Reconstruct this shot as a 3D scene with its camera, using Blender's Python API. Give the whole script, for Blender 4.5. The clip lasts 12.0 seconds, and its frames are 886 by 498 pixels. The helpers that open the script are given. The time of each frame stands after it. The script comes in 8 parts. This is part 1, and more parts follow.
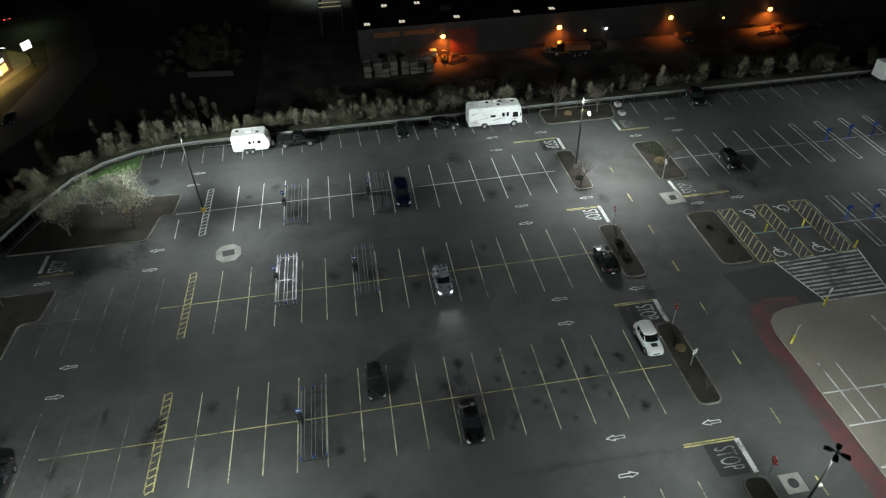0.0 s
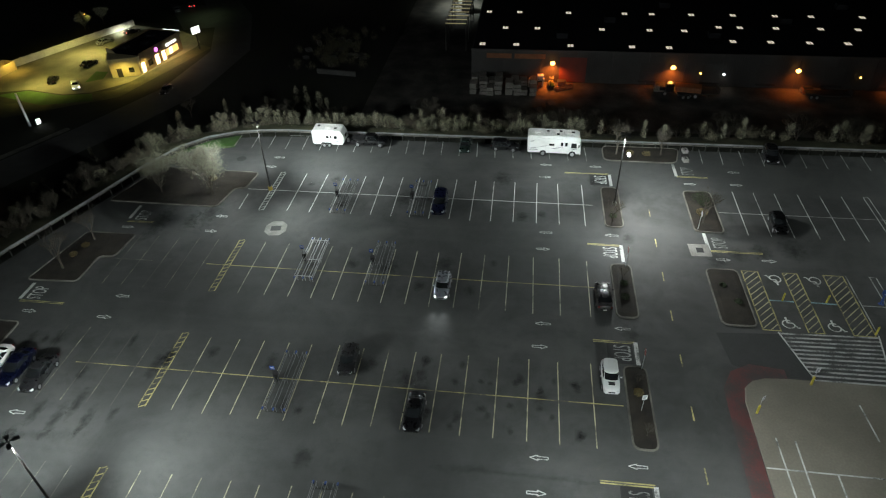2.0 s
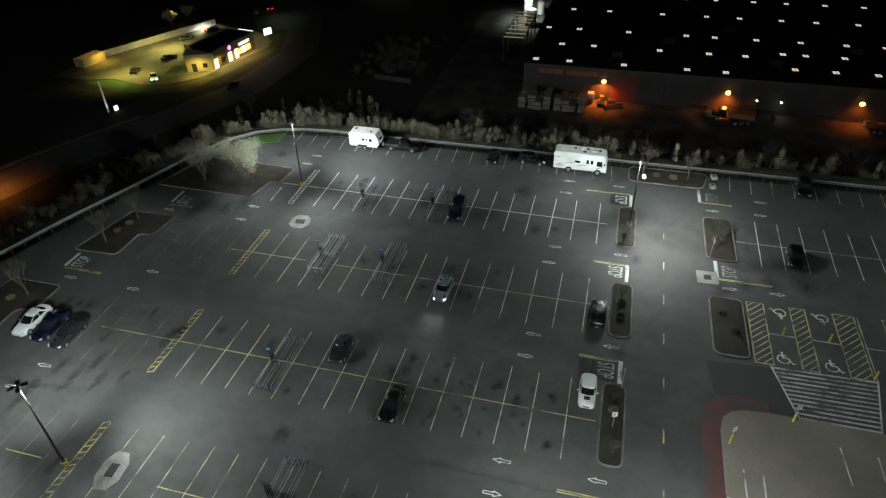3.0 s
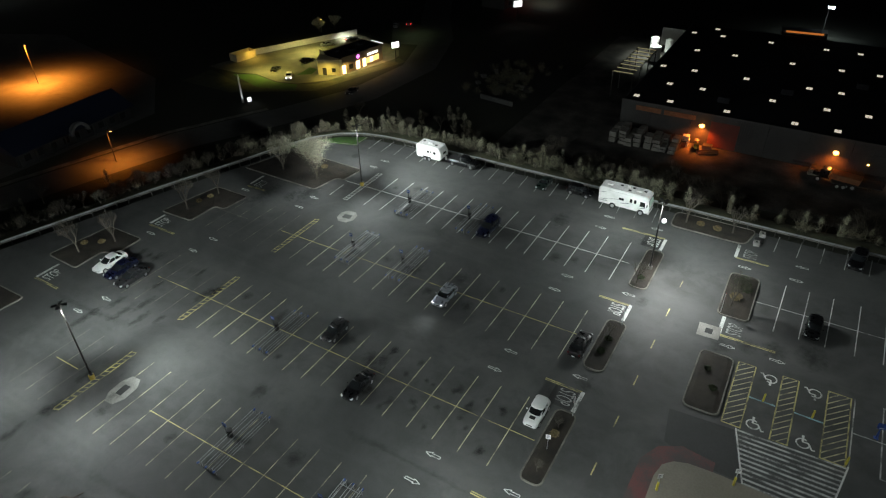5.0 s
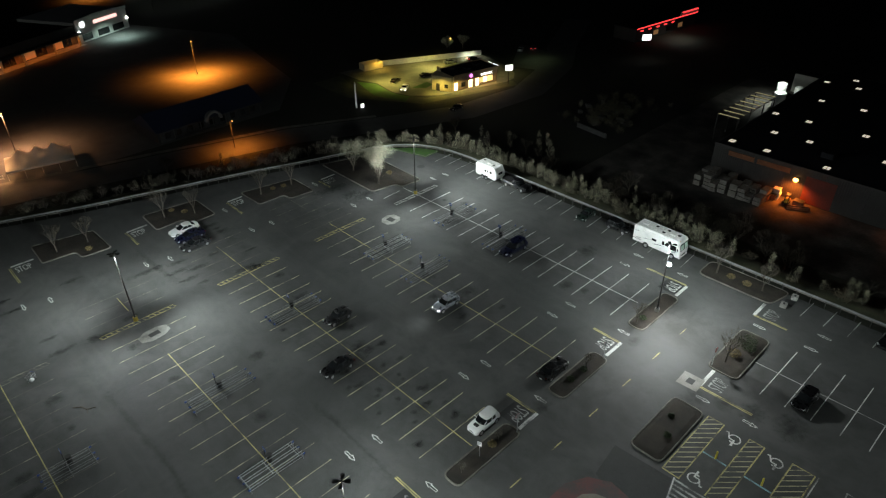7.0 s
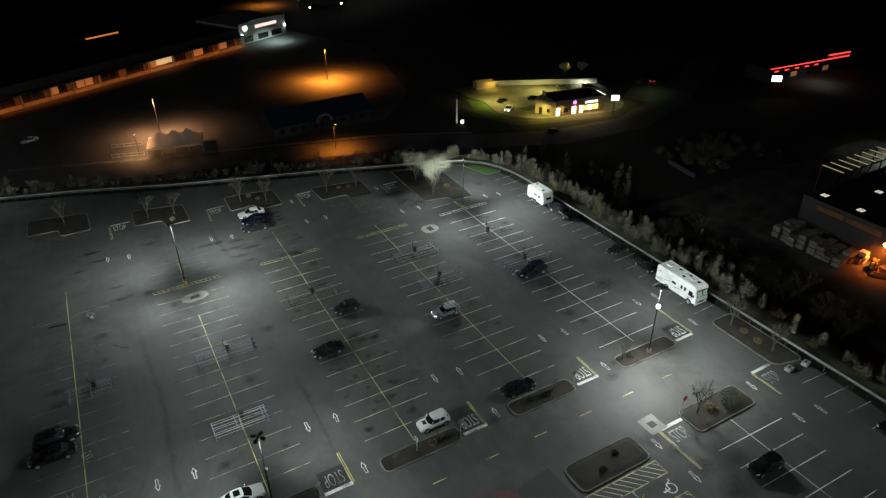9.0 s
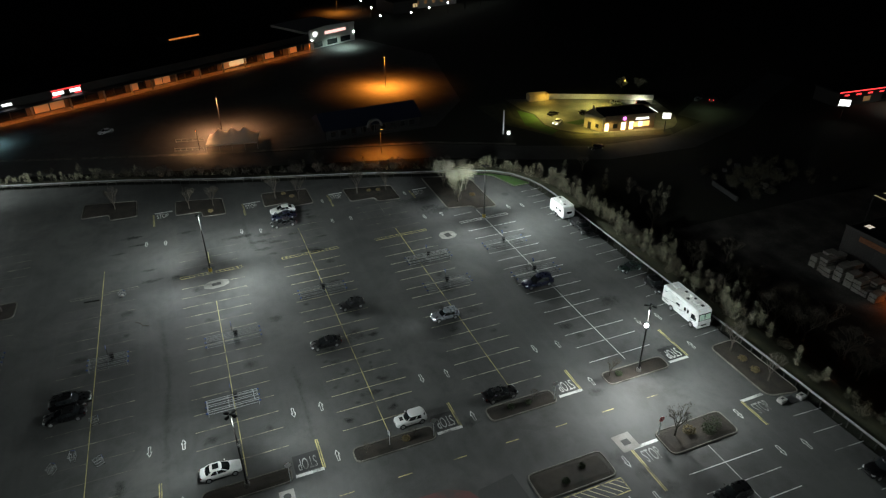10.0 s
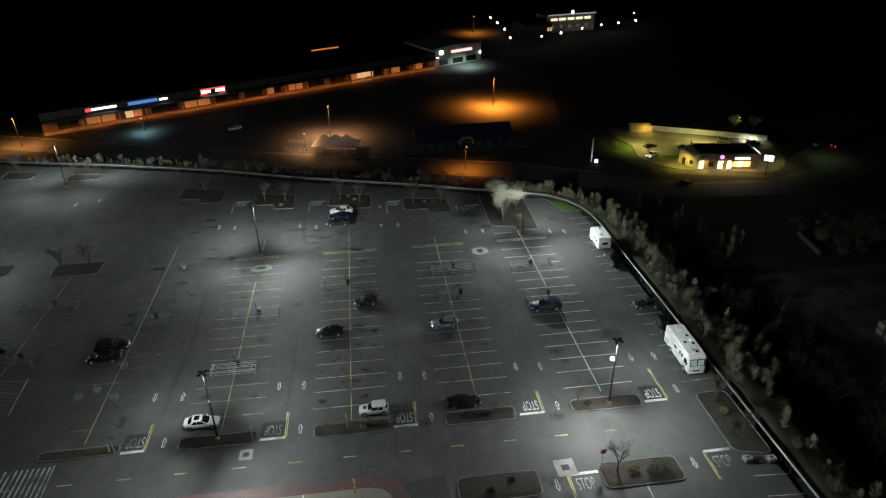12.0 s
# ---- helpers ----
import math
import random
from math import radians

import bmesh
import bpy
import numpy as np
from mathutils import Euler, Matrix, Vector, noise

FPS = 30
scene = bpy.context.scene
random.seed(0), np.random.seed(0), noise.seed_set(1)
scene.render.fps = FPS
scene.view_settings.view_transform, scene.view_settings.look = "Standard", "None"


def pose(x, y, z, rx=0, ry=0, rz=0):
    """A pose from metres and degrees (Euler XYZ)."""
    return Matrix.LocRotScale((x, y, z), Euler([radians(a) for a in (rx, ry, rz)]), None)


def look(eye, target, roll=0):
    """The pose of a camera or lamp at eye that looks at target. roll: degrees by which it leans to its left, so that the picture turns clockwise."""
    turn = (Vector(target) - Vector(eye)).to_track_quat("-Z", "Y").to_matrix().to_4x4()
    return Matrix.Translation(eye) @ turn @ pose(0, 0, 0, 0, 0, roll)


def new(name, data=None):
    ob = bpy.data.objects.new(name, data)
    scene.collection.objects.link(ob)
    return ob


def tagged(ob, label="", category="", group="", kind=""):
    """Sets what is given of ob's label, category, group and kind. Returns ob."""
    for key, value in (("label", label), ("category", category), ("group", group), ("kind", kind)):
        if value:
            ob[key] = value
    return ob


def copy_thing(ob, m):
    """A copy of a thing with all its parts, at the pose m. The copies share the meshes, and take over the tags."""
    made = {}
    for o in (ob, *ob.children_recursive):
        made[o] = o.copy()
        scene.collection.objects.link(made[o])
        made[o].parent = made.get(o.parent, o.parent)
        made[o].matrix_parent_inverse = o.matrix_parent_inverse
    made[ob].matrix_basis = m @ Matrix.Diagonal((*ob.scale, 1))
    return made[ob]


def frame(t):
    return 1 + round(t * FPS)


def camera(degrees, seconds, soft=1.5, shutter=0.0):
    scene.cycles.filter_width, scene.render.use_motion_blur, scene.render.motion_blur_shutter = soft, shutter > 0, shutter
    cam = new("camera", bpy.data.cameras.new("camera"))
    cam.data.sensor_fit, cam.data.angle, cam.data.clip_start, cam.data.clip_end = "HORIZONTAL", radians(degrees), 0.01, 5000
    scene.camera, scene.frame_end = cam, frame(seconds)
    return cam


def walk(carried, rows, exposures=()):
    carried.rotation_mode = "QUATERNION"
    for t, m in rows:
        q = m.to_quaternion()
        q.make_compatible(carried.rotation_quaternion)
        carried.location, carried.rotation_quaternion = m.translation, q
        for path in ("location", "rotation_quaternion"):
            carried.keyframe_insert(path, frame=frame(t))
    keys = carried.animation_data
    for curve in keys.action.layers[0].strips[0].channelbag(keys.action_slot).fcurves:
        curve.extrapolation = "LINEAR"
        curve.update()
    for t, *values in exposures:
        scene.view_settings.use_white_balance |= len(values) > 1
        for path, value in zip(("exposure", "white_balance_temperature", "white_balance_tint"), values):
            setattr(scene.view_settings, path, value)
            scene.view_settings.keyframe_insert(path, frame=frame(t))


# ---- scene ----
cam = camera(69.0, 12.0, soft=1.2)
PATH = [
    (0.0, (-14.052, -51.922, 46.217), (-6.642, 1.684, 1.816), -2.15),
    (0.5, (-10.591, -53.519, 46.905), (-6.920, 0.767, 2.864), -2.00),
    (1.0, (-7.009, -54.910, 47.557), (-7.100, -0.183, 3.911), -1.87),
    (1.5, (-3.303, -56.078, 48.180), (-7.169, -1.153, 4.956), -1.75),
    (2.0, (0.527, -57.007, 48.777), (-7.118, -2.130, 5.998), -1.63),
    (2.5, (4.472, -57.681, 49.354), (-6.943, -3.101, 7.036), -1.52),
    (3.0, (8.522, -58.084, 49.915), (-6.641, -4.055, 8.070), -1.41),
    (3.5, (12.663, -58.202, 50.462), (-6.209, -4.978, 9.098), -1.32),
    (4.0, (16.876, -58.024, 51.000), (-5.651, -5.858, 10.119), -1.23),
    (4.5, (21.140, -57.537, 51.530), (-4.969, -6.680, 11.133), -1.14),
    (5.0, (25.433, -56.732, 52.055), (-4.169, -7.432, 12.140), -1.07),
    (5.5, (29.730, -55.602, 52.578), (-3.256, -8.101, 13.138), -1.00),
    (6.0, (34.006, -54.141, 53.099), (-2.240, -8.672, 14.128), -0.93),
    (6.5, (38.234, -52.347, 53.620), (-1.130, -9.133, 15.109), -0.87),
    (7.0, (42.387, -50.219, 54.141), (0.064, -9.472, 16.082), -0.81),
    (7.5, (46.440, -47.759, 54.663), (1.330, -9.677, 17.047), -0.77),
    (8.0, (50.366, -44.973, 55.185), (2.656, -9.740, 18.004), -0.72),
    (8.5, (54.142, -41.871, 55.707), (4.029, -9.652, 18.955), -0.68),
    (9.0, (57.746, -38.464, 56.227), (5.437, -9.410, 19.901), -0.65),
    (9.5, (61.158, -34.768, 56.745), (6.867, -9.011, 20.842), -0.62),
    (10.0, (64.361, -30.805, 57.259), (8.307, -8.458, 21.781), -0.60),
    (10.5, (67.341, -26.597, 57.765), (9.748, -7.758, 22.720), -0.59),
    (11.0, (70.089, -22.174, 58.262), (11.182, -6.921, 23.661), -0.58),
    (11.5, (72.600, -17.569, 58.747), (12.602, -5.964, 24.606), -0.58),
    (12.0, (74.873, -12.820, 59.215), (14.007, -4.910, 25.559), -0.58),
]
walk(cam, [(t, look(eye, target, roll)) for t, eye, target, roll in PATH])

# ---- night sky: almost black, a trace of town glow ----
world = bpy.data.worlds.new("night")
scene.world = world
world.use_nodes = True
bg = world.node_tree.nodes["Background"]
bg.inputs["Color"].default_value = (0.55, 0.62, 0.8, 1)
bg.inputs["Strength"].default_value = 0.0022


def lamp(name, kind, at, power, colour=(1, 1, 1), size=0.15, aim=None, cone=150, blend=0.6):
    data = bpy.data.lights.new(name, kind)
    data.energy, data.color = power, colour
    data.shadow_soft_size = size
    if kind == "SPOT":
        data.spot_size, data.spot_blend = radians(cone), blend
    ob = new(name, data)
    ob.matrix_world = look(at, aim) if aim else Matrix.Translation(at)
    return ob


LED = (0.905, 1.0, 0.97)
SODIUM = (1.0, 0.28, 0.03)
HEAD_Z = 10.6
LOW = -12.8
# light poles of the lot: place, downlight power, then the throw of the heads that point NE, NW, SW, SE
POLES = [
    ((-34.25, 17.0), 2300, (25000, 18500, 9500, 12500)),
    ((-34.45, -33.15), 3000, (22500, 22000, 20000, 14000)),
    ((13.5, 17.0), 4300, (13500, 12200, 5900, 10100)),
    ((12.6, -33.2), 1000, (14400, 12900, 11700, 11300)),
    ((-34.5, -83.0), 4500, (2500, 2700, 5600, 4000)),
    ((62.0, 17.0), 900, (2600, 3900, 5800, 4500)),
    ((12.8, -83.0), 1500, (3000, 900, 6400, 4800)),
    ((-75.0, -82.0), 2900, (5000, 17300, 14200, 10500)),
]
for (px, py), down, powers in POLES:
    lamp("pole_downlight", "SPOT", (px, py, HEAD_Z - 0.55), down, LED, 0.34, (px, py, 0), 168, 1.0)
    for k, watts in enumerate(powers):
        a = radians(45 + 90 * k)
        dx, dy = math.cos(a), math.sin(a)
        lamp("pole_light", "SPOT", (px + 0.5 * dx, py + 0.5 * dy, HEAD_Z - 0.25), watts, LED, 0.13,
             (px + 26 * dx, py + 26 * dy, 0), 116, 1.0)
# floodlight fixed lower on the pole beside the drive
lamp("flood_light", "SPOT", (14.75, 15.75, 7.75), 6600, (0.97, 1.0, 0.97), 0.12, (19.5, 12.0, 0), 140, 0.9)
# headlights of the waiting estate car
for hx in (-7.9, -6.72):
    lamp("head_light", "SPOT", (hx, -4.2, 0.72), 420, (0.93, 1, 1), 0.06, (hx, -15, 0.0), 44, 1.0)
# wall lamps of the warehouse
for lx, lz, watts in ((6.9, -8.2, 1300), (33.6, -8.5, 650), (60.2, -8.6, 300), (84.8, -8.7, 1100)):
    lamp("wall_light", "SPOT", (lx, 86.05, lz - 0.2), watts * 4.4, (1, 0.2, 0.02), 0.2, (lx, 86.4, LOW), 156, 0.9)
# wall lamps and street lamps round about, and added fill lamps without fixtures
for lx, ly, lz, watts, col, cone in (
        (44.8, 86.4, -9.8, 60, (1, 0.9, 0.75), 150),
        (-166.2, 38.8, -2.2, 92000, (1, 0.29, 0.03), 148), (-139.5, -23.2, -2.2, 34000, (1, 0.47, 0.22), 150),
        (-102.6, 17.7, -5.7, 9000, SODIUM, 140), (-127.0, -30.8, -7.1, 3600, (1, 0.5, 0.2), 165),
        (-146.0, -125.0, -3.5, 16000, (1, 0.4, 0.1), 155),
        (-155.5, -88.2, -8.0, 2600, (0.45, 0.85, 0.95), 165), (-234.0, 40.0, -5.0, 9500, (0.7, 1.0, 0.9), 140),
        (-318.0, 58.0, -4.0, 26000, (1, 0.3, 0.04), 150),
        # added fill for the diner and its lot; no such fixtures are known
        (-91.4, 86.6, -9.2, 1700, (1, 0.72, 0.22), 165), (-89.7, 93.2, -9.2, 1700, (1, 0.66, 0.22), 165), (-88.7, 98.6, -9.2, 1300, (1, 0.6, 0.2), 165),
        (-95.2, 81.0, -8.4, 2600, (1, 0.78, 0.16), 165), (-126.6, 84.0, -9.0, 1500, (1, 0.66, 0.1), 160),
        (-113.5, 77.0, -4.0, 9500, (1, 0.86, 0.2), 128), (-112.6, 114.0, -10.6, 5500, (0.95, 1, 0.72), 160),
        (-114.0, 96.0, -4.5, 11500, (1, 0.88, 0.24), 150), (-92.0, 110.0, -6.0, 1100, (1, 0.92, 0.35), 145),
        (-19.0, 142.0, -4.0, 8000, (0.9, 1, 0.88), 140), (-95.0, 128.0, -5.5, 350, (0.75, 1, 0.45), 150),
        (24.1, 183.5, -3.6, 5000, (0.8, 0.95, 1.0), 160), (-72.0, 186.0, -6.0, 1600, (0.8, 0.85, 0.75), 160), (-124.0, 115.0, -8.5, 500, (1, 0.9, 0.2), 150),
        # row under the mall canopy, without fixtures
        *[(-235.5 + 0.456 * q + 2.2, 24.6 - 0.89 * q + 1.1, -9.2, 520, (1, 0.24, 0.03), 150) for q in range(3, 166, 6)]):
    lamp("area_light", "SPOT", (lx, ly, lz), watts, col, 0.25, (lx, ly, lz - 4), cone, 1.0)
# ---- materials ----
def nodes_of(name):
    m = bpy.data.materials.new(name)
    m.use_nodes = True
    nt = m.node_tree
    bsdf = nt.nodes["Principled BSDF"]
    return m, nt, bsdf


def texture(nt, kind, scale, coord, **kw):
    n = nt.nodes.new(kind)
    n.inputs["Scale"].default_value = scale
    for k, v in kw.items():
        n.inputs[k.capitalize()].default_value = v
    nt.links.new(coord, n.inputs["Vector"])
    return n


def ramp(nt, src, lo, hi, a=0.0, b=1.0):
    n = nt.nodes.new("ShaderNodeMapRange")
    n.inputs["From Min"].default_value, n.inputs["From Max"].default_value = lo, hi
    n.inputs["To Min"].default_value, n.inputs["To Max"].default_value = a, b
    nt.links.new(src, n.inputs["Value"])
    return n.outputs["Result"]


def mixed(nt, fac, a, b):
    n = nt.nodes.new("ShaderNodeMix")
    n.data_type = "RGBA"
    for socket, v in ((n.inputs[0], fac), (n.inputs[6], a), (n.inputs[7], b)):
        if isinstance(v, (tuple, list)):
            socket.default_value = (*v[:3], 1)
        elif isinstance(v, (int, float)):
            socket.default_value = v
        else:
            nt.links.new(v, socket)
    return n.outputs[2]


def place(nt, space="Object", shuffle=True):
    tc = nt.nodes.new("ShaderNodeTexCoord")
    if not shuffle:
        return tc.outputs[space]
    info = nt.nodes.new("ShaderNodeObjectInfo")
    mul = nt.nodes.new("ShaderNodeMath")
    mul.operation = "MULTIPLY"
    mul.inputs[1].default_value = 37.0
    nt.links.new(info.outputs["Random"], mul.inputs[0])
    add = nt.nodes.new("ShaderNodeVectorMath")
    nt.links.new(tc.outputs[space], add.inputs[0])
    nt.links.new(mul.outputs[0], add.inputs[1])
    return add.outputs[0]


def bumped(nt, bsdf, src, strength, distance):
    b = nt.nodes.new("ShaderNodeBump")
    b.inputs["Strength"].default_value, b.inputs["Distance"].default_value = strength, distance
    nt.links.new(src, b.inputs["Height"])
    nt.links.new(b.outputs["Normal"], bsdf.inputs["Normal"])


def surface(name, c1, c2, coarse=0.6, fine=12.0, rough=0.7, metal=0.0, bump=0.25, depth=0.01, coat=0.0, spec=0.5, shuffle=True, grain=(0.75, 1.2)):
    """Two tones mixed at a coarse and a fine scale, with relief from the fine one."""
    m, nt, bsdf = nodes_of(name)
    co = place(nt, shuffle=shuffle)
    n1 = texture(nt, "ShaderNodeTexNoise", coarse, co, detail=5.0)
    n2 = texture(nt, "ShaderNodeTexNoise", fine, co, detail=4.0)
    f1 = ramp(nt, n1.outputs["Fac"], 0.3, 0.7)
    f2 = ramp(nt, n2.outputs["Fac"], 0.35, 0.65, *grain)
    col = mixed(nt, f1, c1, c2)
    vm = nt.nodes.new("ShaderNodeVectorMath")
    vm.operation = "MULTIPLY"
    nt.links.new(col, vm.inputs[0])
    nt.links.new(f2, vm.inputs[1])
    nt.links.new(vm.outputs[0], bsdf.inputs["Base Color"])
    nt.links.new(ramp(nt, n1.outputs["Fac"], 0.3, 0.7, max(0.03, rough - 0.08), min(1, rough + 0.08)), bsdf.inputs["Roughness"])
    bsdf.inputs["Metallic"].default_value = metal
    bsdf.inputs["Coat Weight"].default_value = coat
    bsdf.inputs["Specular IOR Level"].default_value = spec
    if bump:
        bumped(nt, bsdf, n2.outputs["Fac"], bump, depth)
    return m


def glow(name, colour, strength):
    m, nt, bsdf = nodes_of(name)
    bsdf.inputs["Base Color"].default_value = (*[min(0.8, c) for c in colour], 1)
    bsdf.inputs["Emission Color"].default_value = (*colour, 1)
    bsdf.inputs["Emission Strength"].default_value = strength
    return m


def asphalt_material(name, dark, light, bays=False):
    m, nt, bsdf = nodes_of(name)
    co = place(nt, shuffle=False)
    big = texture(nt, "ShaderNodeTexNoise", 0.045, co, detail=6.0, roughness=0.62)
    mid = texture(nt, "ShaderNodeTexNoise", 0.33, co, detail=6.0, roughness=0.7)
    streak_map = nt.nodes.new("ShaderNodeMapping")
    streak_map.inputs["Scale"].default_value = (0.05, 0.9, 1)
    nt.links.new(co, streak_map.inputs["Vector"])
    streak = texture(nt, "ShaderNodeTexNoise", 1.0, streak_map.outputs[0], detail=4.0)
    grit = texture(nt, "ShaderNodeTexNoise", 60.0, co, detail=3.0)
    crack = texture(nt, "ShaderNodeTexVoronoi", 0.11, co)
    crack.feature = "DISTANCE_TO_EDGE"
    warp = texture(nt, "ShaderNodeTexNoise", 0.8, co, detail=4.0)
    wadd = nt.nodes.new("ShaderNodeVectorMath")
    wmul = nt.nodes.new("ShaderNodeVectorMath")
    wmul.operation = "SCALE"
    wmul.inputs["Scale"].default_value = 2.6
    nt.links.new(warp.outputs["Color"], wmul.inputs[0])
    nt.links.new(co, wadd.inputs[0])
    nt.links.new(wmul.outputs[0], wadd.inputs[1])
    nt.links.new(wadd.outputs[0], crack.inputs["Vector"])
    col = mixed(nt, ramp(nt, big.outputs["Fac"], 0.32, 0.68), dark, light)
    patch = texture(nt, "ShaderNodeTexNoise", 0.15, co, detail=7.0, roughness=0.66, distortion=0.6)
    col = mixed(nt, ramp(nt, patch.outputs["Fac"], 0.4, 0.66, 0, 0.8), col, [c * 0.72 for c in dark])
    col = mixed(nt, ramp(nt, mid.outputs["Fac"], 0.52, 0.78, 0, 0.6), col, [c * 0.5 for c in dark])
    col = mixed(nt, ramp(nt, streak.outputs["Fac"], 0.5, 0.8, 0, 0.22), col, [c * 1.15 for c in light])
    col = mixed(nt, ramp(nt, crack.outputs["Distance"], 0.0, 0.004, 0.3, 0.0), col, [c * 0.5 for c in dark])
    if bays:
        # oil and tyre dirt gathers in the rows of bays, one row every 16.6 m; the aisles between are swept clean by traffic
        axes = nt.nodes.new("ShaderNodeSeparateXYZ")
        nt.links.new(co, axes.inputs[0])
        wave = nt.nodes.new("ShaderNodeMath")
        wave.operation = "MULTIPLY_ADD"
        wave.inputs[1].default_value, wave.inputs[2].default_value = 2 * math.pi / 16.6, -0.08
        nt.links.new(axes.outputs["Y"], wave.inputs[0])
        cosine = nt.nodes.new("ShaderNodeMath")
        cosine.operation = "COSINE"
        nt.links.new(wave.outputs[0], cosine.inputs[0])
        dirt = texture(nt, "ShaderNodeTexNoise", 0.42, co, detail=5.0, roughness=0.6, distortion=0.4)
        film = nt.nodes.new("ShaderNodeMath")
        film.operation = "MULTIPLY"
        nt.links.new(ramp(nt, cosine.outputs[0], -0.5, 0.5), film.inputs[0])
        nt.links.new(ramp(nt, dirt.outputs["Fac"], 0.44, 0.72, 0.04, 0.6), film.inputs[1])
        col = mixed(nt, film.outputs[0], col, (0.02, 0.02, 0.019))
    col = mixed(nt, ramp(nt, grit.outputs["Fac"], 0.3, 0.7, 0, 0.35), col, [c * 1.5 for c in light])
    nt.links.new(col, bsdf.inputs["Base Color"])
    nt.links.new(ramp(nt, big.outputs["Fac"], 0.3, 0.7, 0.62, 0.85), bsdf.inputs["Roughness"])
    bsdf.inputs["Specular IOR Level"].default_value = 0.35
    bumped(nt, bsdf, grit.outputs["Fac"], 0.5, 0.01)
    return m


def paint_material(name, colour, worn=0.5, under=(0.055, 0.056, 0.055)):
    m, nt, bsdf = nodes_of(name)
    co = place(nt)
    n1 = texture(nt, "ShaderNodeTexNoise", 0.55, co, detail=5.0)
    n2 = texture(nt, "ShaderNodeTexNoise", 7.0, co, detail=6.0, roughness=0.7)
    sm = nt.nodes.new("ShaderNodeMath")
    nt.links.new(ramp(nt, n1.outputs["Fac"], 0.3, 0.75, 0, 0.75), sm.inputs[0])
    nt.links.new(ramp(nt, n2.outputs["Fac"], 0.3, 0.7, 0, 0.55), sm.inputs[1])
    f = ramp(nt, sm.outputs[0], 1.05 - worn, 1.45 - worn, 0.06, 0.92)
    nt.links.new(mixed(nt, f, colour, under), bsdf.inputs["Base Color"])
    bsdf.inputs["Roughness"].default_value = 0.6
    return m


def car_paint(name, colour, metal=0.3):
    m, nt, bsdf = nodes_of(name)
    co = place(nt)
    n = texture(nt, "ShaderNodeTexNoise", 2.5, co, detail=4.0)
    nt.links.new(mixed(nt, ramp(nt, n.outputs["Fac"], 0.35, 0.8, 0, 0.16), colour, [c * 0.7 + 0.005 for c in colour]), bsdf.inputs["Base Color"])
    bsdf.inputs["Metallic"].default_value = metal
    nt.links.new(ramp(nt, n.outputs["Fac"], 0.3, 0.7, 0.22, 0.38), bsdf.inputs["Roughness"])
    bsdf.inputs["Coat Weight"].default_value = 0.8
    bsdf.inputs["Coat Roughness"].default_value = 0.03
    return m


ASPHALT = asphalt_material("asphalt", (0.047, 0.049, 0.049), (0.1, 0.103, 0.101), True)
REPAVED = surface("newer_asphalt", (0.04, 0.041, 0.042), (0.062, 0.063, 0.064), 0.35, 20, 0.8)
ROAD_FAR = asphalt_material("road_asphalt", (0.06, 0.06, 0.058), (0.1, 0.1, 0.095))
SEALER = surface("fresh_sealer", (0.022, 0.023, 0.024), (0.04, 0.041, 0.042), 0.8, 20, 0.75)
WHITE_PAINT = paint_material("white_marking", (0.57, 0.58, 0.57), 0.58)
ARROW_PAINT = paint_material("worn_arrow_paint", (0.36, 0.37, 0.365), 0.55)
FRESH_WHITE = paint_material("bright_white_marking", (0.72, 0.73, 0.72), 0.45)
YELLOW_PAINT = paint_material("yellow_marking", (0.58, 0.51, 0.2), 0.58)
PALE_PAINT = paint_material("pale_marking", (0.42, 0.4, 0.3), 0.86)
PAD_CONCRETE = surface("stained_concrete", (0.15, 0.15, 0.14), (0.34, 0.335, 0.315), 0.8, 9, 0.85)
BLUE_PAINT = paint_material("blue_marking", (0.3, 0.55, 0.65), 0.5)
RED_PAINT = paint_material("red_kerb_zone", (0.14, 0.05, 0.05), 0.6, (0.062, 0.056, 0.055))
CONCRETE = surface("concrete", (0.2, 0.195, 0.18), (0.32, 0.31, 0.29), 0.5, 14, 0.85)
PLAZA = surface("plaza_concrete", (0.18, 0.165, 0.135), (0.26, 0.24, 0.2), 0.2, 5, 0.85, bump=0.05, grain=(0.93, 1.06))
KERB = surface("kerb_concrete", (0.075, 0.07, 0.06), (0.25, 0.24, 0.21), 0.45, 14, 0.85, grain=(0.6, 1.2))
MULCH = surface("bark_mulch", (0.01, 0.008, 0.006), (0.044, 0.036, 0.028), 0.5, 22, 0.95, bump=0.8, depth=0.05)
GRASS = surface("lawn", (0.032, 0.075, 0.014), (0.06, 0.135, 0.026), 0.3, 18, 0.95, bump=0.8, depth=0.06)
EARTH = surface("rough_ground", (0.012, 0.014, 0.009), (0.03, 0.032, 0.02), 0.05, 3, 0.95, bump=0.7, depth=0.2, shuffle=False)
STEEL = surface("galvanised_steel", (0.5, 0.52, 0.53), (0.66, 0.67, 0.68), 1.5, 30, 0.38, 0.85, 0.08)
RAIL_STEEL = surface("guardrail_steel", (0.22, 0.23, 0.235), (0.36, 0.37, 0.375), 0.8, 20, 0.55, 0.6, 0.1)
BLACK_METAL = surface("black_powder_coat", (0.012, 0.012, 0.013), (0.025, 0.025, 0.026), 2, 30, 0.5, 0.2, 0.05)
POLE_METAL = surface("dark_bronze_pole", (0.028, 0.027, 0.025), (0.05, 0.048, 0.045), 1.2, 20, 0.45, 0.3, 0.05)
YELLOW_BASE = surface("yellow_painted_concrete", (0.5, 0.36, 0.06), (0.6, 0.45, 0.1), 1.5, 12, 0.7)
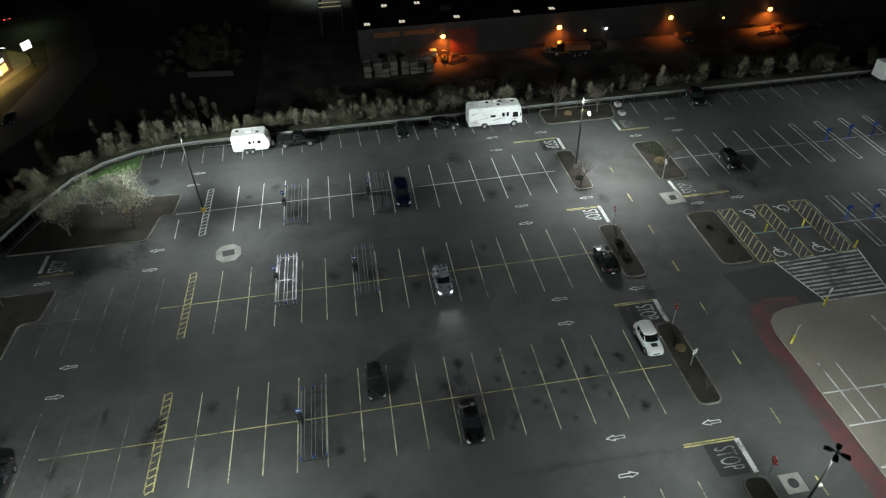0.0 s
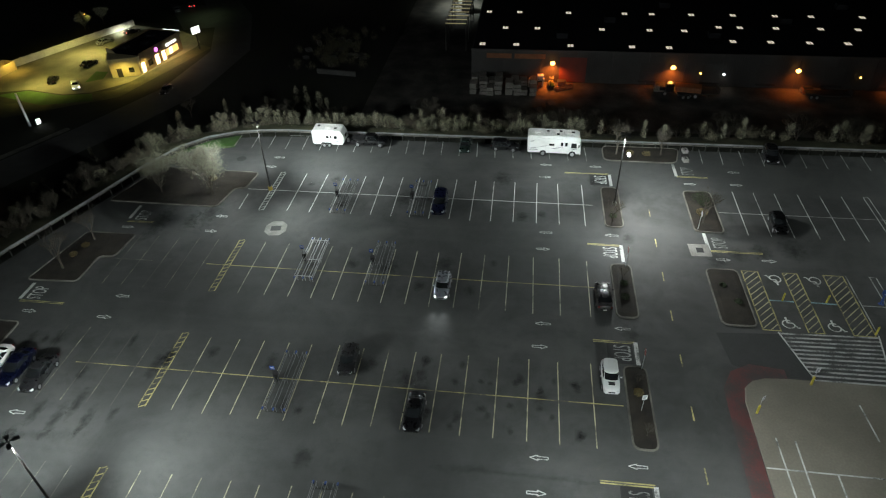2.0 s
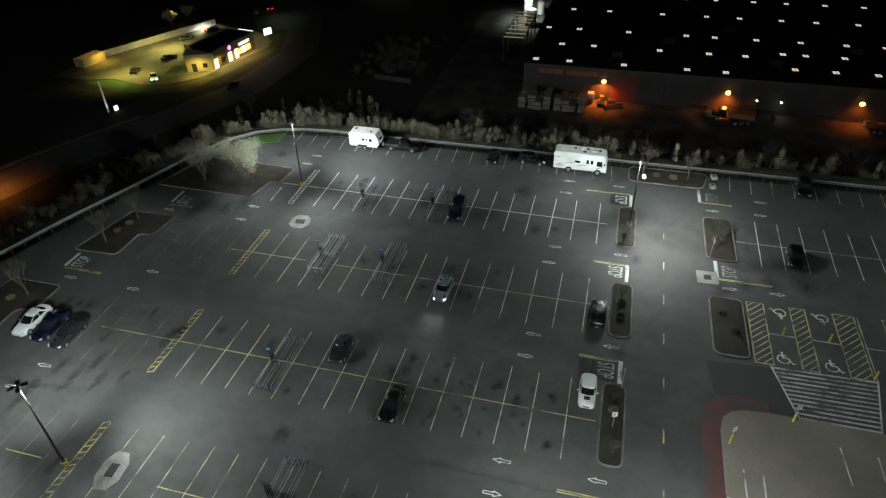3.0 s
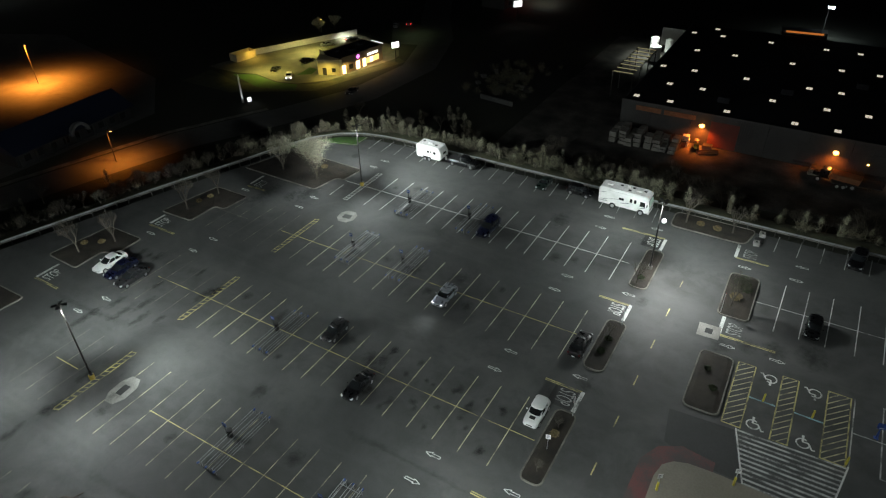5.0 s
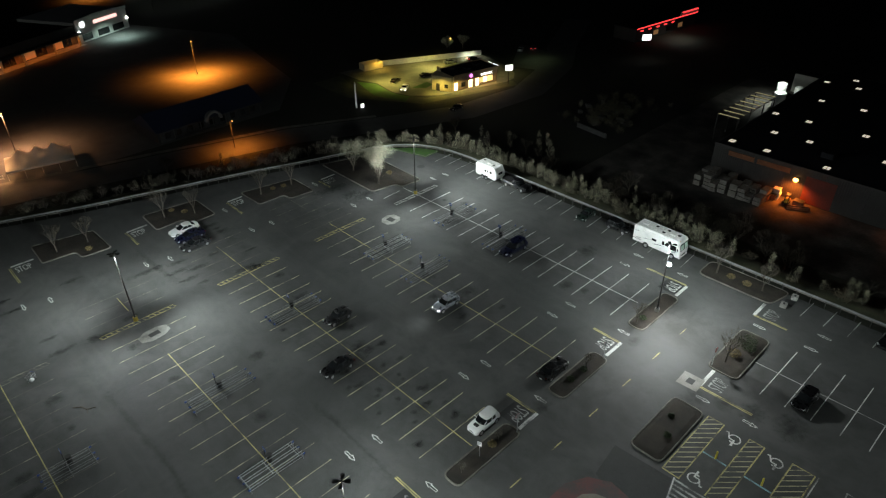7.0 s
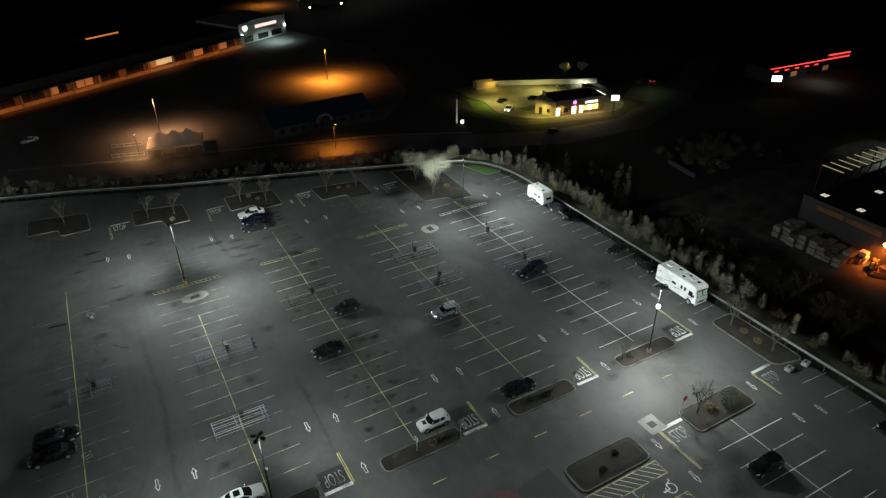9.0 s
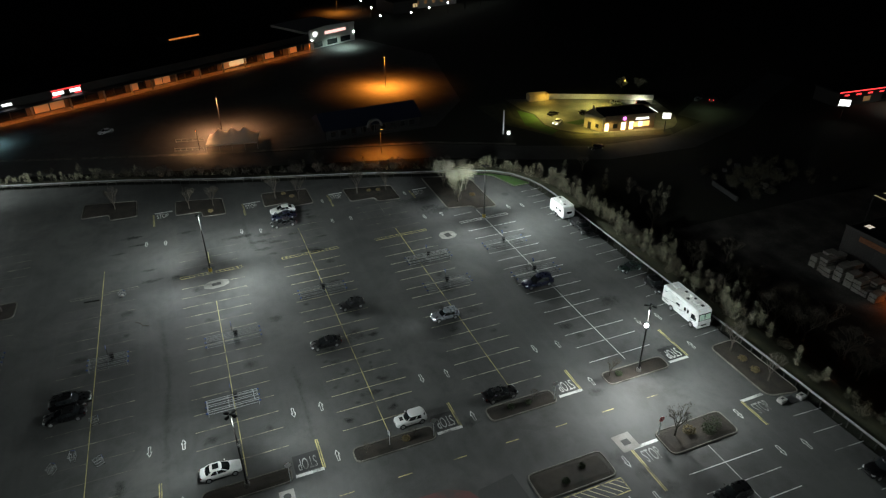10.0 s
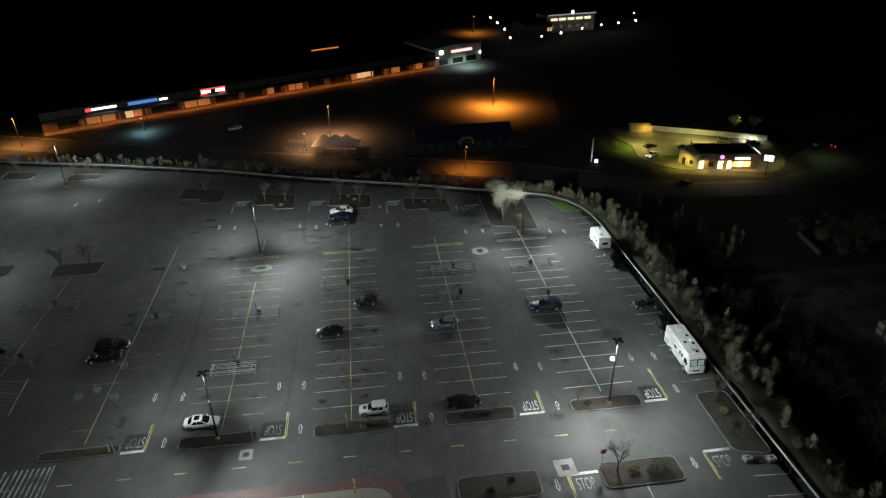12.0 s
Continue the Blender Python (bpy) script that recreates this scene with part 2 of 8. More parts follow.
BOLLARD_YELLOW = surface("bollard_yellow", (0.46, 0.39, 0.04), (0.58, 0.5, 0.07), 2, 12, 0.5)
RED_SIGN = surface("red_sign_sheet", (0.24, 0.014, 0.014), (0.32, 0.02, 0.02), 2, 20, 0.45, bump=0)
WHITE_SIGN = surface("white_sign_sheet", (0.7, 0.7, 0.7), (0.8, 0.8, 0.8), 2, 20, 0.45, bump=0, grain=(0.95, 1.03))
BLUE_PLASTIC = surface("blue_plastic", (0.02, 0.06, 0.22), (0.035, 0.09, 0.32), 3, 20, 0.45, bump=0)
BLUE_PAINT_STEEL = surface("blue_enamel", (0.03, 0.075, 0.28), (0.045, 0.11, 0.38), 3, 20, 0.4, bump=0)
RUBBER = surface("tyre_rubber", (0.012, 0.012, 0.012), (0.025, 0.025, 0.025), 4, 40, 0.85)
RIM = surface("wheel_alloy", (0.35, 0.35, 0.36), (0.5, 0.5, 0.51), 5, 40, 0.35, 0.8, 0.03)
GLASS_DARK = surface("tinted_glass", (0.01, 0.012, 0.013), (0.018, 0.02, 0.022), 2, 10, 0.06, 0.0, 0, coat=1.0)
for link in list(GLASS_DARK.node_tree.links):
    if link.to_socket.name == "Roughness":
        GLASS_DARK.node_tree.links.remove(link)
GLASS_DARK.node_tree.nodes["Principled BSDF"].inputs["Roughness"].default_value = 0.02
GLASS_DARK.node_tree.nodes["Principled BSDF"].inputs["Coat Roughness"].default_value = 0.01
LENS = surface("lamp_lens", (0.55, 0.57, 0.58), (0.7, 0.72, 0.72), 5, 20, 0.12, 0.0, 0, coat=1.0)
TAIL = surface("tail_lens", (0.1, 0.006, 0.006), (0.15, 0.01, 0.01), 5, 20, 0.15, 0.0, 0, coat=1.0)
TRIM = surface("black_trim", (0.012, 0.012, 0.013), (0.022, 0.022, 0.023), 4, 30, 0.6)
RV_WHITE = surface("white_fibreglass", (0.7, 0.71, 0.7), (0.8, 0.81, 0.8), 0.7, 3, 0.3, 0, 0.02, coat=0.4, grain=(0.96, 1.03))
RV_ROOF = surface("roof_membrane", (0.62, 0.62, 0.61), (0.74, 0.74, 0.73), 0.8, 9, 0.7)
RV_DECAL = surface("grey_decal", (0.09, 0.1, 0.12), (0.14, 0.15, 0.17), 2, 20, 0.4, bump=0)
BARK = surface("bark", (0.05, 0.042, 0.034), (0.1, 0.085, 0.07), 1.5, 18, 0.95, bump=0.6, depth=0.03)
HEAD_ON = glow("lit_headlight", (0.95, 1.0, 1.0), 30)
TAIL_ON = glow("lit_tail_light", (1.0, 0.03, 0.03), 6)
FLOOD_ON = glow("lit_flood", (1.0, 1.0, 0.97), 60)
HEAD_GLASS = glow("led_panel", (0.95, 1.0, 0.98), 6)
PAINTS = {
    "black": car_paint("black_car_paint", (0.006, 0.006, 0.007)),
    "grey": car_paint("dark_grey_car_paint", (0.03, 0.03, 0.032)),
    "blue": car_paint("dark_blue_car_paint", (0.004, 0.006, 0.026)),
    "green": car_paint("dark_green_car_paint", (0.012, 0.022, 0.018)),
    "silver": car_paint("silver_car_paint", (0.3, 0.32, 0.36), 0.6),
    "white": car_paint("white_car_paint", (0.72, 0.73, 0.73), 0.0),
}


def leaf_material(name, c1, c2):
    m, nt, bsdf = nodes_of(name)
    geo = nt.nodes.new("ShaderNodeNewGeometry")
    nt.links.new(mixed(nt, geo.outputs["Random Per Island"], c1, c2), bsdf.inputs["Base Color"])
    bsdf.inputs["Roughness"].default_value = 0.7
    bsdf.inputs["Specular IOR Level"].default_value = 0.25
    bsdf.inputs["Subsurface Weight"].default_value = 0.0
    return m


LEAF_SPRING = leaf_material("spring_leaves", (0.055, 0.055, 0.032), (0.48, 0.47, 0.34))
LEAF_SHADE = leaf_material("dark_twigs", (0.03, 0.027, 0.02), (0.1, 0.09, 0.065))
LEAF_BLOSSOM = leaf_material("white_blossom", (0.15, 0.15, 0.1), (0.52, 0.51, 0.39))
LEAF_DARK = leaf_material("evergreen_leaves", (0.02, 0.03, 0.015), (0.06, 0.075, 0.04))

# ---- mesh helpers ----
def part(name, bm, material, parent=None, label="", smooth=False, **tags):
    """Links a bmesh as one mesh object, under a thing or a part if given."""
    me = bpy.data.meshes.new(name)
    bm.normal_update()
    bm.to_mesh(me)
    bm.free()
    me.materials.append(material)
    if smooth:
        me.polygons.foreach_set("use_smooth", [True] * len(me.polygons))
    ob = new(name, me)
    if parent:
        ob.parent = parent
    return tagged(ob, label=label, **tags)


def thing(name, at, label, category, group="", turn=0.0):
    ob = new(name)
    ob.matrix_world = pose(*at, 0, 0, turn)
    return tagged(ob, label, category, group)


def box(bm, x0, x1, y0, y1, z0, z1, bevel=0.0):
    v = [bm.verts.new(p) for p in ((x0, y0, z0), (x1, y0, z0), (x1, y1, z0), (x0, y1, z0), (x0, y0, z1), (x1, y0, z1), (x1, y1, z1), (x0, y1, z1))]
    f = [bm.faces.new([v[i] for i in q]) for q in ((3, 2, 1, 0), (4, 5, 6, 7), (0, 1, 5, 4), (1, 2, 6, 5), (2, 3, 7, 6), (3, 0, 4, 7))]
    if bevel:
        edges = list({e for q in f for e in q.edges})
        bmesh.ops.bevel(bm, geom=edges, offset=bevel, segments=2, affect="EDGES", profile=0.5)
    return bm


def cube(x0, x1, y0, y1, z0, z1, bevel=0.0):
    return box(bmesh.new(), x0, x1, y0, y1, z0, z1, bevel)


def tube(bm, p, q, r0, r1=None, seg=8, caps=True):
    r1 = r0 if r1 is None else r1
    p, q = Vector(p), Vector(q)
    axis = (q - p).normalized()
    side = axis.orthogonal().normalized()
    other = axis.cross(side)
    rings = []
    for c, r in ((p, r0), (q, r1)):
        rings.append([bm.verts.new(c + r * (math.cos(2 * math.pi * k / seg) * side + math.sin(2 * math.pi * k / seg) * other)) for k in range(seg)])
    for k in range(seg):
        bm.faces.new((rings[0][k], rings[0][(k + 1) % seg], rings[1][(k + 1) % seg], rings[1][k]))
    if caps:
        bm.faces.new(rings[0][::-1])
        bm.faces.new(rings[1])
    return bm


def pipe(points, r, seg=8):
    bm = bmesh.new()
    for a, b in zip(points[:-1], points[1:]):
        tube(bm, a, b, r, seg=seg)
    return bm


def prism(bm, outline, z0, z1, inset=0.0):
    """A slab over a flat outline (anticlockwise); its top may be drawn in."""
    n = len(outline)
    c = Vector((sum(p[0] for p in outline) / n, sum(p[1] for p in outline) / n))
    lo = [bm.verts.new((p[0], p[1], z0)) for p in outline]
    hi = []
    for p in outline:
        d = c - Vector(p[:2])
        k = inset / max(d.length, 1e-6)
        hi.append(bm.verts.new((p[0] + d.x * k, p[1] + d.y * k, z1)))
    for k in range(n):
        bm.faces.new((lo[k], lo[(k + 1) % n], hi[(k + 1) % n], hi[k]))
    bm.faces.new(hi)
    bm.faces.new(lo[::-1])
    return bm


def flat(bm, outline, z):
    bm.faces.new([bm.verts.new((p[0], p[1], z)) for p in outline])
    return bm


def strip(bm, a, b, width, z):
    """A painted stroke from a to b."""
    a, b = Vector(a), Vector(b)
    d = (b - a).normalized() * (width / 2)
    n = Vector((-d.y, d.x))
    return flat(bm, (a - n, b - n, b + n, a + n), z)


def rounded(outline, r, steps=5):
    """The outline with its corners rounded."""
    out, n = [], len(outline)
    for k in range(n):
        p, a, b = Vector(outline[k]), Vector(outline[k - 1]), Vector(outline[(k + 1) % n])
        u, w = (a - p), (b - p)
        rr = min(r, u.length * 0.45, w.length * 0.45)
        s, e = p + u.normalized() * rr, p + w.normalized() * rr
        for i in range(steps + 1):
            t = i / steps
            out.append(tuple((1 - t) ** 2 * s + 2 * t * (1 - t) * p + t * t * e))
    return out


def offset(outline, d):
    """The outline moved inwards by d (anticlockwise outlines)."""
    out, n = [], len(outline)
    for k in range(n):
        a, p, b = Vector(outline[k - 1]), Vector(outline[k]), Vector(outline[(k + 1) % n])
        u, w = (p - a), (b - p)
        if u.length < 1e-5 or w.length < 1e-5:
            u = w = b - a
        nu, nw = Vector((-u.y, u.x)).normalized(), Vector((-w.y, w.x)).normalized()
        m = (nu + nw)
        m = m / max(m.length_squared, 0.3) * 2
        out.append((p.x + m.x * d, p.y + m.y * d))
    return out


def loft(bm, rings, caps=True):
    vs = [[bm.verts.new(p) for p in ring] for ring in rings]
    n = len(vs[0])
    for a, b in zip(vs[:-1], vs[1:]):
        for k in range(n):
            bm.faces.new((a[k], a[(k + 1) % n], b[(k + 1) % n], b[k]))
    if caps:
        bm.faces.new(vs[0][::-1])
        bm.faces.new(vs[-1])
    return bm


def disc(bm, c, r, z, seg=20):
    return flat(bm, [(c[0] + r * math.cos(2 * math.pi * k / seg), c[1] + r * math.sin(2 * math.pi * k / seg)) for k in range(seg)], z)


def lettering(name, words, size, material, parent=None, m=None, stretch=(1, 1), extrude=0.0):
    cu = bpy.data.curves.new(name, "FONT")
    cu.body, cu.size, cu.align_x, cu.align_y, cu.extrude = words, size, "CENTER", "CENTER", extrude
    src = bpy.data.objects.new("source", cu)
    scene.collection.objects.link(src)
    bpy.context.view_layer.update()
    me = bpy.data.meshes.new_from_object(src.evaluated_get(bpy.context.evaluated_depsgraph_get()))
    bpy.data.objects.remove(src)
    bpy.data.curves.remove(cu)
    me.materials.clear()
    me.materials.append(material)
    me.transform(Matrix.Diagonal((*stretch, 1, 1)))
    ob = new(name, me)
    if parent:
        ob.parent = parent
    if m:
        ob.matrix_local = m
    return ob

# ---- ground, lot, guardrail ----
RAIL = [(95, 34.4), (40, 34.3), (-37, 33.9), (-41.5, 33.5), (-45.2, 32.65), (-49.2, 30.6), (-52.4, 27.2), (-55.4, 20.5),
        (-58.5, 11), (-62.5, 0), (-71, -27), (-78.7, -47), (-87, -75), (-92.5, -98), (-112, -175)]
SITE = RAIL + [(95, -175)]
rail_np = np.array(RAIL, float)


def outside(x, y):
    """Metres beyond the guardrail, negative within the lot."""
    p = np.array((x, y))
    a, b = rail_np[:-1], rail_np[1:]
    ab = b - a
    t = np.clip(((p - a) * ab).sum(1) / (ab * ab).sum(1), 0, 1)
    k = np.argmin(((a + ab * t[:, None] - p) ** 2).sum(1))
    d = p - (a[k] + ab[k] * t[k])
    side = ab[k][0] * d[1] - ab[k][1] * d[0]
    return float(np.hypot(*d)) * (1 if side < 0 else -1)


def terrain(x, y):
    d = outside(x, y)
    if d < 1.6:
        return -0.8
    t = min(1.0, (d - 1.6) / 27.0)
    s = t * t * (3 - 2 * t)
    bumps = 0.35 * noise.noise((x * 0.12, y * 0.12, 0)) + 0.15 * noise.noise((x * 0.4, y * 0.4, 3))
    return -0.8 + (LOW + 0.8) * s + (bumps if 0.0 < t < 1 else 0)


def spaced(lo, hi, step, far):
    a = list(np.arange(lo, hi + 0.1, step))
    left, right = [], []
    d, x = step, lo
    while x > -far:
        d *= 1.6
        x -= d
        left.append(x)
    d, x = step, hi
    while x < far:
        d *= 1.6
        x += d
        right.append(x)
    return left[::-1] + a + right


gx, gy = spaced(-140, 100, 4.0, 2500), spaced(-176, 100, 4.0, 2500)
verts = [(x, y, terrain(x, y)) for y in gy for x in gx]
nx = len(gx)
faces = [(j * nx + i, j * nx + i + 1, (j + 1) * nx + i + 1, (j + 1) * nx + i) for j in range(len(gy) - 1) for i in range(nx - 1)]
me = bpy.data.meshes.new("ground")
me.from_pydata(verts, [], faces)
me.polygons.foreach_set("use_smooth", [True] * len(me.polygons))
me.materials.append(EARTH)
tagged(new("ground", me), "dark rough grassy ground falling away below the lot", "ground", kind="structure")

lot_edge = offset(SITE[::-1], -1.1)[::-1]
bm = bmesh.new()
prism(bm, lot_edge, -1.2, 0.0)
bmesh.ops.recalc_face_normals(bm, faces=bm.faces)
lot = part("parking_lot", bm, ASPHALT, label="worn grey asphalt of a large parking lot", category="pavement", kind="structure")

# grass verge in the bend of the rail
verge = [(-44.3, 32.35), (-48.7, 30.2), (-51.9, 26.8), (-54.6, 21.8), (-53.4, 24.4), (-50.7, 27.0), (-47.3, 27.9), (-44.2, 28.7)]
bm = bmesh.new()
prism(bm, verge, 0.0, 0.16)
bmesh.ops.recalc_face_normals(bm, faces=bm.faces)
tagged(part("grass_verge", bm, GRASS), "green lawn wedge inside the bend of the guardrail", "grass", kind="structure")
bm = bmesh.new()
for a, b in zip(verge[3:], verge[4:] + verge[:1]):
    strip(bm, a, b, 0.18, 0.19)
part("verge_kerb", bm, KERB, label="pale concrete kerb along the lawn", category="kerb", kind="structure")

# guardrail: corrugated beam on posts
def dense(points, step):
    out = []
    for a, b in zip(points[:-1], points[1:]):
        a, b = Vector(a), Vector(b)
        n = max(1, round((b - a).length / step))
        out += [a.lerp(b, k / n) for k in range(n)]
    return out + [Vector(points[-1])]


guardrail = thing("guardrail", (0, 0, 0), "long galvanised steel guardrail along the edge of the lot", "guardrail")
line = dense(RAIL, 1.9)
bm = bmesh.new()
section = [(0.0, 0.46), (0.06, 0.5), (0.06, 0.55), (0.0, 0.6), (0.06, 0.65), (0.06, 0.7), (0.0, 0.75), (-0.02, 0.75), (-0.02, 0.46)]
rings = []
for k, p in enumerate(line):
    t = (line[min(k + 1, len(line) - 1)] - line[max(k - 1, 0)]).normalized()
    n = Vector((-t.y, t.x))
    rings.append([(p.x + n.x * u, p.y + n.y * u, z) for u, z in section])
loft(bm, rings)
bmesh.ops.recalc_face_normals(bm, faces=bm.faces)
part("beam", bm, RAIL_STEEL, guardrail, "long corrugated steel beam")
post_me = None
for k, p in enumerate(line[:-1]):
    t = (line[k + 1] - p).normalized()
    if post_me is None:
        first = part("post", cube(-0.06, 0.06, -0.2, -0.045, -1.0, 0.7), POLE_METAL, guardrail)
        post_me = first.data
        ob = first
    else:
        ob = new("post", post_me)
        ob.parent = guardrail
    ob.matrix_local = pose(p.x, p.y, 0, 0, 0, math.degrees(math.atan2(t.y, t.x)))

# rough grass on the top of the bank, beyond the rail
BANK_GRASS = surface("dry_bank_grass", (0.03, 0.034, 0.016), (0.085, 0.085, 0.045), 0.35, 9, 0.95, bump=0.8, depth=0.1, shuffle=False)
bank_rows = []
for k, p in enumerate(line):
    t = (line[min(k + 1, len(line) - 1)] - line[max(k - 1, 0)]).normalized()
    n = Vector((t.y, -t.x))
    if outside(p.x + n.x, p.y + n.y) < 0:
        n = -n
    bank_rows.append([(p.x + n.x * d, p.y + n.y * d, max(terrain(p.x + n.x * d, p.y + n.y * d), -0.8 if d < 2 else -99) + lift) for d, lift in ((1.02, 0.66), (1.8, 0.7), (3.0, 0.66), (4.6, 0.5), (6.4, 0.3), (8.6, -0.1))])
bm = bmesh.new()
grid = [[bm.verts.new((x, y, z + 0.05 * noise.noise((x * 0.7, y * 0.7, 1)))) for x, y, z in r] for r in bank_rows]
for a, b in zip(grid[:-1], grid[1:]):
    for j in range(5):
        bm.faces.new((a[j], b[j], b[j + 1], a[j + 1]))
bmesh.ops.recalc_face_normals(bm, faces=bm.faces)
bm.normal_update()
if sum(f.normal.z for f in bm.faces) < 0:
    bmesh.ops.reverse_faces(bm, faces=bm.faces)
part("bank", bm, BANK_GRASS, label="rough olive grass on the bank beyond the guardrail", smooth=True, category="grass", kind="structure")

# low kerb before the rail
bm = bmesh.new()
inner = offset(SITE[::-1], 0.5)[::-1][:len(RAIL)]
for a, b in zip(inner[:-1], inner[1:]):
    a, b = Vector(a), Vector(b)
    t = (b - a).normalized()
    n = Vector((-t.y, t.x)) * 0.09
    prism(bm, [tuple(a - n), tuple(b - n), tuple(b + n), tuple(a + n)], 0.0, 0.13, 0.0)
bmesh.ops.recalc_face_normals(bm, faces=bm.faces)
part("edge_kerb", bm, KERB, label="low concrete kerb along the edge of the lot", category="kerb", kind="structure")

# ---- planted islands ----
def island(outline, name="planting_island", label="kerbed planting island with dark bark mulch", r=0.9):
    if sum(a[0] * b[1] - b[0] * a[1] for a, b in zip(outline, outline[1:] + outline[:1])) < 0:
        outline = outline[::-1]
    cx = sum(p[0] for p in outline) / len(outline)
    cy = sum(p[1] for p in outline) / len(outline)
    base = thing(name, (cx, cy, 0), label, "planter", "islands of the lot")
    out = rounded([(p[0] - cx, p[1] - cy) for p in outline], r)
    ins = offset(out, 0.17)
    bm = bmesh.new()
    rings = [[(*p, 0.0) for p in out], [(*p, 0.12) for p in out], [(*p, 0.15) for p in offset(out, 0.03)], [(*p, 0.15) for p in offset(out, 0.14)], [(*p, 0.09) for p in ins]]
    loft(bm, rings, caps=False)
    bmesh.ops.recalc_face_normals(bm, faces=bm.faces)
    part("kerb", bm, KERB, base, "pale concrete kerb")
    bm = bmesh.new()
    mid = offset(ins, 0.5)
    a = [bm.verts.new((*p, 0.09)) for p in ins]
    b = [bm.verts.new((p[0] + random.uniform(-0.06, 0.06), p[1] + random.uniform(-0.06, 0.06), 0.17 + random.uniform(-0.02, 0.03))) for p in mid]
    n = len(a)
    for k in range(n):
        bm.faces.new((a[k], a[(k + 1) % n], b[(k + 1) % n], b[k]))
    bmesh.ops.triangle_fill(bm, use_beauty=True, edges=[bm.edges.get((b[k], b[(k + 1) % n])) for k in range(n)])
    bmesh.ops.recalc_face_normals(bm, faces=bm.faces)
    if sum(f.normal.z for f in bm.faces) < 0:
        bmesh.ops.reverse_faces(bm, faces=bm.faces)
    part("mulch_bed", bm, MULCH, base)
    return base


def rect(x0, x1, y0, y1):
    return [(x0, y0), (x1, y0), (x1, y1), (x0, y1)]


for r4 in ((11.95, 14.4, 12.0, 21.6), (11.9, 14.4, -4.75, 4.5), (11.85, 14.2, -21.5, -11.65), (11.7, 13.9, -38.0, -28.4),
           (11.75, 13.45, -54.4, -44.9), (23.05, 26.8, 11.9, 21.6), (22.85, 26.6, -4.85, 4.7), (-36.8, -32.1, -70.1, -61.6)):
    island(rect(*r4))
island(rect(-38.0, -33.5, -86.5, -77.5))
island([(12.95, 33.6), (13.0, 29.1), (23.6, 29.0), (24.6, 33.6)], r=1.2, label="large kerbed bed with bark mulch beside the guardrail")
island([(-56.2, 12.2), (-40.2, 11.95), (-39.4, 16.8), (-37.9, 16.9), (-37.4, 21.4), (-53.0, 21.9)], r=0.8, label="large stepped kerbed bed with mulch and blossom trees")
island([(-48.1, 5.0), (-48.6, 0.2), (-50.5, 0.1), (-50.6, -4.8), (-57.0, -5.0), (-55.0, 5.0)], r=0.7, label="stepped kerbed bed with dark mulch")
island([(-53.0, -11.7), (-53.0, -16.4), (-55.2, -16.7), (-55.0, -21.2), (-61.5, -21.0), (-60.2, -11.7)], r=0.7, label="stepped kerbed bed with dark mulch")
island([(-55.0, -28.4), (-55.3, -32.8), (-57.6, -33.0), (-57.9, -37.7), (-64.5, -37.5), (-62.5, -28.5)], r=0.7, label="stepped kerbed bed with dark mulch")
island([(-60.6, -44.5), (-60.7, -49.5), (-63.2, -49.7), (-63.4, -54.7), (-70.0, -54.5), (-68.0, -44.6)], r=0.7, label="stepped kerbed bed with dark mulch")
island([(-79.0, -76.0), (-78.9, -84.0), (-83.5, -84.0), (-82.0, -76.0)], r=0.7, label="kerbed bed with dark mulch")
island([(-81.5, -92.4), (-82.2, -100.0), (-87.5, -100.0), (-85.5, -92.4)], r=0.7, label="kerbed bed with dark mulch")

# store forecourt
PLZ = [(22.7, -60.0), (62.0, -60.0), (62.0, -12.1), (27.6, -11.9), (25.3, -12.05), (24.0, -12.5), (23.15, -13.4), (22.8, -15.0)]
bm = bmesh.new()
prism(bm, PLZ, 0.0, 0.14)
bmesh.ops.recalc_face_normals(bm, faces=bm.faces)
part("forecourt", bm, PLAZA, label="buff concrete forecourt with a rounded kerb", category="pavement", kind="structure")

# ---- painted markings ----
Z1, Z2 = 0.004, 0.008


def markings(name, label, category="marking"):
    return tagged(new(name), label, category, kind="structure")


def stroke(parent, name, a, b, width, material, z=Z1):
    a, b = Vector(a), Vector(b)
    mid = (a + b) / 2
    ob = part(name, strip(bmesh.new(), a - mid, b - mid, width, 0), material, parent)
    ob.location = (mid.x, mid.y, z)
    return ob


STALLS = [9.2, 5.95, 2.97, -0.05, -3.0, -5.8, -8.55, -11.25, -14.0, -16.6, -19.55, -22.1, -24.8, -27.6, -30.75]
STALLS_NORTH = [9.5, 6.17, 3.21, 0.2, -2.74, -5.45, -8.2, -10.9, -13.5, -16.0, -18.8, -21.5, -24.33, -27.2, -30.3]
STALLS_SOUTH = [8.77, 5.52, 2.6, -0.42, -3.42, -6.19, -8.91, -11.61, -14.27, -16.89, -19.84, -22.31, -25.05, -27.76, -30.85]
STALLS_STORE = [8.5, 5.4, 2.45, -0.55, -3.55, -6.3, -9.0, -11.66, -14.25, -16.9, -19.7, -22.27, -24.9, -27.62, -30.5]


def bay_row(label, cy, half, xs, paint, spine, spine_paint, gaps=()):
    row = markings("bay_markings", label)
    for k, x in enumerate(xs):
        if k in gaps:
            continue
        lo, hi = cy - half + random.uniform(-0.12, 0.12), cy + half + random.uniform(-0.12, 0.12)
        stroke(row, "bay_line", (x, lo), (x + random.uniform(-0.06, 0.06), hi), 0.1, paint)
    for a, b in spine:
        stroke(row, "centre_line", (a, cy), (b, cy), 0.11, spine_paint, Z2)
    return row


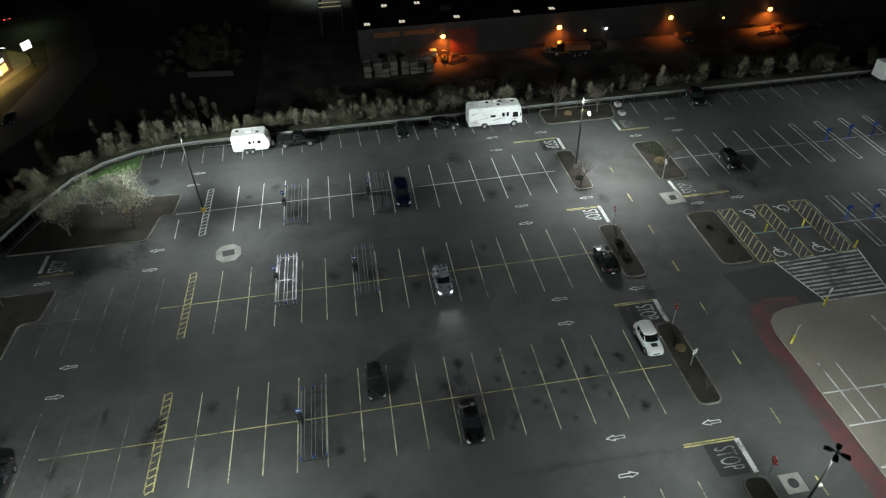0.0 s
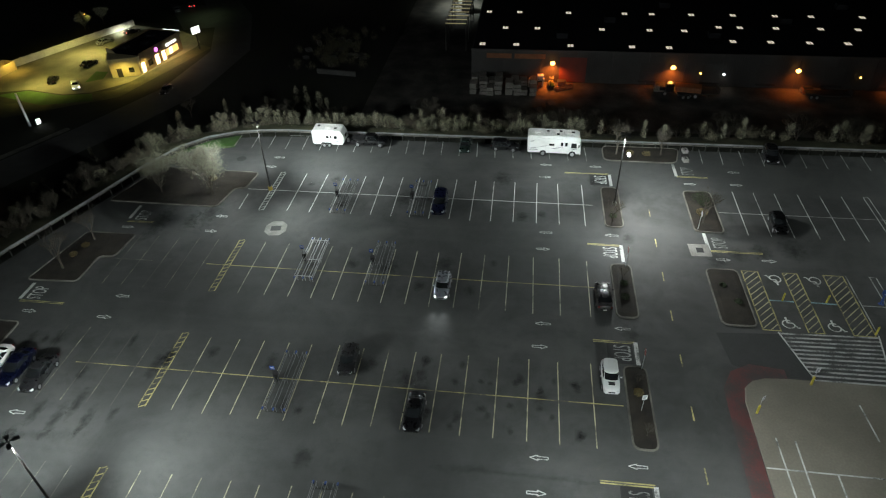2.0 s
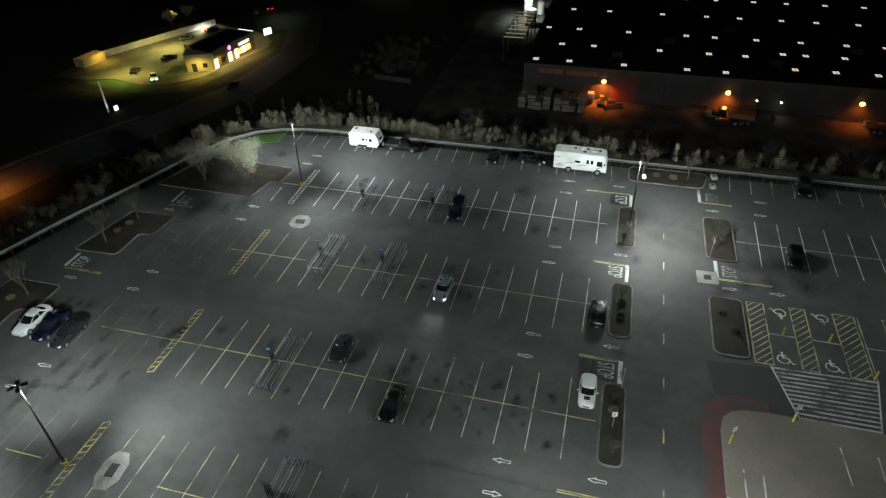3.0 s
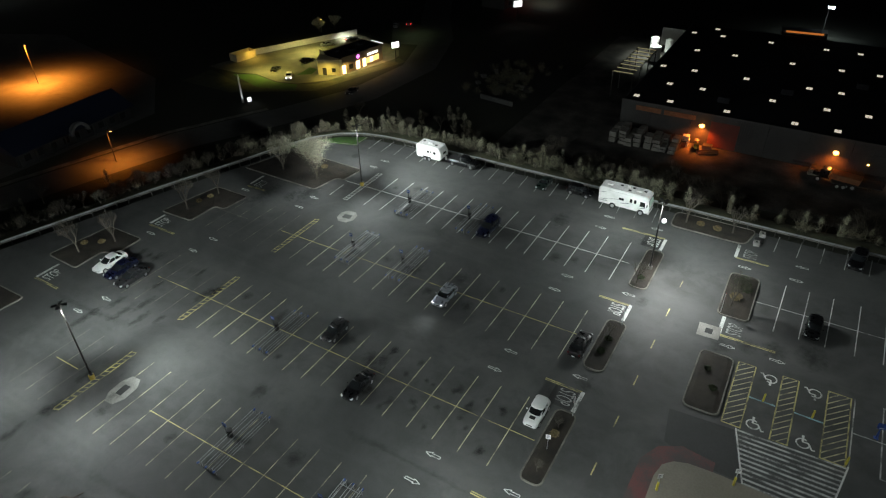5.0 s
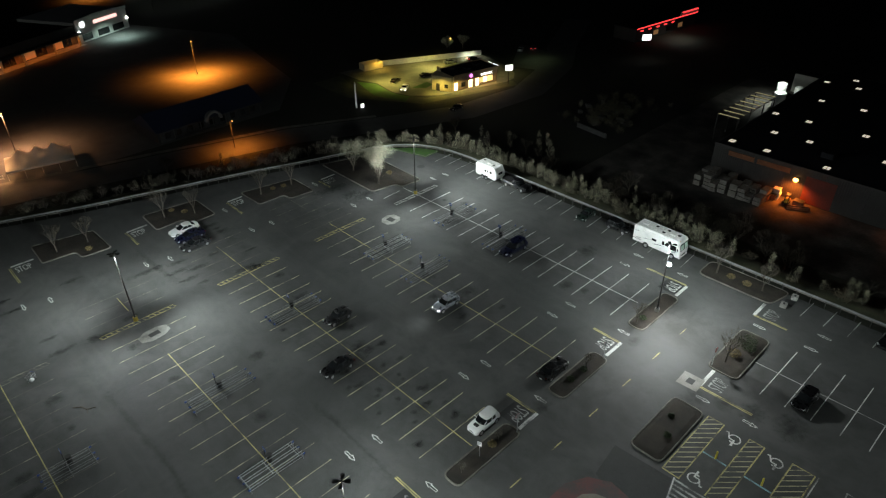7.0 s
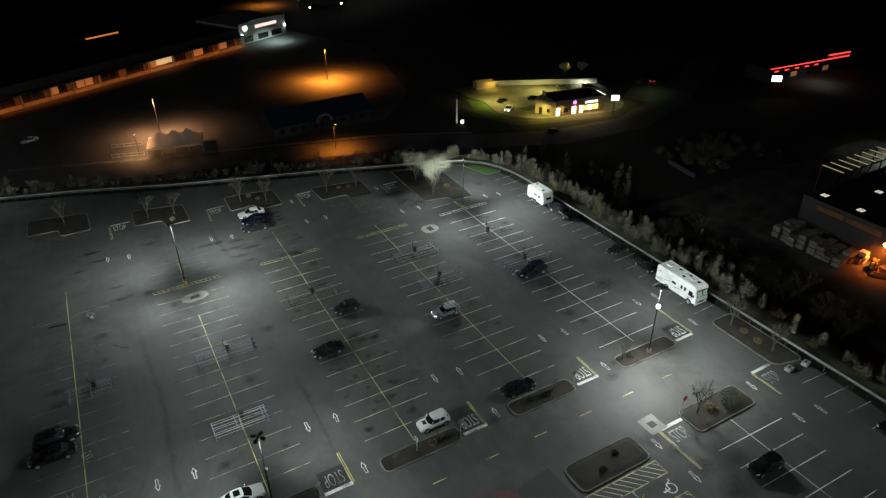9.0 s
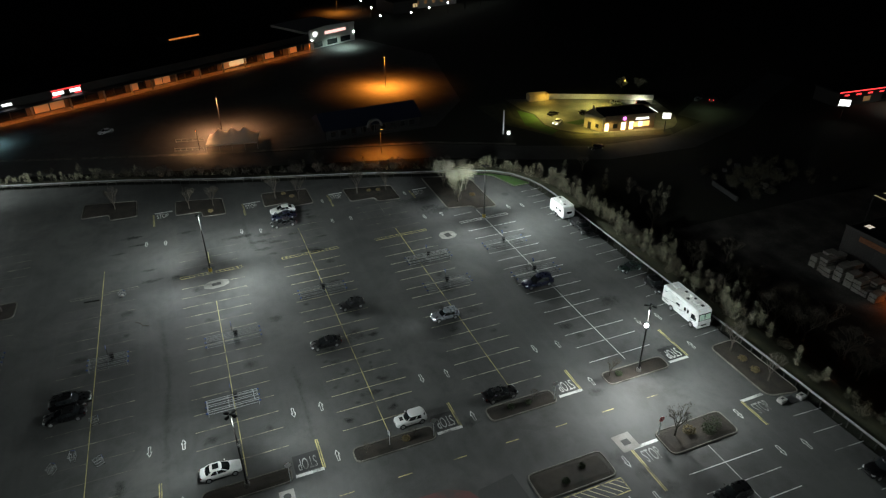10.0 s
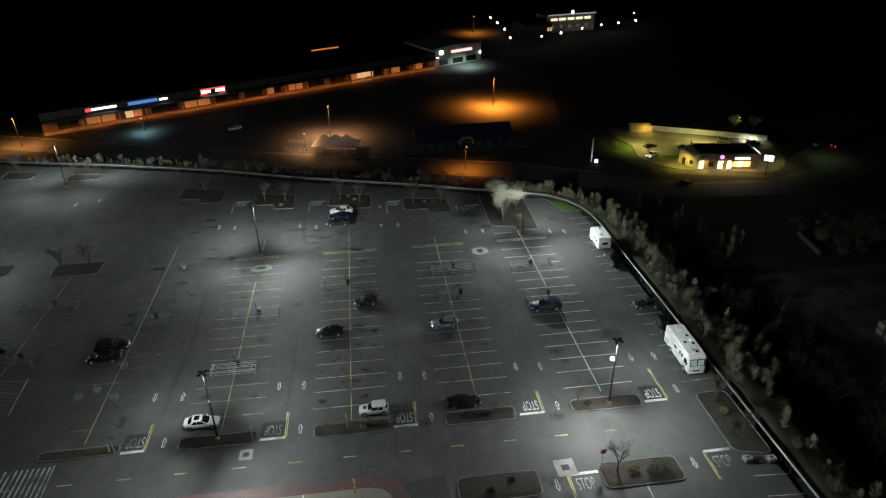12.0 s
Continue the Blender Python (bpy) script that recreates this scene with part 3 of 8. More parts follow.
def ladder(cx, cy, half, paint, name="ladder_marking"):
    m = markings(name, "narrow painted ladder marking across a row of bays")
    for dx in (-0.34, 0.34):
        stroke(m, "side_line", (cx + dx, cy - half), (cx + dx, cy + half), 0.13, paint)
    n = 14
    for k in range(n + 1):
        y = cy - half + 2 * half * k / n
        stroke(m, "rung", (cx - 0.27, y - 0.14), (cx + 0.27, y + 0.14), 0.13, paint, Z2)
    return m


bay_row("white bay lines of the row nearest the guardrail side", 16.95, 4.9, STALLS_NORTH, FRESH_WHITE, [(-37.6, 10.7)], FRESH_WHITE, gaps=())
row_a = markings("bay_markings", "short worn white bay line beside a bed")
stroke(row_a, "bay_line", (-37.1, 15.7), (-37.0, 11.9), 0.13, WHITE_PAINT)
bay_row("worn bay lines with a yellow centre line", 0.0, 4.88, STALLS, paint_material("pale_yellow_marking", (0.68, 0.67, 0.5), 0.56), [(-36.6, 11.0)], YELLOW_PAINT)
bay_row("faded bay lines at the end of a row", 0.0, 4.9, [-37.0, -39.6, -42.3, -45.1, -47.5], PALE_PAINT, [(-50.4, -43.5)], PALE_PAINT)
bay_row("yellow bay lines with a yellow centre line", -16.7, 4.88, STALLS_SOUTH, paint_material("pale_bay_yellow", (0.64, 0.6, 0.38), 0.58), [(-43.5, 11.5)], YELLOW_PAINT)
bay_row("faded yellow bay lines at the end of a row", -16.7, 4.9, [-36.9, -39.5, -42.2, -44.8, -47.4], PALE_PAINT, [], PALE_PAINT)
bay_row("pale bay lines with a yellow centre line", -33.05, 4.9, STALLS_STORE, paint_material("faded_yellow_marking", (0.5, 0.47, 0.31), 0.64), [(-25.1, 11.2), (-41.2, -37.2)], YELLOW_PAINT)
bay_row("worn bay lines at the end of a row", -33.05, 4.9, [-36.9, -39.4, -42.1], PALE_PAINT, [], PALE_PAINT)
bay_row("faded yellow bay lines of a dim row", -49.55, 4.9, STALLS_STORE, PALE_PAINT, [(-41.2, 11.1)], YELLOW_PAINT)
bay_row("faded yellow bay lines of a far row", -66.0, 4.9, STALLS[3:], PALE_PAINT, [(-31.5, -4.0)], YELLOW_PAINT)
bay_row("faded bay lines of a far row", -66.0, 4.9, [-42.1, -44.8, -47.5, -50.2, -52.9], PALE_PAINT, [(-50, -41.5)], PALE_PAINT)
bay_row("faded bay lines of the farthest row", -82.5, 4.9, [-42, -44.8, -47.5, -50.2, -52.9, -55.6], PALE_PAINT, [(-56, -41)], PALE_PAINT)
for cy, paint in ((16.85, FRESH_WHITE), (0.15, YELLOW_PAINT), (-16.5, YELLOW_PAINT), (-33.0, YELLOW_PAINT), (-49.2, PALE_PAINT)):
    ladder(-33.9, cy, 4.9, paint)
edge_row = markings("bay_markings", "white bay lines ending at the guardrail kerb")
for k in range(20):
    x = -41.5 + 2.735 * k
    stroke(edge_row, "bay_line", (x + 0.1, 28.75), (x - 0.12, 33.2), 0.105, WHITE_PAINT)
stroke(edge_row, "end_line", (-36.5, 33.2), (-30.5, 33.2), 0.13, WHITE_PAINT)
for k in range(15):
    x = 27.3 + 2.9 * k
    stroke(edge_row, "bay_line", (x, 29.35), (x + 0.25, 33.6), 0.105, WHITE_PAINT)
east = markings("bay_markings", "white bay lines east of the drive")
for x in (29.65, 32.4, 35.15, 38.15, 41.0, 43.8, 46.6, 47.25, 50.45, 51.1, 54.3, 54.95, 58.1, 58.75, 62.0, 62.65):
    stroke(east, "bay_line", (x - 0.1, 11.8), (x + 0.15, 21.95), 0.11, FRESH_WHITE)
for x0, y0 in ((46.925, 11.8), (50.775, 11.8), (54.625, 11.8), (58.425, 11.8), (62.325, 11.8)):
    stroke(east, "end_bar", (x0 - 0.42, y0), (x0 + 0.23, y0), 0.11, FRESH_WHITE, Z2)
    stroke(east, "end_bar", (x0 - 0.18, y0 + 10.15), (x0 + 0.48, y0 + 10.15), 0.11, FRESH_WHITE, Z2)
for x0 in (41.4, 44.85, 48.35, 51.85):
    for y0 in (-5.0, 4.75):
        stroke(east, "end_bar", (x0 - 0.4, y0), (x0 + 0.4, y0), 0.13, WHITE_PAINT, Z2)
stroke(east, "centre_line", (26.9, 16.65), (68, 16.8), 0.12, WHITE_PAINT, Z2)
for x in (38.45, 41.05, 41.75, 44.5, 45.2, 48.0, 48.7, 51.5, 52.2):
    stroke(east, "bay_line", (x - 0.05, -5.0), (x + 0.05, 4.75), 0.13, WHITE_PAINT)
stroke(east, "centre_line", (38.5, -0.3), (60, -0.3), 0.12, WHITE_PAINT, Z2)

# accessible bays: hatched strips, centre bars, ring symbols
HATCH_PAINT = paint_material("pale_hatch_marking", (0.56, 0.52, 0.32), 0.5)
access = markings("accessible_bay_markings", "yellow hatched strips and white wheel symbols of accessible bays")
for x0, x1 in ((26.95, 28.75), (31.5, 33.1), (35.95, 38.1)):
    for x in (x0, x1):
        stroke(access, "edge_line", (x, -5.15), (x + 0.06, 4.7), 0.14, YELLOW_PAINT)
    for y in (-5.1, 4.65):
        stroke(access, "edge_line", (x0, y), (x1, y), 0.14, YELLOW_PAINT)
    rise = x1 - x0 - 0.14
    for k in range(14):
        y = -5.0 - rise + 0.88 * k
        a, b = max(y, -5.05), min(y + rise, 4.6)
        if b > a:
            stroke(access, "hatch_line", (x0 + 0.07 + (a - y), a), (x0 + 0.07 + (b - y), b), 0.11, HATCH_PAINT, Z2)
for x0, x1 in ((28.85, 31.4), (33.2, 35.9)):
    stroke(access, "centre_bar", (x0, -0.3), (x1, -0.35), 0.2, BLUE_PAINT)


def wheel_symbol(cx, cy, flip):
    bm = bmesh.new()
    for k in range(15):
        a0, a1 = math.radians(65 + 20 * k), math.radians(65 + 20 * (k + 1))
        flat(bm, [(0.68 * math.cos(a0), 0.68 * math.sin(a0)), (0.68 * math.cos(a1), 0.68 * math.sin(a1)),
                  (0.53 * math.cos(a1), 0.53 * math.sin(a1)), (0.53 * math.cos(a0), 0.53 * math.sin(a0))][::-1], 0)
    strip(bm, (-0.05, 0.2), (-0.05, 0.82), 0.2, 0.001)
    strip(bm, (-0.1, 0.2), (0.5, 0.2), 0.16, 0.002)
    strip(bm, (0.45, 0.22), (0.85, -0.55), 0.16, 0.001)
    strip(bm, (0.8, -0.56), (1.1, -0.46), 0.14, 0.003)
    strip(bm, (-0.05, 0.56), (0.32, 0.5), 0.13, 0.003)
    strip(bm, (-0.17, 0.95), (0.07, 0.95), 0.24, 0.001)
    bmesh.ops.recalc_face_normals(bm, faces=bm.faces)
    for f in bm.faces:
        if f.normal.z < 0:
            f.normal_flip()
    ob = part("wheel_symbol", bm, FRESH_WHITE, access)
    ob.matrix_local = pose(cx, cy, Z1, 0, 0, 180 if flip else 0)


for cx, cy, flip in ((30.45, 3.5, True), (34.8, 3.55, True), (29.8, -4.0, False), (34.4, -4.05, False)):
    wheel_symbol(cx, cy, flip)

crossing = markings("zebra_crossing", "white barred pedestrian crossing to the forecourt", "crossing")
for k in range(12):
    t = k / 11
    y = -5.5 - 6.2 * t
    stroke(crossing, "bar", (28.45 + 1.6 * t, y), (38.3 - 1.2 * t, y - 0.02 + 0.3 * (1 - t)), 0.24, WHITE_PAINT)
stroke(crossing, "side_line", (28.4, -5.3), (30.1, -11.8), 0.16, FRESH_WHITE, Z2)
stroke(crossing, "side_line", (38.4, -4.9), (37.1, -11.9), 0.16, FRESH_WHITE, Z2)
crossing = markings("zebra_crossing", "dim white barred pedestrian crossing beside a bed", "crossing")
for k in range(9):
    y = -52.3 - 0.62 * k
    stroke(crossing, "bar", (14.3, y), (19.6, y + 0.1), 0.24, WHITE_PAINT)
stroke(crossing, "side_line", (14.1, -51.9), (19.8, -51.6), 0.16, WHITE_PAINT, Z2)
hatch = markings("hatched_zone", "pale hatched no-parking zone at the end of a row")
for k in range(9):
    stroke(hatch, "hatch_line", (-2.6 + 0.8 * k, -62.0), (-3.6 + 0.8 * k, -66.5), 0.14, PALE_PAINT)
stroke(hatch, "edge_line", (-3.2, -61.8), (4.2, -61.3), 0.16, WHITE_PAINT)

# stop legends, bars, lane lines
for cx, cy, up, bar_x, y0, y1, ly, lx0, lx1, dark in (
        (12.1, 23.6, 1, 13.55, 22.0, 25.1, 25.3, 7.2, 13.4, True), (12.1, 6.75, 1, 13.6, 5.0, 8.35, 8.35, 9.5, 13.5, False),
        (11.95, -9.9, 1, 13.5, -11.45, -8.3, -8.3, 9.2, 13.4, True), (11.8, -26.55, 1, 13.35, -28.1, -24.95, -24.8, 8.8, 13.3, True),
        (11.6, -43.3, 1, 13.2, -44.7, -41.9, -41.85, 8.6, 13.1, True), (25.7, 9.85, -1, 24.1, 8.4, 11.8, 8.25, 24.2, 30.3, False),
        (24.75, 27.0, -1, 22.95, 25.4, 28.8, 25.5, 23.0, 27.2, False), (-49.3, 9.3, -1, -51.0, 8.4, 11.5, 7.9, -51.0, -47.3, False),
        (-54.0, -7.0, -1, -55.6, -8.2, -5.4, -8.35, -55.4, -50.0, False), (-56.4, -23.6, -1, -58.0, -24.9, -21.6, -25.0, -58, -53, False),
        (-58.8, -40.0, -1, -60.4, -41.4, -38.2, -41.5, -60, -55, False)):
    lane = markings("stop_line_marking", "white stop bar and legend with a yellow lane line")
    if dark:
        ob = part("sealed_patch", flat(bmesh.new(), rounded(rect(-1.35, 1.25, -1.5, 1.45), 0.2), 0), SEALER, lane, "black resealed patch")
        ob.location = (cx - 0.05 * up, cy, 0.003)
    stroke(lane, "stop_bar", (bar_x, y0), (bar_x, y1), 0.42, FRESH_WHITE, Z2)
    stroke(lane, "lane_line", (lx0, ly), (lx1, ly), 0.13, YELLOW_PAINT, Z2)
    stroke(lane, "lane_line", (lx0, ly - 0.22), (lx1, ly - 0.22), 0.13, YELLOW_PAINT, Z2)
    lettering("legend", "STOP", 0.9, ARROW_PAINT if cy in (-9.9, -43.3, -26.55, 9.85, 27.0) else FRESH_WHITE, lane, pose(cx, cy, 0.012, 0, 0, -90 * up), (1.0, 2.75))


def arrow(x, y, d):
    """A lane arrow that points along d (+1: east)."""
    a = markings("lane_arrow", "white painted lane arrow on the asphalt", "arrow")
    a["group"] = "lane arrows"
    bm = bmesh.new()
    pts = [(-1.05, -0.17), (0.2, -0.17), (0.1, -0.36), (1.05, 0.0), (0.1, 0.36), (0.2, 0.17), (-1.05, 0.17)]
    for k, (p, q) in enumerate(zip(pts, pts[1:] + pts[:1])):
        strip(bm, Vector(p) * 0.76, Vector(q) * 0.76, 0.09, 0.0002 * k)
    ob = part("arrow_outline", bm, FRESH_WHITE, a)
    a.matrix_world = pose(x, y, Z1, 0, 0, 0 if d > 0 else 180)


for x, y, d in ((11.7, 27.2, -1), (4.5, 27.2, -1), (4.4, 23.75, 1), (12.65, 10.3, -1), (4.4, 10.2, -1), (4.1, 6.7, 1),
                (12.4, -6.4, -1), (4.05, -6.45, -1), (3.75, -9.85, 1), (12.1, -23.15, -1), (3.7, -23.15, -1), (3.5, -26.55, 1),
                (12.1, -39.8, -1), (3.7, -39.3, -1), (3.4, -43.0, 1), (-36.0, 26.1, -1), (-36.3, 23.3, 1), (-38.7, 10.0, -1),
                (-38.8, 6.6, 1), (-50.2, 6.5, 1), (-43.9, -6.6, -1), (-44.1, -10.1, 1), (24.5, 23.5, 1), (30.8, 23.75, 1),
                (31.1, 27.2, -1), (25.4, 6.55, 1), (30.7, 6.75, 1), (-45.5, -23.3, -1), (-46.5, -26.6, 1), (-47.5, -39.8, -1),
                (-48.2, -43.0, 1), (-53.2, -10.0, 1), (-66.0, -72.0, -1), (-64.5, -76.5, 1)):
    arrow(x, y, d)

drive = markings("drive_centre_line", "yellow dashes down the middle of the main drive")
for k in range(15):
    y = 16.6 - 6.54 * k
    stroke(drive, "dash", (18.0 - 0.055 * k, y), (17.98 - 0.055 * k, y - 1.65), 0.14, YELLOW_PAINT)

red = markings("fire_lane_paint", "faded red painted strip along the forecourt kerb")
bm = bmesh.new()
outer = [(20.9, -60), (20.95, -22), (21.15, -13.6), (22.3, -11.3), (24.3, -10.2), (27.5, -10.6)]
inner_edge = [(22.7, -60), (22.72, -22), (22.85, -14.8), (23.6, -12.7), (25.0, -12.0), (27.5, -11.9)]
for k in range(5):
    flat(bm, (outer[k], inner_edge[k], inner_edge[k + 1], outer[k + 1]), 0.003)
bmesh.ops.recalc_face_normals(bm, faces=bm.faces)
for f in bm.faces:
    if f.normal.z < 0:
        f.normal_flip()
part("red_strip", bm, RED_PAINT, red)
court = markings("forecourt_lines", "thin white lines on the forecourt concrete")
for a, b in (((22.8, -22.2), (33, -22.3)), ((22.9, -25.6), (32, -25.6)), ((24.4, -19.0), (24.45, -25.5)), ((26.0, -19.2), (25.9, -25.4)),
             ((22.9, -29.5), (33, -29.5)), ((28.5, -22.3), (28.4, -29.5)), ((33, -14.5), (33.2, -18.5)), ((36, -14.8), (36, -17.5))):
    stroke(court, "thin_line", a, b, 0.15, FRESH_WHITE, 0.146)
part("repaved_patch", flat(bmesh.new(), [(22.0, -6.0), (28.3, -5.6), (29.9, -11.6), (25.2, -11.6), (22.6, -10.4)], 0.0025), REPAVED,
     label="black newer asphalt beside the crossing", category="pavement", kind="structure")

# drain pads and covers
def pad(x, y, outline, turn, cover, label):
    t = thing("drain_pad", (x, y, 0), label, "drain", turn=turn)
    part("concrete_surround", prism(bmesh.new(), outline, 0.0, 0.012), PAD_CONCRETE if len(outline) > 4 else CONCRETE, t)
    part("iron_cover", cover, SEALER, t, "dark iron grating")


def octagon(w, h):
    return [(w * 0.5, -h * 0.22), (w * 0.5, h * 0.22), (w * 0.24, h * 0.5), (-w * 0.24, h * 0.5), (-w * 0.5, h * 0.22), (-w * 0.5, -h * 0.22), (-w * 0.24, -h * 0.5), (w * 0.24, -h * 0.5)]


pad(23.0, 8.2, rect(-1.25, 1.25, -1.2, 1.2), 2, cube(-0.42, 0.42, -0.48, 0.48, 0.012, 0.02), "square pale concrete pad with an iron grate")
pad(15.6, -29.45, rect(-0.85, 0.85, -0.8, 0.8), 0, prism(bmesh.new(), octagon(0.8, 0.8), 0.012, 0.02), "square pale concrete pad with a round cover")
pad(-30.45, 7.95, octagon(2.8, 3.1), 8, cube(-0.66, 0.66, -0.52, 0.52, 0.012, 0.02), "octagonal pale concrete collar round a drain")
pad(-30.0, -32.6, octagon(2.4, 3.9), 5, cube(-0.42, 0.42, -0.7, 0.7, 0.012, 0.02), "octagonal pale concrete collar round a drain")
mh = thing("manhole_cover", (-41.7, 25.2, 0), "dark round iron manhole cover in the asphalt", "manhole")
part("iron_lid", disc(bmesh.new(), (0, 0), 0.75, 0.005), BLACK_METAL, mh)

# soft dark oil stains in the bays
def stain_material(name="oil_stain", strength=0.45):
    m, nt, bsdf = nodes_of(name)
    uv = nt.nodes.new("ShaderNodeUVMap")
    geo = nt.nodes.new("ShaderNodeNewGeometry")
    n = texture(nt, "ShaderNodeTexNoise", 1.6, geo.outputs["Position"], detail=4.0)
    ln = nt.nodes.new("ShaderNodeVectorMath")
    ln.operation = "LENGTH"
    nt.links.new(uv.outputs[0], ln.inputs[0])
    add = nt.nodes.new("ShaderNodeMath")
    nt.links.new(ln.outputs["Value"], add.inputs[0])
    nt.links.new(ramp(nt, n.outputs["Fac"], 0.2, 0.8, -0.45, 0.45), add.inputs[1])
    bsdf.inputs["Base Color"].default_value = (0.014, 0.014, 0.015, 1)
    bsdf.inputs["Roughness"].default_value = 0.7
    nt.links.new(ramp(nt, add.outputs[0], 0.0, 0.95, strength, 0.0), bsdf.inputs["Alpha"])
    return m


bm = bmesh.new()
uvl = bm.loops.layers.uv.new("uv")
rng = random.Random(4)
spots = []
for cy in (17.0, 0.0, -16.7, -33.0, -49.5):
    for a, b in zip(STALLS[:-1], STALLS[1:]):
        for side in (-1, 1):
            spotty = cy == -16.7 and a > -8
            chance = 1.0 if spotty else 0.1 if cy > 10 else 0.22
            if rng.random() < chance:
                for _ in range(2 if spotty else 1):
                    spots.append(((a + b) / 2 + rng.uniform(-0.7, 0.7), cy + side * rng.uniform(1.0, 3.9), rng.uniform(0.3, 0.5) if spotty else rng.uniform(0.45, 0.95)))
for k in range(26):
    spots.append((rng.uniform(-55, -34), rng.uniform(-48, -12), rng.uniform(0.3, 0.7)))
for k in range(14):
    spots.append((rng.uniform(-30, 10), rng.uniform(-60, 30), rng.uniform(0.5, 1.5)))
spots += [(24.7, 6.2, 1.3), (27.4, 7.6, 1.1), (30.2, 8.4, 1.4), (26.2, 12.6, 1.0), (14.6, 9.6, 0.8), (13.2, -7.2, 1.1), (11.2, 23.0, 0.9), (-40.5, 11.0, 1.2), (-42.5, 8.8, 1.0), (-46.5, 7.4, 1.3), (34.0, 9.2, 1.6)]
for x, y, r in spots:
    long = rng.uniform(1.0, 1.5) if x > -33 else rng.uniform(1.8, 4.0)
    vs = [bm.verts.new((x + sx * r * 1.25, y + sy * r * 1.25 * long, 0.014 + rng.random() * 0.001)) for sx, sy in ((-1, -1), (1, -1), (1, 1), (-1, 1))]
    f = bm.faces.new(vs)
    for loop, c in zip(f.loops, ((-1, -1), (1, -1), (1, 1), (-1, 1))):
        loop[uvl].uv = c
STAIN = stain_material()
part("oil_stains", bm, STAIN, label="dark oil stains scattered over the bays", category="stain", kind="stuff")


# long dark paving seams down the aisles
SEAM = stain_material("worn_seam", 0.2)
for x0, x1, y, w in ((-27, 10.5, -40.9, 0.6), (-6, 9.5, -25.25, 0.5), (-52, -38, -25.6, 0.8)):
    rng = random.Random(int(x0 * 7 + y))
    bm = bmesh.new()
    uvl = bm.loops.layers.uv.new("uv")
    n = int((x1 - x0) / 1.5)
    line = []
    for k in range(n + 1):
        ww = w * rng.uniform(0.5, 1.3)
        yy = y + 0.35 * math.sin(k * 0.31 + x0) + rng.uniform(-0.1, 0.1)
        x = x0 + (x1 - x0) * k / n
        line.append((bm.verts.new((x, yy - ww, 0.0105)), bm.verts.new((x, yy + ww, 0.0105)), max(0.0, abs(2.0 * k / n - 1) * 1.3 - 0.5)))
    for p, q in zip(line[:-1], line[1:]):
        f = bm.faces.new((p[0], q[0], q[1], p[1]))
        for loop, c in zip(f.loops, ((p[2], -1), (q[2], -1), (q[2], 1), (p[2], 1))):
            loop[uvl].uv = c
    part("paving_seam", bm, SEAM, label="long dark worn seam in the asphalt", category="stain", kind="structure")
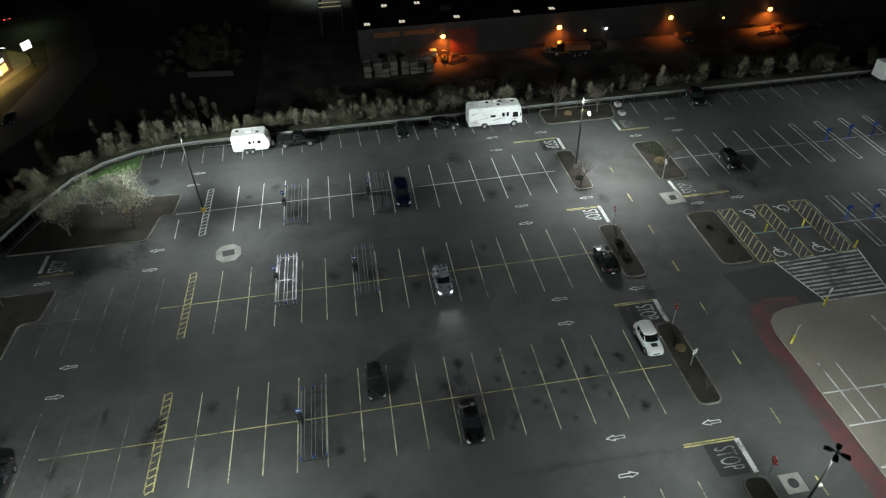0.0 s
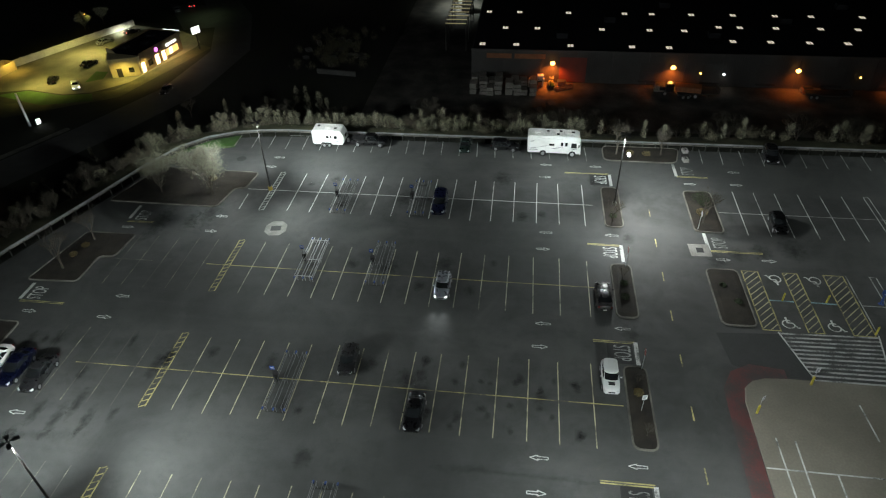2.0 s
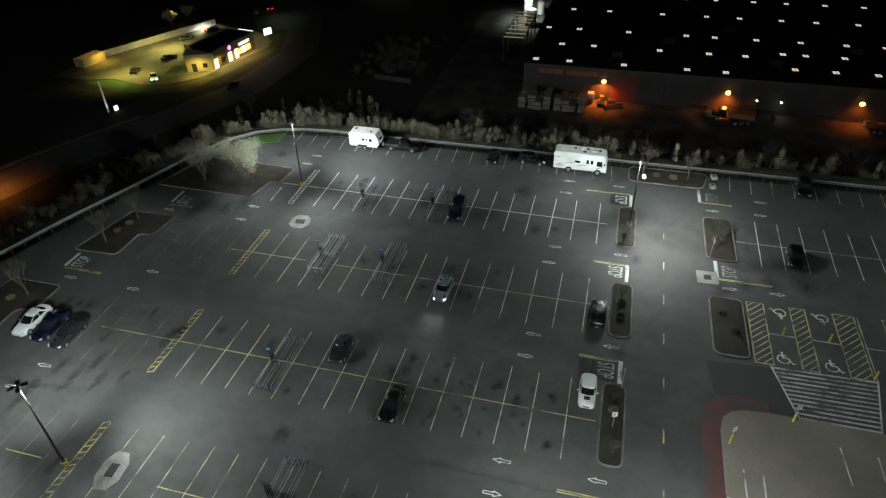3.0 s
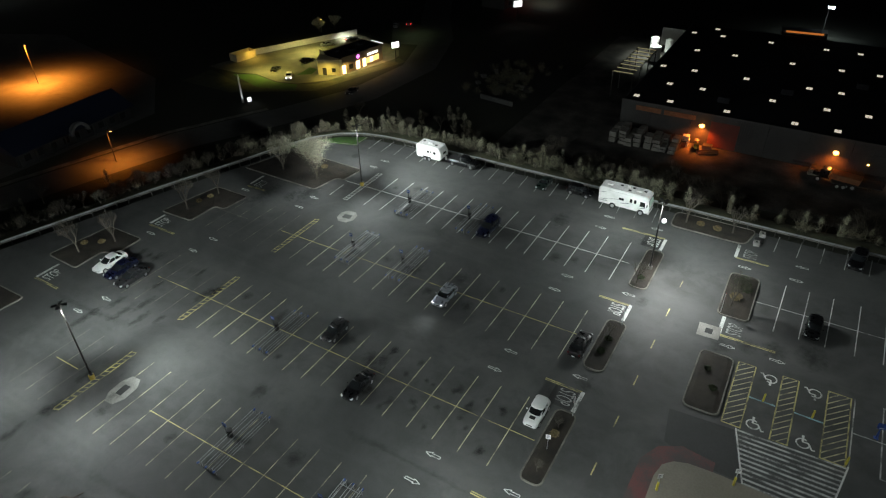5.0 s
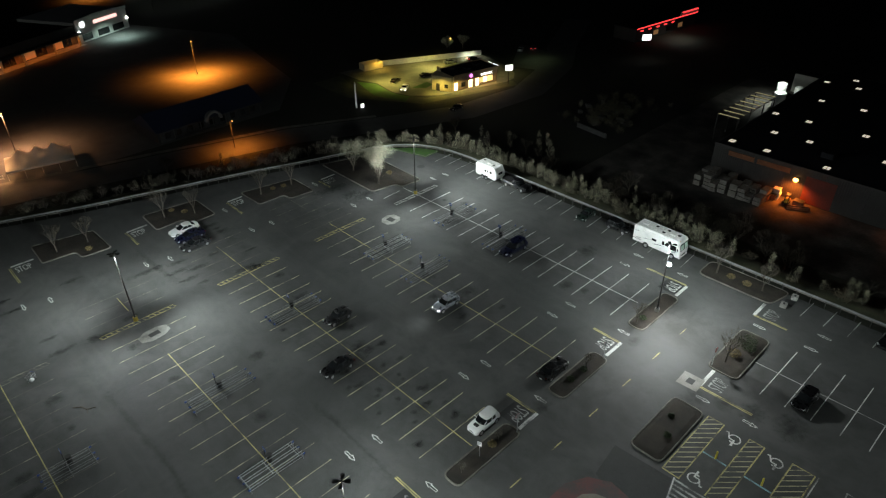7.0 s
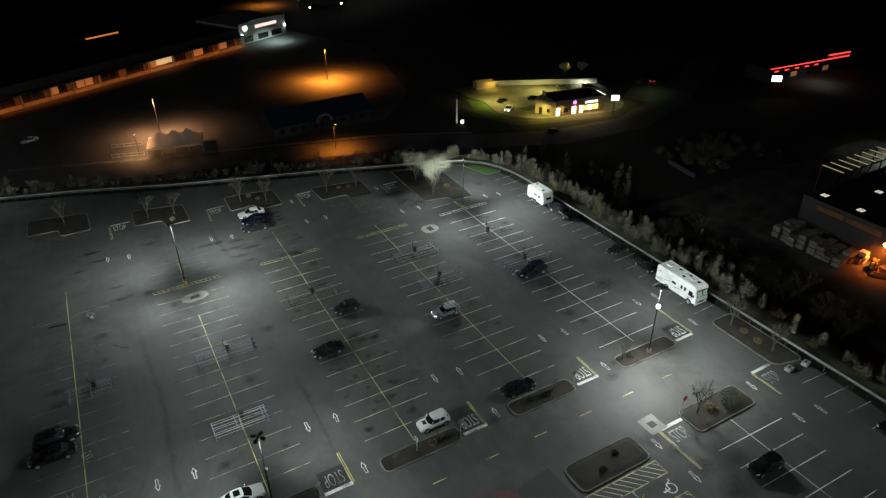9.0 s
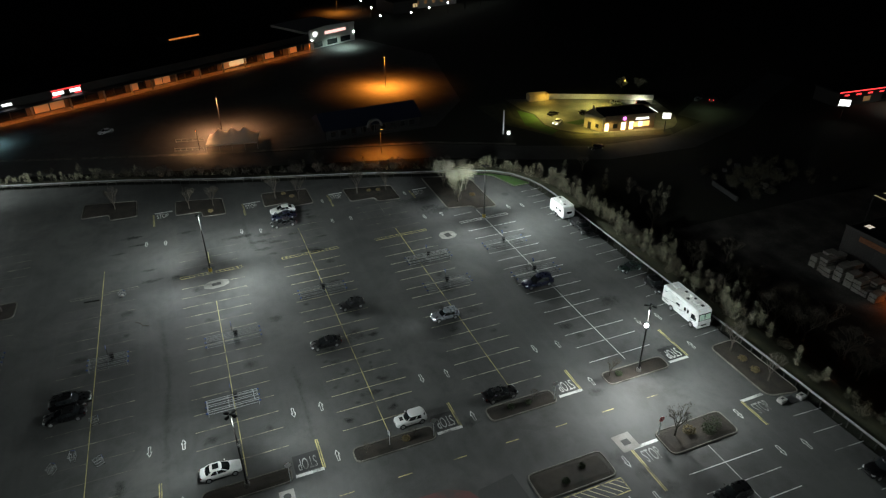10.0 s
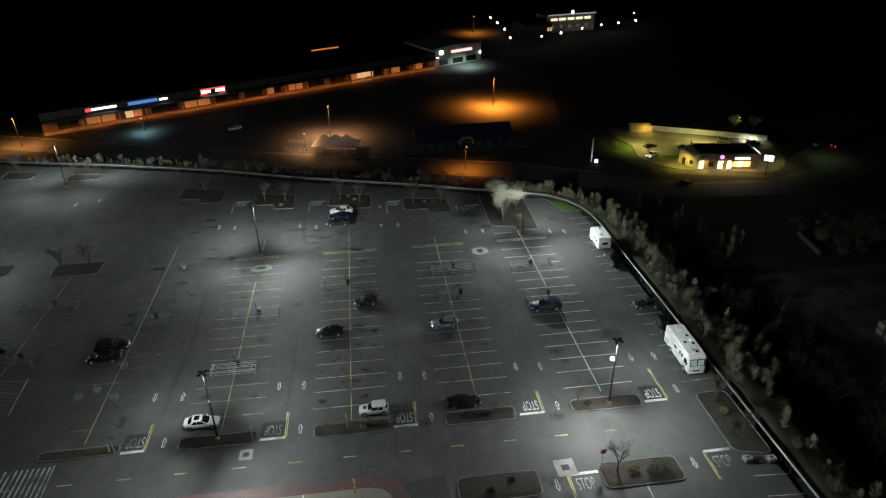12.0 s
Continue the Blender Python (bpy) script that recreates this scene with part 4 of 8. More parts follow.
# ---- light poles ----
def light_pole(x, y, flood=False, yellow=True, camera_box=False):
    p = thing("light_pole", (x, y, 0.0), "tall dark light pole with four lamp heads" + (" and a floodlight" if flood else ""), "light pole", "light poles of the lot")
    bm = loft(bmesh.new(), [[(r * math.cos(2 * math.pi * k / 18), r * math.sin(2 * math.pi * k / 18), z) for k in range(18)] for r, z in ((0.3, -0.3), (0.3, 0.56), (0.27, 0.6), (0.1, 0.6))])
    bmesh.ops.recalc_face_normals(bm, faces=bm.faces)
    part("base", bm, YELLOW_BASE if yellow else CONCRETE, p, "yellow painted concrete base" if yellow else "pale concrete base")
    part("base_plate", cube(-0.19, 0.19, -0.19, 0.19, 0.6, 0.64, 0.01), BLACK_METAL, p)
    for bx, by in ((-0.14, -0.14), (0.14, -0.14), (0.14, 0.14), (-0.14, 0.14)):
        part("anchor_bolt", tube(bmesh.new(), (bx, by, 0.64), (bx, by, 0.72), 0.025, seg=6), STEEL, p)
    part("shaft", tube(bmesh.new(), (0, 0, 0.64), (0, 0, HEAD_Z + 0.1), 0.115, 0.07, 12), POLE_METAL, p, smooth=True)
    part("shaft_cap", tube(bmesh.new(), (0, 0, HEAD_Z + 0.1), (0, 0, HEAD_Z + 0.16), 0.075, 0.03, 12), BLACK_METAL, p)
    part("handhole_cover", cube(0.085, 0.125, -0.06, 0.06, 1.0, 1.22, 0.008), BLACK_METAL, p)
    for k in range(4):
        a = radians(45 + 90 * k)
        dx, dy = math.cos(a), math.sin(a)
        part("arm", tube(bmesh.new(), (0.05 * dx, 0.05 * dy, HEAD_Z), (0.3 * dx, 0.3 * dy, HEAD_Z), 0.04), BLACK_METAL, p)
        rings = [[(u, -w, z0), (u, w, z0), (u, w * 0.85, z1), (u, -w * 0.85, z1)] for u, w, z0, z1 in ((-0.27, 0.07, -0.03, 0.05), (-0.2, 0.13, -0.05, 0.075), (0.05, 0.19, -0.055, 0.07), (0.22, 0.185, -0.055, 0.045), (0.28, 0.15, -0.05, 0.02))]
        bm = loft(bmesh.new(), rings)
        bmesh.ops.recalc_face_normals(bm, faces=bm.faces)
        head = part("lamp_head", bm, BLACK_METAL, p, "flat black lamp head")
        head.matrix_local = pose(0.48 * dx, 0.48 * dy, HEAD_Z, 0, 0, math.degrees(a))
        part("led_panel", cube(-0.14, 0.22, -0.13, 0.13, -0.062, -0.056), HEAD_GLASS, head)
    if camera_box:
        part("camera_arm", tube(bmesh.new(), (0.08, 0, 6.6), (0.42, 0.1, 6.65), 0.025, seg=6), WHITE_SIGN, p)
        part("camera_dome", tube(bmesh.new(), (0.42, 0.1, 6.4), (0.42, 0.1, 6.68), 0.06, 0.13, 12), WHITE_SIGN, p, "small white camera dome")
    if flood:
        part("flood_bracket", tube(bmesh.new(), (0.05, -0.08, 8.2), (0.5, -0.55, 8.2), 0.035), BLACK_METAL, p)
        head = part("flood_head", cube(-0.34, 0.34, -0.1, 0.1, -0.3, 0.3, 0.03), BLACK_METAL, p, "square floodlight")
        head.matrix_local = pose(0.6, -0.66, 8.22, -32, 0, 48)
        bm = bmesh.new()
        bmesh.ops.create_uvsphere(bm, u_segments=20, v_segments=12, radius=0.24, matrix=Matrix.Translation((0, -0.1, 0)) @ Matrix.Diagonal((1, 0.16, 1, 1)))
        part("flood_lens", bm, FLOOD_ON, head, "glaring white domed lens", smooth=True)
    return p


for k, ((px, py), _, _) in enumerate(POLES):
    light_pole(px, py, k == 2, k not in (2, 3, 6), k == 3)


# ---- signs and bollards ----
def stop_sign(x, y, turn):
    s = thing("stop_sign", (x, y, 0.12), "red octagonal stop sign on a thin steel post", "sign", "stop signs", turn)
    part("post", cube(-0.03, 0.03, -0.03, 0.03, -0.15, 2.75), STEEL, s)
    oct8 = [(0.38 * math.cos(radians(22.5 + 45 * k)), 0.38 * math.sin(radians(22.5 + 45 * k))) for k in range(8)]
    plate = part("plate", prism(bmesh.new(), oct8, 0, 0.012), RED_SIGN, s, "red octagonal plate")
    plate.matrix_local = pose(0, -0.033, 2.4, 90, 0, 0)
    lettering("words", "STOP", 0.26, WHITE_SIGN, plate, pose(0, 0, 0.016))
    back = part("plate_back", prism(bmesh.new(), oct8, 0, 0.006), STEEL, s)
    back.matrix_local = pose(0, -0.026, 2.4, 90, 0, 0)


for x, y, turn in ((13.75, -28.75, -90), (13.75, 4.15, -90), (13.7, -12.0, -90), (23.5, 12.4, 90), (13.2, -45.3, -90)):
    stop_sign(x, y, turn)


def notice(x, y, h, turn=0.0, base=0.12, bollard=False, label="small white notice on a thin steel post"):
    s = thing("notice_sign", (x, y, base), label, "sign", turn=turn)
    if bollard:
        part("bollard", tube(bmesh.new(), (0, 0, -0.1), (0, 0, 1.1), 0.11, seg=12), BOLLARD_YELLOW, s, "yellow steel bollard")
    part("post", tube(bmesh.new(), (0, 0, -0.1), (0, 0, h), 0.03, seg=6), STEEL, s)
    part("plate", cube(-0.24, 0.24, -0.045, -0.03, h - 0.55, h + 0.05), WHITE_SIGN, s)
    for k in range(3):
        part("text_bar", cube(-0.16, 0.16 - 0.05 * k, -0.05, -0.046, h - 0.12 - 0.14 * k, h - 0.06 - 0.14 * k), RV_DECAL, s)


notice(13.05, -17.2, 2.2, 15)
notice(23.45, -16.4, 2.3, 40, 0.14, True, "white notice on a post in a yellow bollard")
notice(29.4, -12.4, 2.3, 20, 0.14, True, "white notice on a post in a yellow bollard")
for x, y in ((30.2, -0.25), (34.85, -0.15), (38.15, -4.75)):
    b = thing("bollard", (x, y, 0), "short yellow steel bollard between accessible bays", "bollard", "bollards")
    part("shaft", tube(bmesh.new(), (0, 0, 0), (0, 0, 1.05), 0.1, 0.1, 12), BOLLARD_YELLOW, b)
    part("cap", tube(bmesh.new(), (0, 0, 1.05), (0, 0, 1.11), 0.1, 0.05, 12), BOLLARD_YELLOW, b)
b = thing("bollard", (12.9, -46.0, 0.12), "thin yellow marker post in a bed", "bollard")
part("shaft", tube(bmesh.new(), (0, 0, 0), (0, 0, 1.3), 0.07, 0.07, 10), BOLLARD_YELLOW, b)
for x, y in ((24.9, 29.95), (25.3, 32.7)):
    c = thing("concrete_block", (x, y, 0), "pale weathered concrete block beside the bed", "block", turn=8)
    part("block", cube(-0.4, 0.4, -0.5, 0.5, 0, 0.5, 0.05), PAD_CONCRETE, c)
    part("lifting_slot", cube(-0.12, 0.12, -0.2, 0.2, 0.5, 0.515), TRIM, c)
c = thing("steel_plate", (25.15, 31.3, 0), "dark steel plate lying between two blocks", "plate")
part("sheet", cube(-0.6, 0.6, -0.65, 0.65, 0, 0.06, 0.015), BLACK_METAL, c)


# ---- cart corrals ----
def corral(x, cy, south, north, lanes=2, bright=True, sign=True):
    """Parallel steel rails for shopping carts along a pair of bays."""
    w = 1.05
    c = thing("cart_corral", (x, cy, 0), "galvanised tube cart corral across two bays" + (" with a blue sign" if sign else ""), "cart corral", "cart corrals")
    xs = [-w, -w + 0.32, -0.16, 0.16, w - 0.32, w][: 6 if lanes == 2 else 4]
    mtl = STEEL if bright else RAIL_STEEL
    for k, rx in enumerate(xs):
        part("rail", pipe([(rx, south, 0.8), (rx, north, 0.8)], 0.03 if bright else 0.022), mtl, c)
        if k in (0, 5):
            part("rail", pipe([(rx, south, 0.4), (rx, north, 0.4)], 0.022), mtl, c)
        for y in (south + 0.15, (south + north) / 2, north - 0.15):
            part("post", tube(bmesh.new(), (rx, y, 0), (rx, y, 0.8), 0.022, seg=6), mtl, c)
    if bright:
        for y in (south + 0.1, south + (north - south) * 0.42, north - 0.6):
            part("cross_rail", pipe([(-w, y, 0.86), (w, y, 0.86)], 0.035), mtl, c)
    for y in (south + 0.15, north - 0.15, south + (north - south) * 0.33):
        part("floor_tie", cube(-w, w, y - 0.05, y + 0.05, 0.0, 0.03), POLE_METAL, c)
    for y in (south, north):
        for rx in (-w, 0, w):
            part("bumper_cap", tube(bmesh.new(), (rx, y - 0.12, 0.66), (rx, y + 0.12, 0.66), 0.1, seg=8), BLUE_PLASTIC, c, "blue plastic cap")
    if sign:
        y = (south + north) / 2
        part("sign_post", tube(bmesh.new(), (-w, y, 0), (-w, y, 2.4), 0.035, seg=6), BLACK_METAL, c)
        s = part("sign_panel", cube(-w - 0.23, -w + 0.23, y - 0.025, y + 0.025, 1.95, 2.4), BLUE_PLASTIC, c, "blue panel")
        part("text_bar", cube(-w - 0.16, -w + 0.16, y - 0.03, y - 0.026, 2.15, 2.25), WHITE_SIGN, s)
        part("litter_bin", tube(bmesh.new(), (-w - 0.05, y + 0.4, 0), (-w - 0.05, y + 0.4, 1.0), 0.26, 0.3, 12), BLACK_METAL, c, "dark litter bin")
    return c


corral(-23.65, 1.7, -3.9, 3.7)
corral(-15.2, 1.75, -3.9, 3.7, bright=False)
corral(-23.2, 15.7, -3.7, 3.9, bright=False)
corral(-12.7, 16.2, -3.9, 3.9, bright=False)
corral(-20.9, -17.3, -3.6, 3.6, bright=False)
corral(-14.0, -31.6, -3.8, 3.7, bright=False)
corral(-0.7, -33.1, -3.2, 3.1)
corral(-15.1, -47.8, -2.6, 2.4, bright=False)
corral(-21.4, -65.6, -4.4, 4.4, bright=False)
corral(-7.3, -65.0, -2.8, 2.6, bright=False)


def cart(x, y, turn):
    c = thing("shopping_cart", (x, y, 0), "wire shopping cart with a blue handle standing in a bay", "cart", "stray carts", turn)
    bm = bmesh.new()
    for a, b in (((-0.25, -0.4, 0.5), (0.25, -0.4, 0.5)), ((0.25, -0.4, 0.5), (0.3, 0.45, 0.6)), ((0.3, 0.45, 0.6), (-0.3, 0.45, 0.6)), ((-0.3, 0.45, 0.6), (-0.25, -0.4, 0.5)),
                 ((-0.28, -0.5, 0.95), (0.28, -0.5, 0.95)), ((-0.28, -0.5, 0.95), (-0.3, 0.45, 1.0)), ((0.28, -0.5, 0.95), (0.3, 0.45, 1.0)), ((0.3, 0.45, 0.6), (0.3, 0.45, 1.0)), ((-0.3, 0.45, 0.6), (-0.3, 0.45, 1.0)),
                 ((-0.22, -0.4, 0.12), (-0.26, 0.45, 0.2)), ((0.22, -0.4, 0.12), (0.26, 0.45, 0.2)), ((-0.26, 0.45, 0.2), (-0.3, 0.45, 0.6)), ((0.26, 0.45, 0.2), (0.3, 0.45, 0.6))):
        tube(bm, a, b, 0.014, seg=5)
    for k in range(7):
        yk = -0.4 + 0.14 * k
        tube(bm, (-0.26, yk, 0.55), (-0.28, yk, 0.97), 0.008, seg=4)
        tube(bm, (0.26, yk, 0.55), (0.28, yk, 0.97), 0.008, seg=4)
    part("basket", bm, STEEL, c)
    part("handle", tube(bmesh.new(), (-0.3, 0.5, 1.03), (0.3, 0.5, 1.03), 0.025), BLUE_PLASTIC, c, "blue handle")
    for wx, wy in ((-0.22, -0.38), (0.22, -0.38), (-0.26, 0.42), (0.26, 0.42)):
        part("caster", tube(bmesh.new(), (wx - 0.015, wy, 0.06), (wx + 0.015, wy, 0.06), 0.06), RUBBER, c)


for x, y, turn in ((3.2, -48.2, 20), (1.4, -51.0, 80), (-31.9, -46.6, 40), (-3.8, -49.0, 10), (2.5, -53.0, 60)):
    cart(x, y, turn)


def bay_post(x, y, turn):
    p = thing("bay_sign", (x, y, 0), "blue bay sign on a blue steel post between bays", "sign", "blue bay signs", turn)
    part("base_plate", cube(-0.2, 0.2, -0.2, 0.2, 0, 0.03, 0.008), BLUE_PAINT_STEEL, p)
    part("post", tube(bmesh.new(), (0, 0, 0.03), (0, 0, 1.95), 0.075, 0.07, 10), BLUE_PAINT_STEEL, p)
    part("brace", tube(bmesh.new(), (0, -0.42, 0.1), (0, 0, 1.0), 0.05, 0.05, 8), BLUE_PAINT_STEEL, p)
    for s in (-1, 1):
        plate = part("plate", cube(-0.34, 0.34, s * 0.1 - 0.012, s * 0.1 + 0.012, 1.35, 1.95, 0.008), BLUE_PAINT_STEEL, p, "blue sign plate")
        part("text_bar", cube(-0.2, 0.2, s * 0.115 - 0.002, s * 0.115 + 0.002, 1.45, 1.52), WHITE_SIGN, plate)


for x, y, turn in ((49.0, 16.8, 10), (52.5, 17.0, 10), (56.0, 16.9, 10), (59.5, 17.1, 10), (40.5, 0.2, 12), (43.5, -0.2, 8)):
    bay_post(x, y, turn)
b = thing("fallen_branch", (-23.0, -43.9, 0), "dark crooked branch lying on the asphalt", "branch", turn=40)
part("wood", pipe([(-1.2, 0, 0.06), (-0.3, 0.2, 0.08), (0.5, -0.1, 0.07), (1.3, 0.35, 0.05)], 0.06), BARK, b)
part("twig", pipe([(0.5, -0.1, 0.07), (0.9, -0.6, 0.05)], 0.035), BARK, b)
b = thing("kerb_stop", (-32.4, -51.0, 0), "dark timber sleeper lying beside a ladder marking", "wheel stop", turn=85)
part("sleeper", cube(-1.1, 1.1, -0.12, 0.12, 0, 0.16, 0.03), TRIM, b)
b = thing("litter_bag", (-32.0, -46.6, 0), "small crumpled white bag on the asphalt", "litter")
bm = bmesh.new()
bmesh.ops.create_icosphere(bm, subdivisions=2, radius=0.28)
for v in bm.verts:
    v.co *= 0.8 + 0.4 * random.random()
    v.co.z = max(-0.12, v.co.z * 0.7) + 0.12
part("bag", bm, WHITE_SIGN, b)


# ---- vehicles ----
def wheel_on(parent, x, y, r, width, out, label=""):
    w = part("wheel", loft(bmesh.new(), [[(x + r * s * math.cos(2 * math.pi * k / 18), y + o, r + r * s * math.sin(2 * math.pi * k / 18)) for k in range(18)]
             for o, s in ((-width / 2, 0.86), (-width / 2 + 0.03, 1.0), (width / 2 - 0.03, 1.0), (width / 2, 0.86))]), RUBBER, parent, label)
    yo = y + out * (width / 2 + 0.004)
    part("rim", prism_side(x, yo, r, r * 0.66, out * 0.012), RIM, w)
    return w


def prism_side(x, y, z, r, t):
    bm = bmesh.new()
    ring = lambda rr, yy: [(x + rr * math.cos(2 * math.pi * k / 14), yy, z + rr * math.sin(2 * math.pi * k / 14)) for k in range(14)]
    loft(bm, [ring(r, y), ring(r * 0.92, y + t), ring(r * 0.3, y - t * 0.3), ring(r * 0.2, y + t)])
    bmesh.ops.recalc_face_normals(bm, faces=bm.faces)
    return bm


# outlines: (x along the length from the tail 0 to the nose 1, half width, floor, top) for the lower body,
# and the cabin's floor and roof spans
STYLES = {
    "sedan": dict(L=4.75, W=1.84, H=1.45, body=[(0.0, 0.72, 0.42, 0.8), (0.02, 0.87, 0.3, 0.96), (0.09, 0.95, 0.22, 1.03), (0.22, 0.99, 0.2, 1.01), (0.4, 1.0, 0.2, 0.97), (0.66, 1.0, 0.2, 0.95), (0.78, 0.99, 0.2, 0.91), (0.9, 0.95, 0.21, 0.81), (0.965, 0.84, 0.25, 0.7), (1.0, 0.62, 0.36, 0.58)],
                  cabin=(0.07, 0.745, 0.25, 0.53)),
    "suv": dict(L=4.75, W=1.9, H=1.72, body=[(0.0, 0.8, 0.46, 1.0), (0.015, 0.9, 0.32, 1.08), (0.08, 0.97, 0.27, 1.12), (0.25, 1.0, 0.26, 1.1), (0.5, 1.0, 0.26, 1.06), (0.7, 1.0, 0.26, 1.06), (0.8, 0.99, 0.26, 1.03), (0.91, 0.95, 0.26, 0.95), (0.97, 0.87, 0.3, 0.84), (1.0, 0.7, 0.42, 0.7)],
                cabin=(0.015, 0.74, 0.07, 0.57)),
    "pickup": dict(L=5.7, W=1.98, H=1.85, body=[(0.0, 0.93, 0.5, 1.1), (0.01, 0.97, 0.4, 1.16), (0.1, 1.0, 0.36, 1.16), (0.3, 1.0, 0.36, 1.15), (0.5, 1.0, 0.36, 1.14), (0.75, 1.0, 0.36, 1.14), (0.85, 0.99, 0.36, 1.12), (0.94, 0.97, 0.36, 1.06), (0.985, 0.9, 0.4, 0.95), (1.0, 0.8, 0.5, 0.82)],
                   cabin=(0.37, 0.765, 0.42, 0.66)),
}


def section_ring(x, hw, z0, z1, crown):
    """A rounded body section: sills tucked in, soft shoulders, a crowned top."""
    h = z1 - z0
    pts = [(0.0, z0), (hw * 0.84, z0), (hw * 0.94, z0 + h * 0.08), (hw * 0.985, z0 + h * 0.24), (hw, z0 + h * 0.46), (hw * 0.99, z0 + h * 0.66), (hw * 0.95, z0 + h * 0.83),
           (hw * 0.87, z0 + h * 0.94), (hw * 0.74, z1), (hw * 0.4, z1 + crown * 0.8), (0.0, z1 + crown)]
    return [(x, -y, z) for y, z in pts] + [(x, y, z) for y, z in pts[-2:0:-1]]


def cabin_outline(x0, x1, hw, nose, tail):
    """The cabin seen from above: bowed screens and rounded corners."""
    n, t = (x1 - x0) * nose, (x1 - x0) * tail
    half = [(x0, 0.0), (x0 + t * 0.12, 0.5), (x0 + t * 0.4, 0.8), (x0 + t, 0.96), (x0 + (x1 - x0) * 0.45, 1.0), (x1 - n, 0.97), (x1 - n * 0.45, 0.83), (x1 - n * 0.13, 0.5), (x1, 0.0)]
    return [(x, -hw * y) for x, y in half] + [(x, hw * y) for x, y in half[-2:0:-1]]


def vehicle(style, paint, x, y, heading, label, category="car", lights_on=False, hood_black=False, scale=1.0, sunroof=False, rack=False, z=0.0, tails_on=False, low=1.0):
    st = STYLES[style]
    L, W, H = st["L"] * scale, st["W"] * (0.4 + 0.6 * scale), st["H"] * (0.35 + 0.65 * scale) * low
    v = thing({"pickup": "pickup_truck", "sedan": "sedan_car", "suv": "suv_car"}[style], (x, y, z), label, category, "parked cars", heading)
    mp = PAINTS[paint]
    crown = 0.045 if style != "pickup" else 0.02
    rows = []
    for a, b in zip(st["body"][:-1], st["body"][1:]):
        for k in range(2):
            rows.append([p + (q - p) * k / 2 for p, q in zip(a, b)])
    rows.append(st["body"][-1])
    flat_z = 1.0 if low == 1.0 else 0.93
    rows = [(t, w, z0, z1 * flat_z * (0.5 + 0.5 * min(1.0, scale))) for t, w, z0, z1 in rows]
    bm = loft(bmesh.new(), [section_ring((t - 0.5) * L, W / 2 * w, z0, z1, crown) for t, w, z0, z1 in rows])
    bmesh.ops.recalc_face_normals(bm, faces=bm.faces)
    body = part("body", bm, mp, v, smooth=True)
    body.data.set_sharp_from_angle(angle=0.75)
    # cabin glass, crowned roof and pillars
    c0, c1, r0, r1 = [(t - 0.5) * L for t in st["cabin"]]
    shrink = flat_z * (0.5 + 0.5 * min(1.0, scale))
    belt = st["body"][4][3] * shrink - 0.03
    hb, hr = W / 2 * 0.92, W / 2 * (0.82 if style == "suv" else 0.74)
    zr = H - 0.1
    base, top = cabin_outline(c0, c1, hb, 0.2, 0.2), cabin_outline(r0, r1, hr, 0.12, 0.12)
    mix = lambda f, g: [(p[0] + (q[0] - p[0]) * f, p[1] + (q[1] - p[1]) * g) for p, q in zip(base, top)]
    rings = [[(*p, belt + (zr - belt) * h) for p in mix(f, g)] for h, f, g in ((0, 0, 0), (0.5, 0.47, 0.38), (0.85, 0.85, 0.78), (1, 1, 1))]
    bm = loft(bmesh.new(), rings)
    bmesh.ops.recalc_face_normals(bm, faces=bm.faces)
    part("cabin_glass", bm, GLASS_DARK, v, "dark tinted windows", smooth=True).data.set_sharp_from_angle(angle=0.8)
    mid = (r0 + r1) / 2
    grow = lambda s, w: [(mid + (p[0] - mid) * s, p[1] * w) for p in top]
    bm = loft(bmesh.new(), [[(*p, zr - 0.04) for p in mix(0.93, 0.93)], [(*p, zr + 0.02) for p in grow(1.0, 1.0)], [(*p, zr + 0.065) for p in grow(0.97, 0.95)], [(*p, H - 0.008) for p in grow(0.84, 0.78)], [(*p, H) for p in grow(0.5, 0.42)]])
    bmesh.ops.recalc_face_normals(bm, faces=bm.faces)
    rf = part("roof", bm, mp, v, smooth=True)
    rf.data.set_sharp_from_angle(angle=0.9)
    if sunroof:
        part("sunroof", cube(r1 - 0.95, r1 - 0.3, -0.38, 0.38, H - 0.02, H + 0.01, 0.004), GLASS_DARK, rf)
    if rack:
        for s in (-1, 1):
            part("roof_rail", pipe([(r0 + 0.15, s * hr * 0.84, H - 0.02), (r0 + 0.3, s * hr * 0.84, H + 0.05), (r1 - 0.4, s * hr * 0.84, H + 0.05), (r1 - 0.25, s * hr * 0.84, H - 0.02)], 0.025, 6), STEEL, rf)

    def pillar(s, xb, xr, wb, wr):
        """A painted band up the side glass, from the belt to the roof."""
        bm = bmesh.new()
        yb, yr = s * (hb * 0.985 + 0.012), s * (hr * 0.985 + 0.012)
        ym = s * ((hb + (hr - hb) * 0.38) + 0.012)
        xm = xb + (xr - xb) * 0.47
        zm = belt + (zr - belt) * 0.5
        wm = (wb + wr) / 2
        rings = [[(cx - w, cy, cz), (cx + w, cy, cz), (cx + w, cy - s * 0.05, cz), (cx - w, cy - s * 0.05, cz)] for cx, cy, cz, w in ((xb, yb, belt - 0.02, wb), (xm, ym, zm, wm), (xr, yr, zr, wr))]
        loft(bm, rings)
        bmesh.ops.recalc_face_normals(bm, faces=bm.faces)
        part("pillar", bm, mp, v)

    back = 0.2 if style == "suv" else 0.16
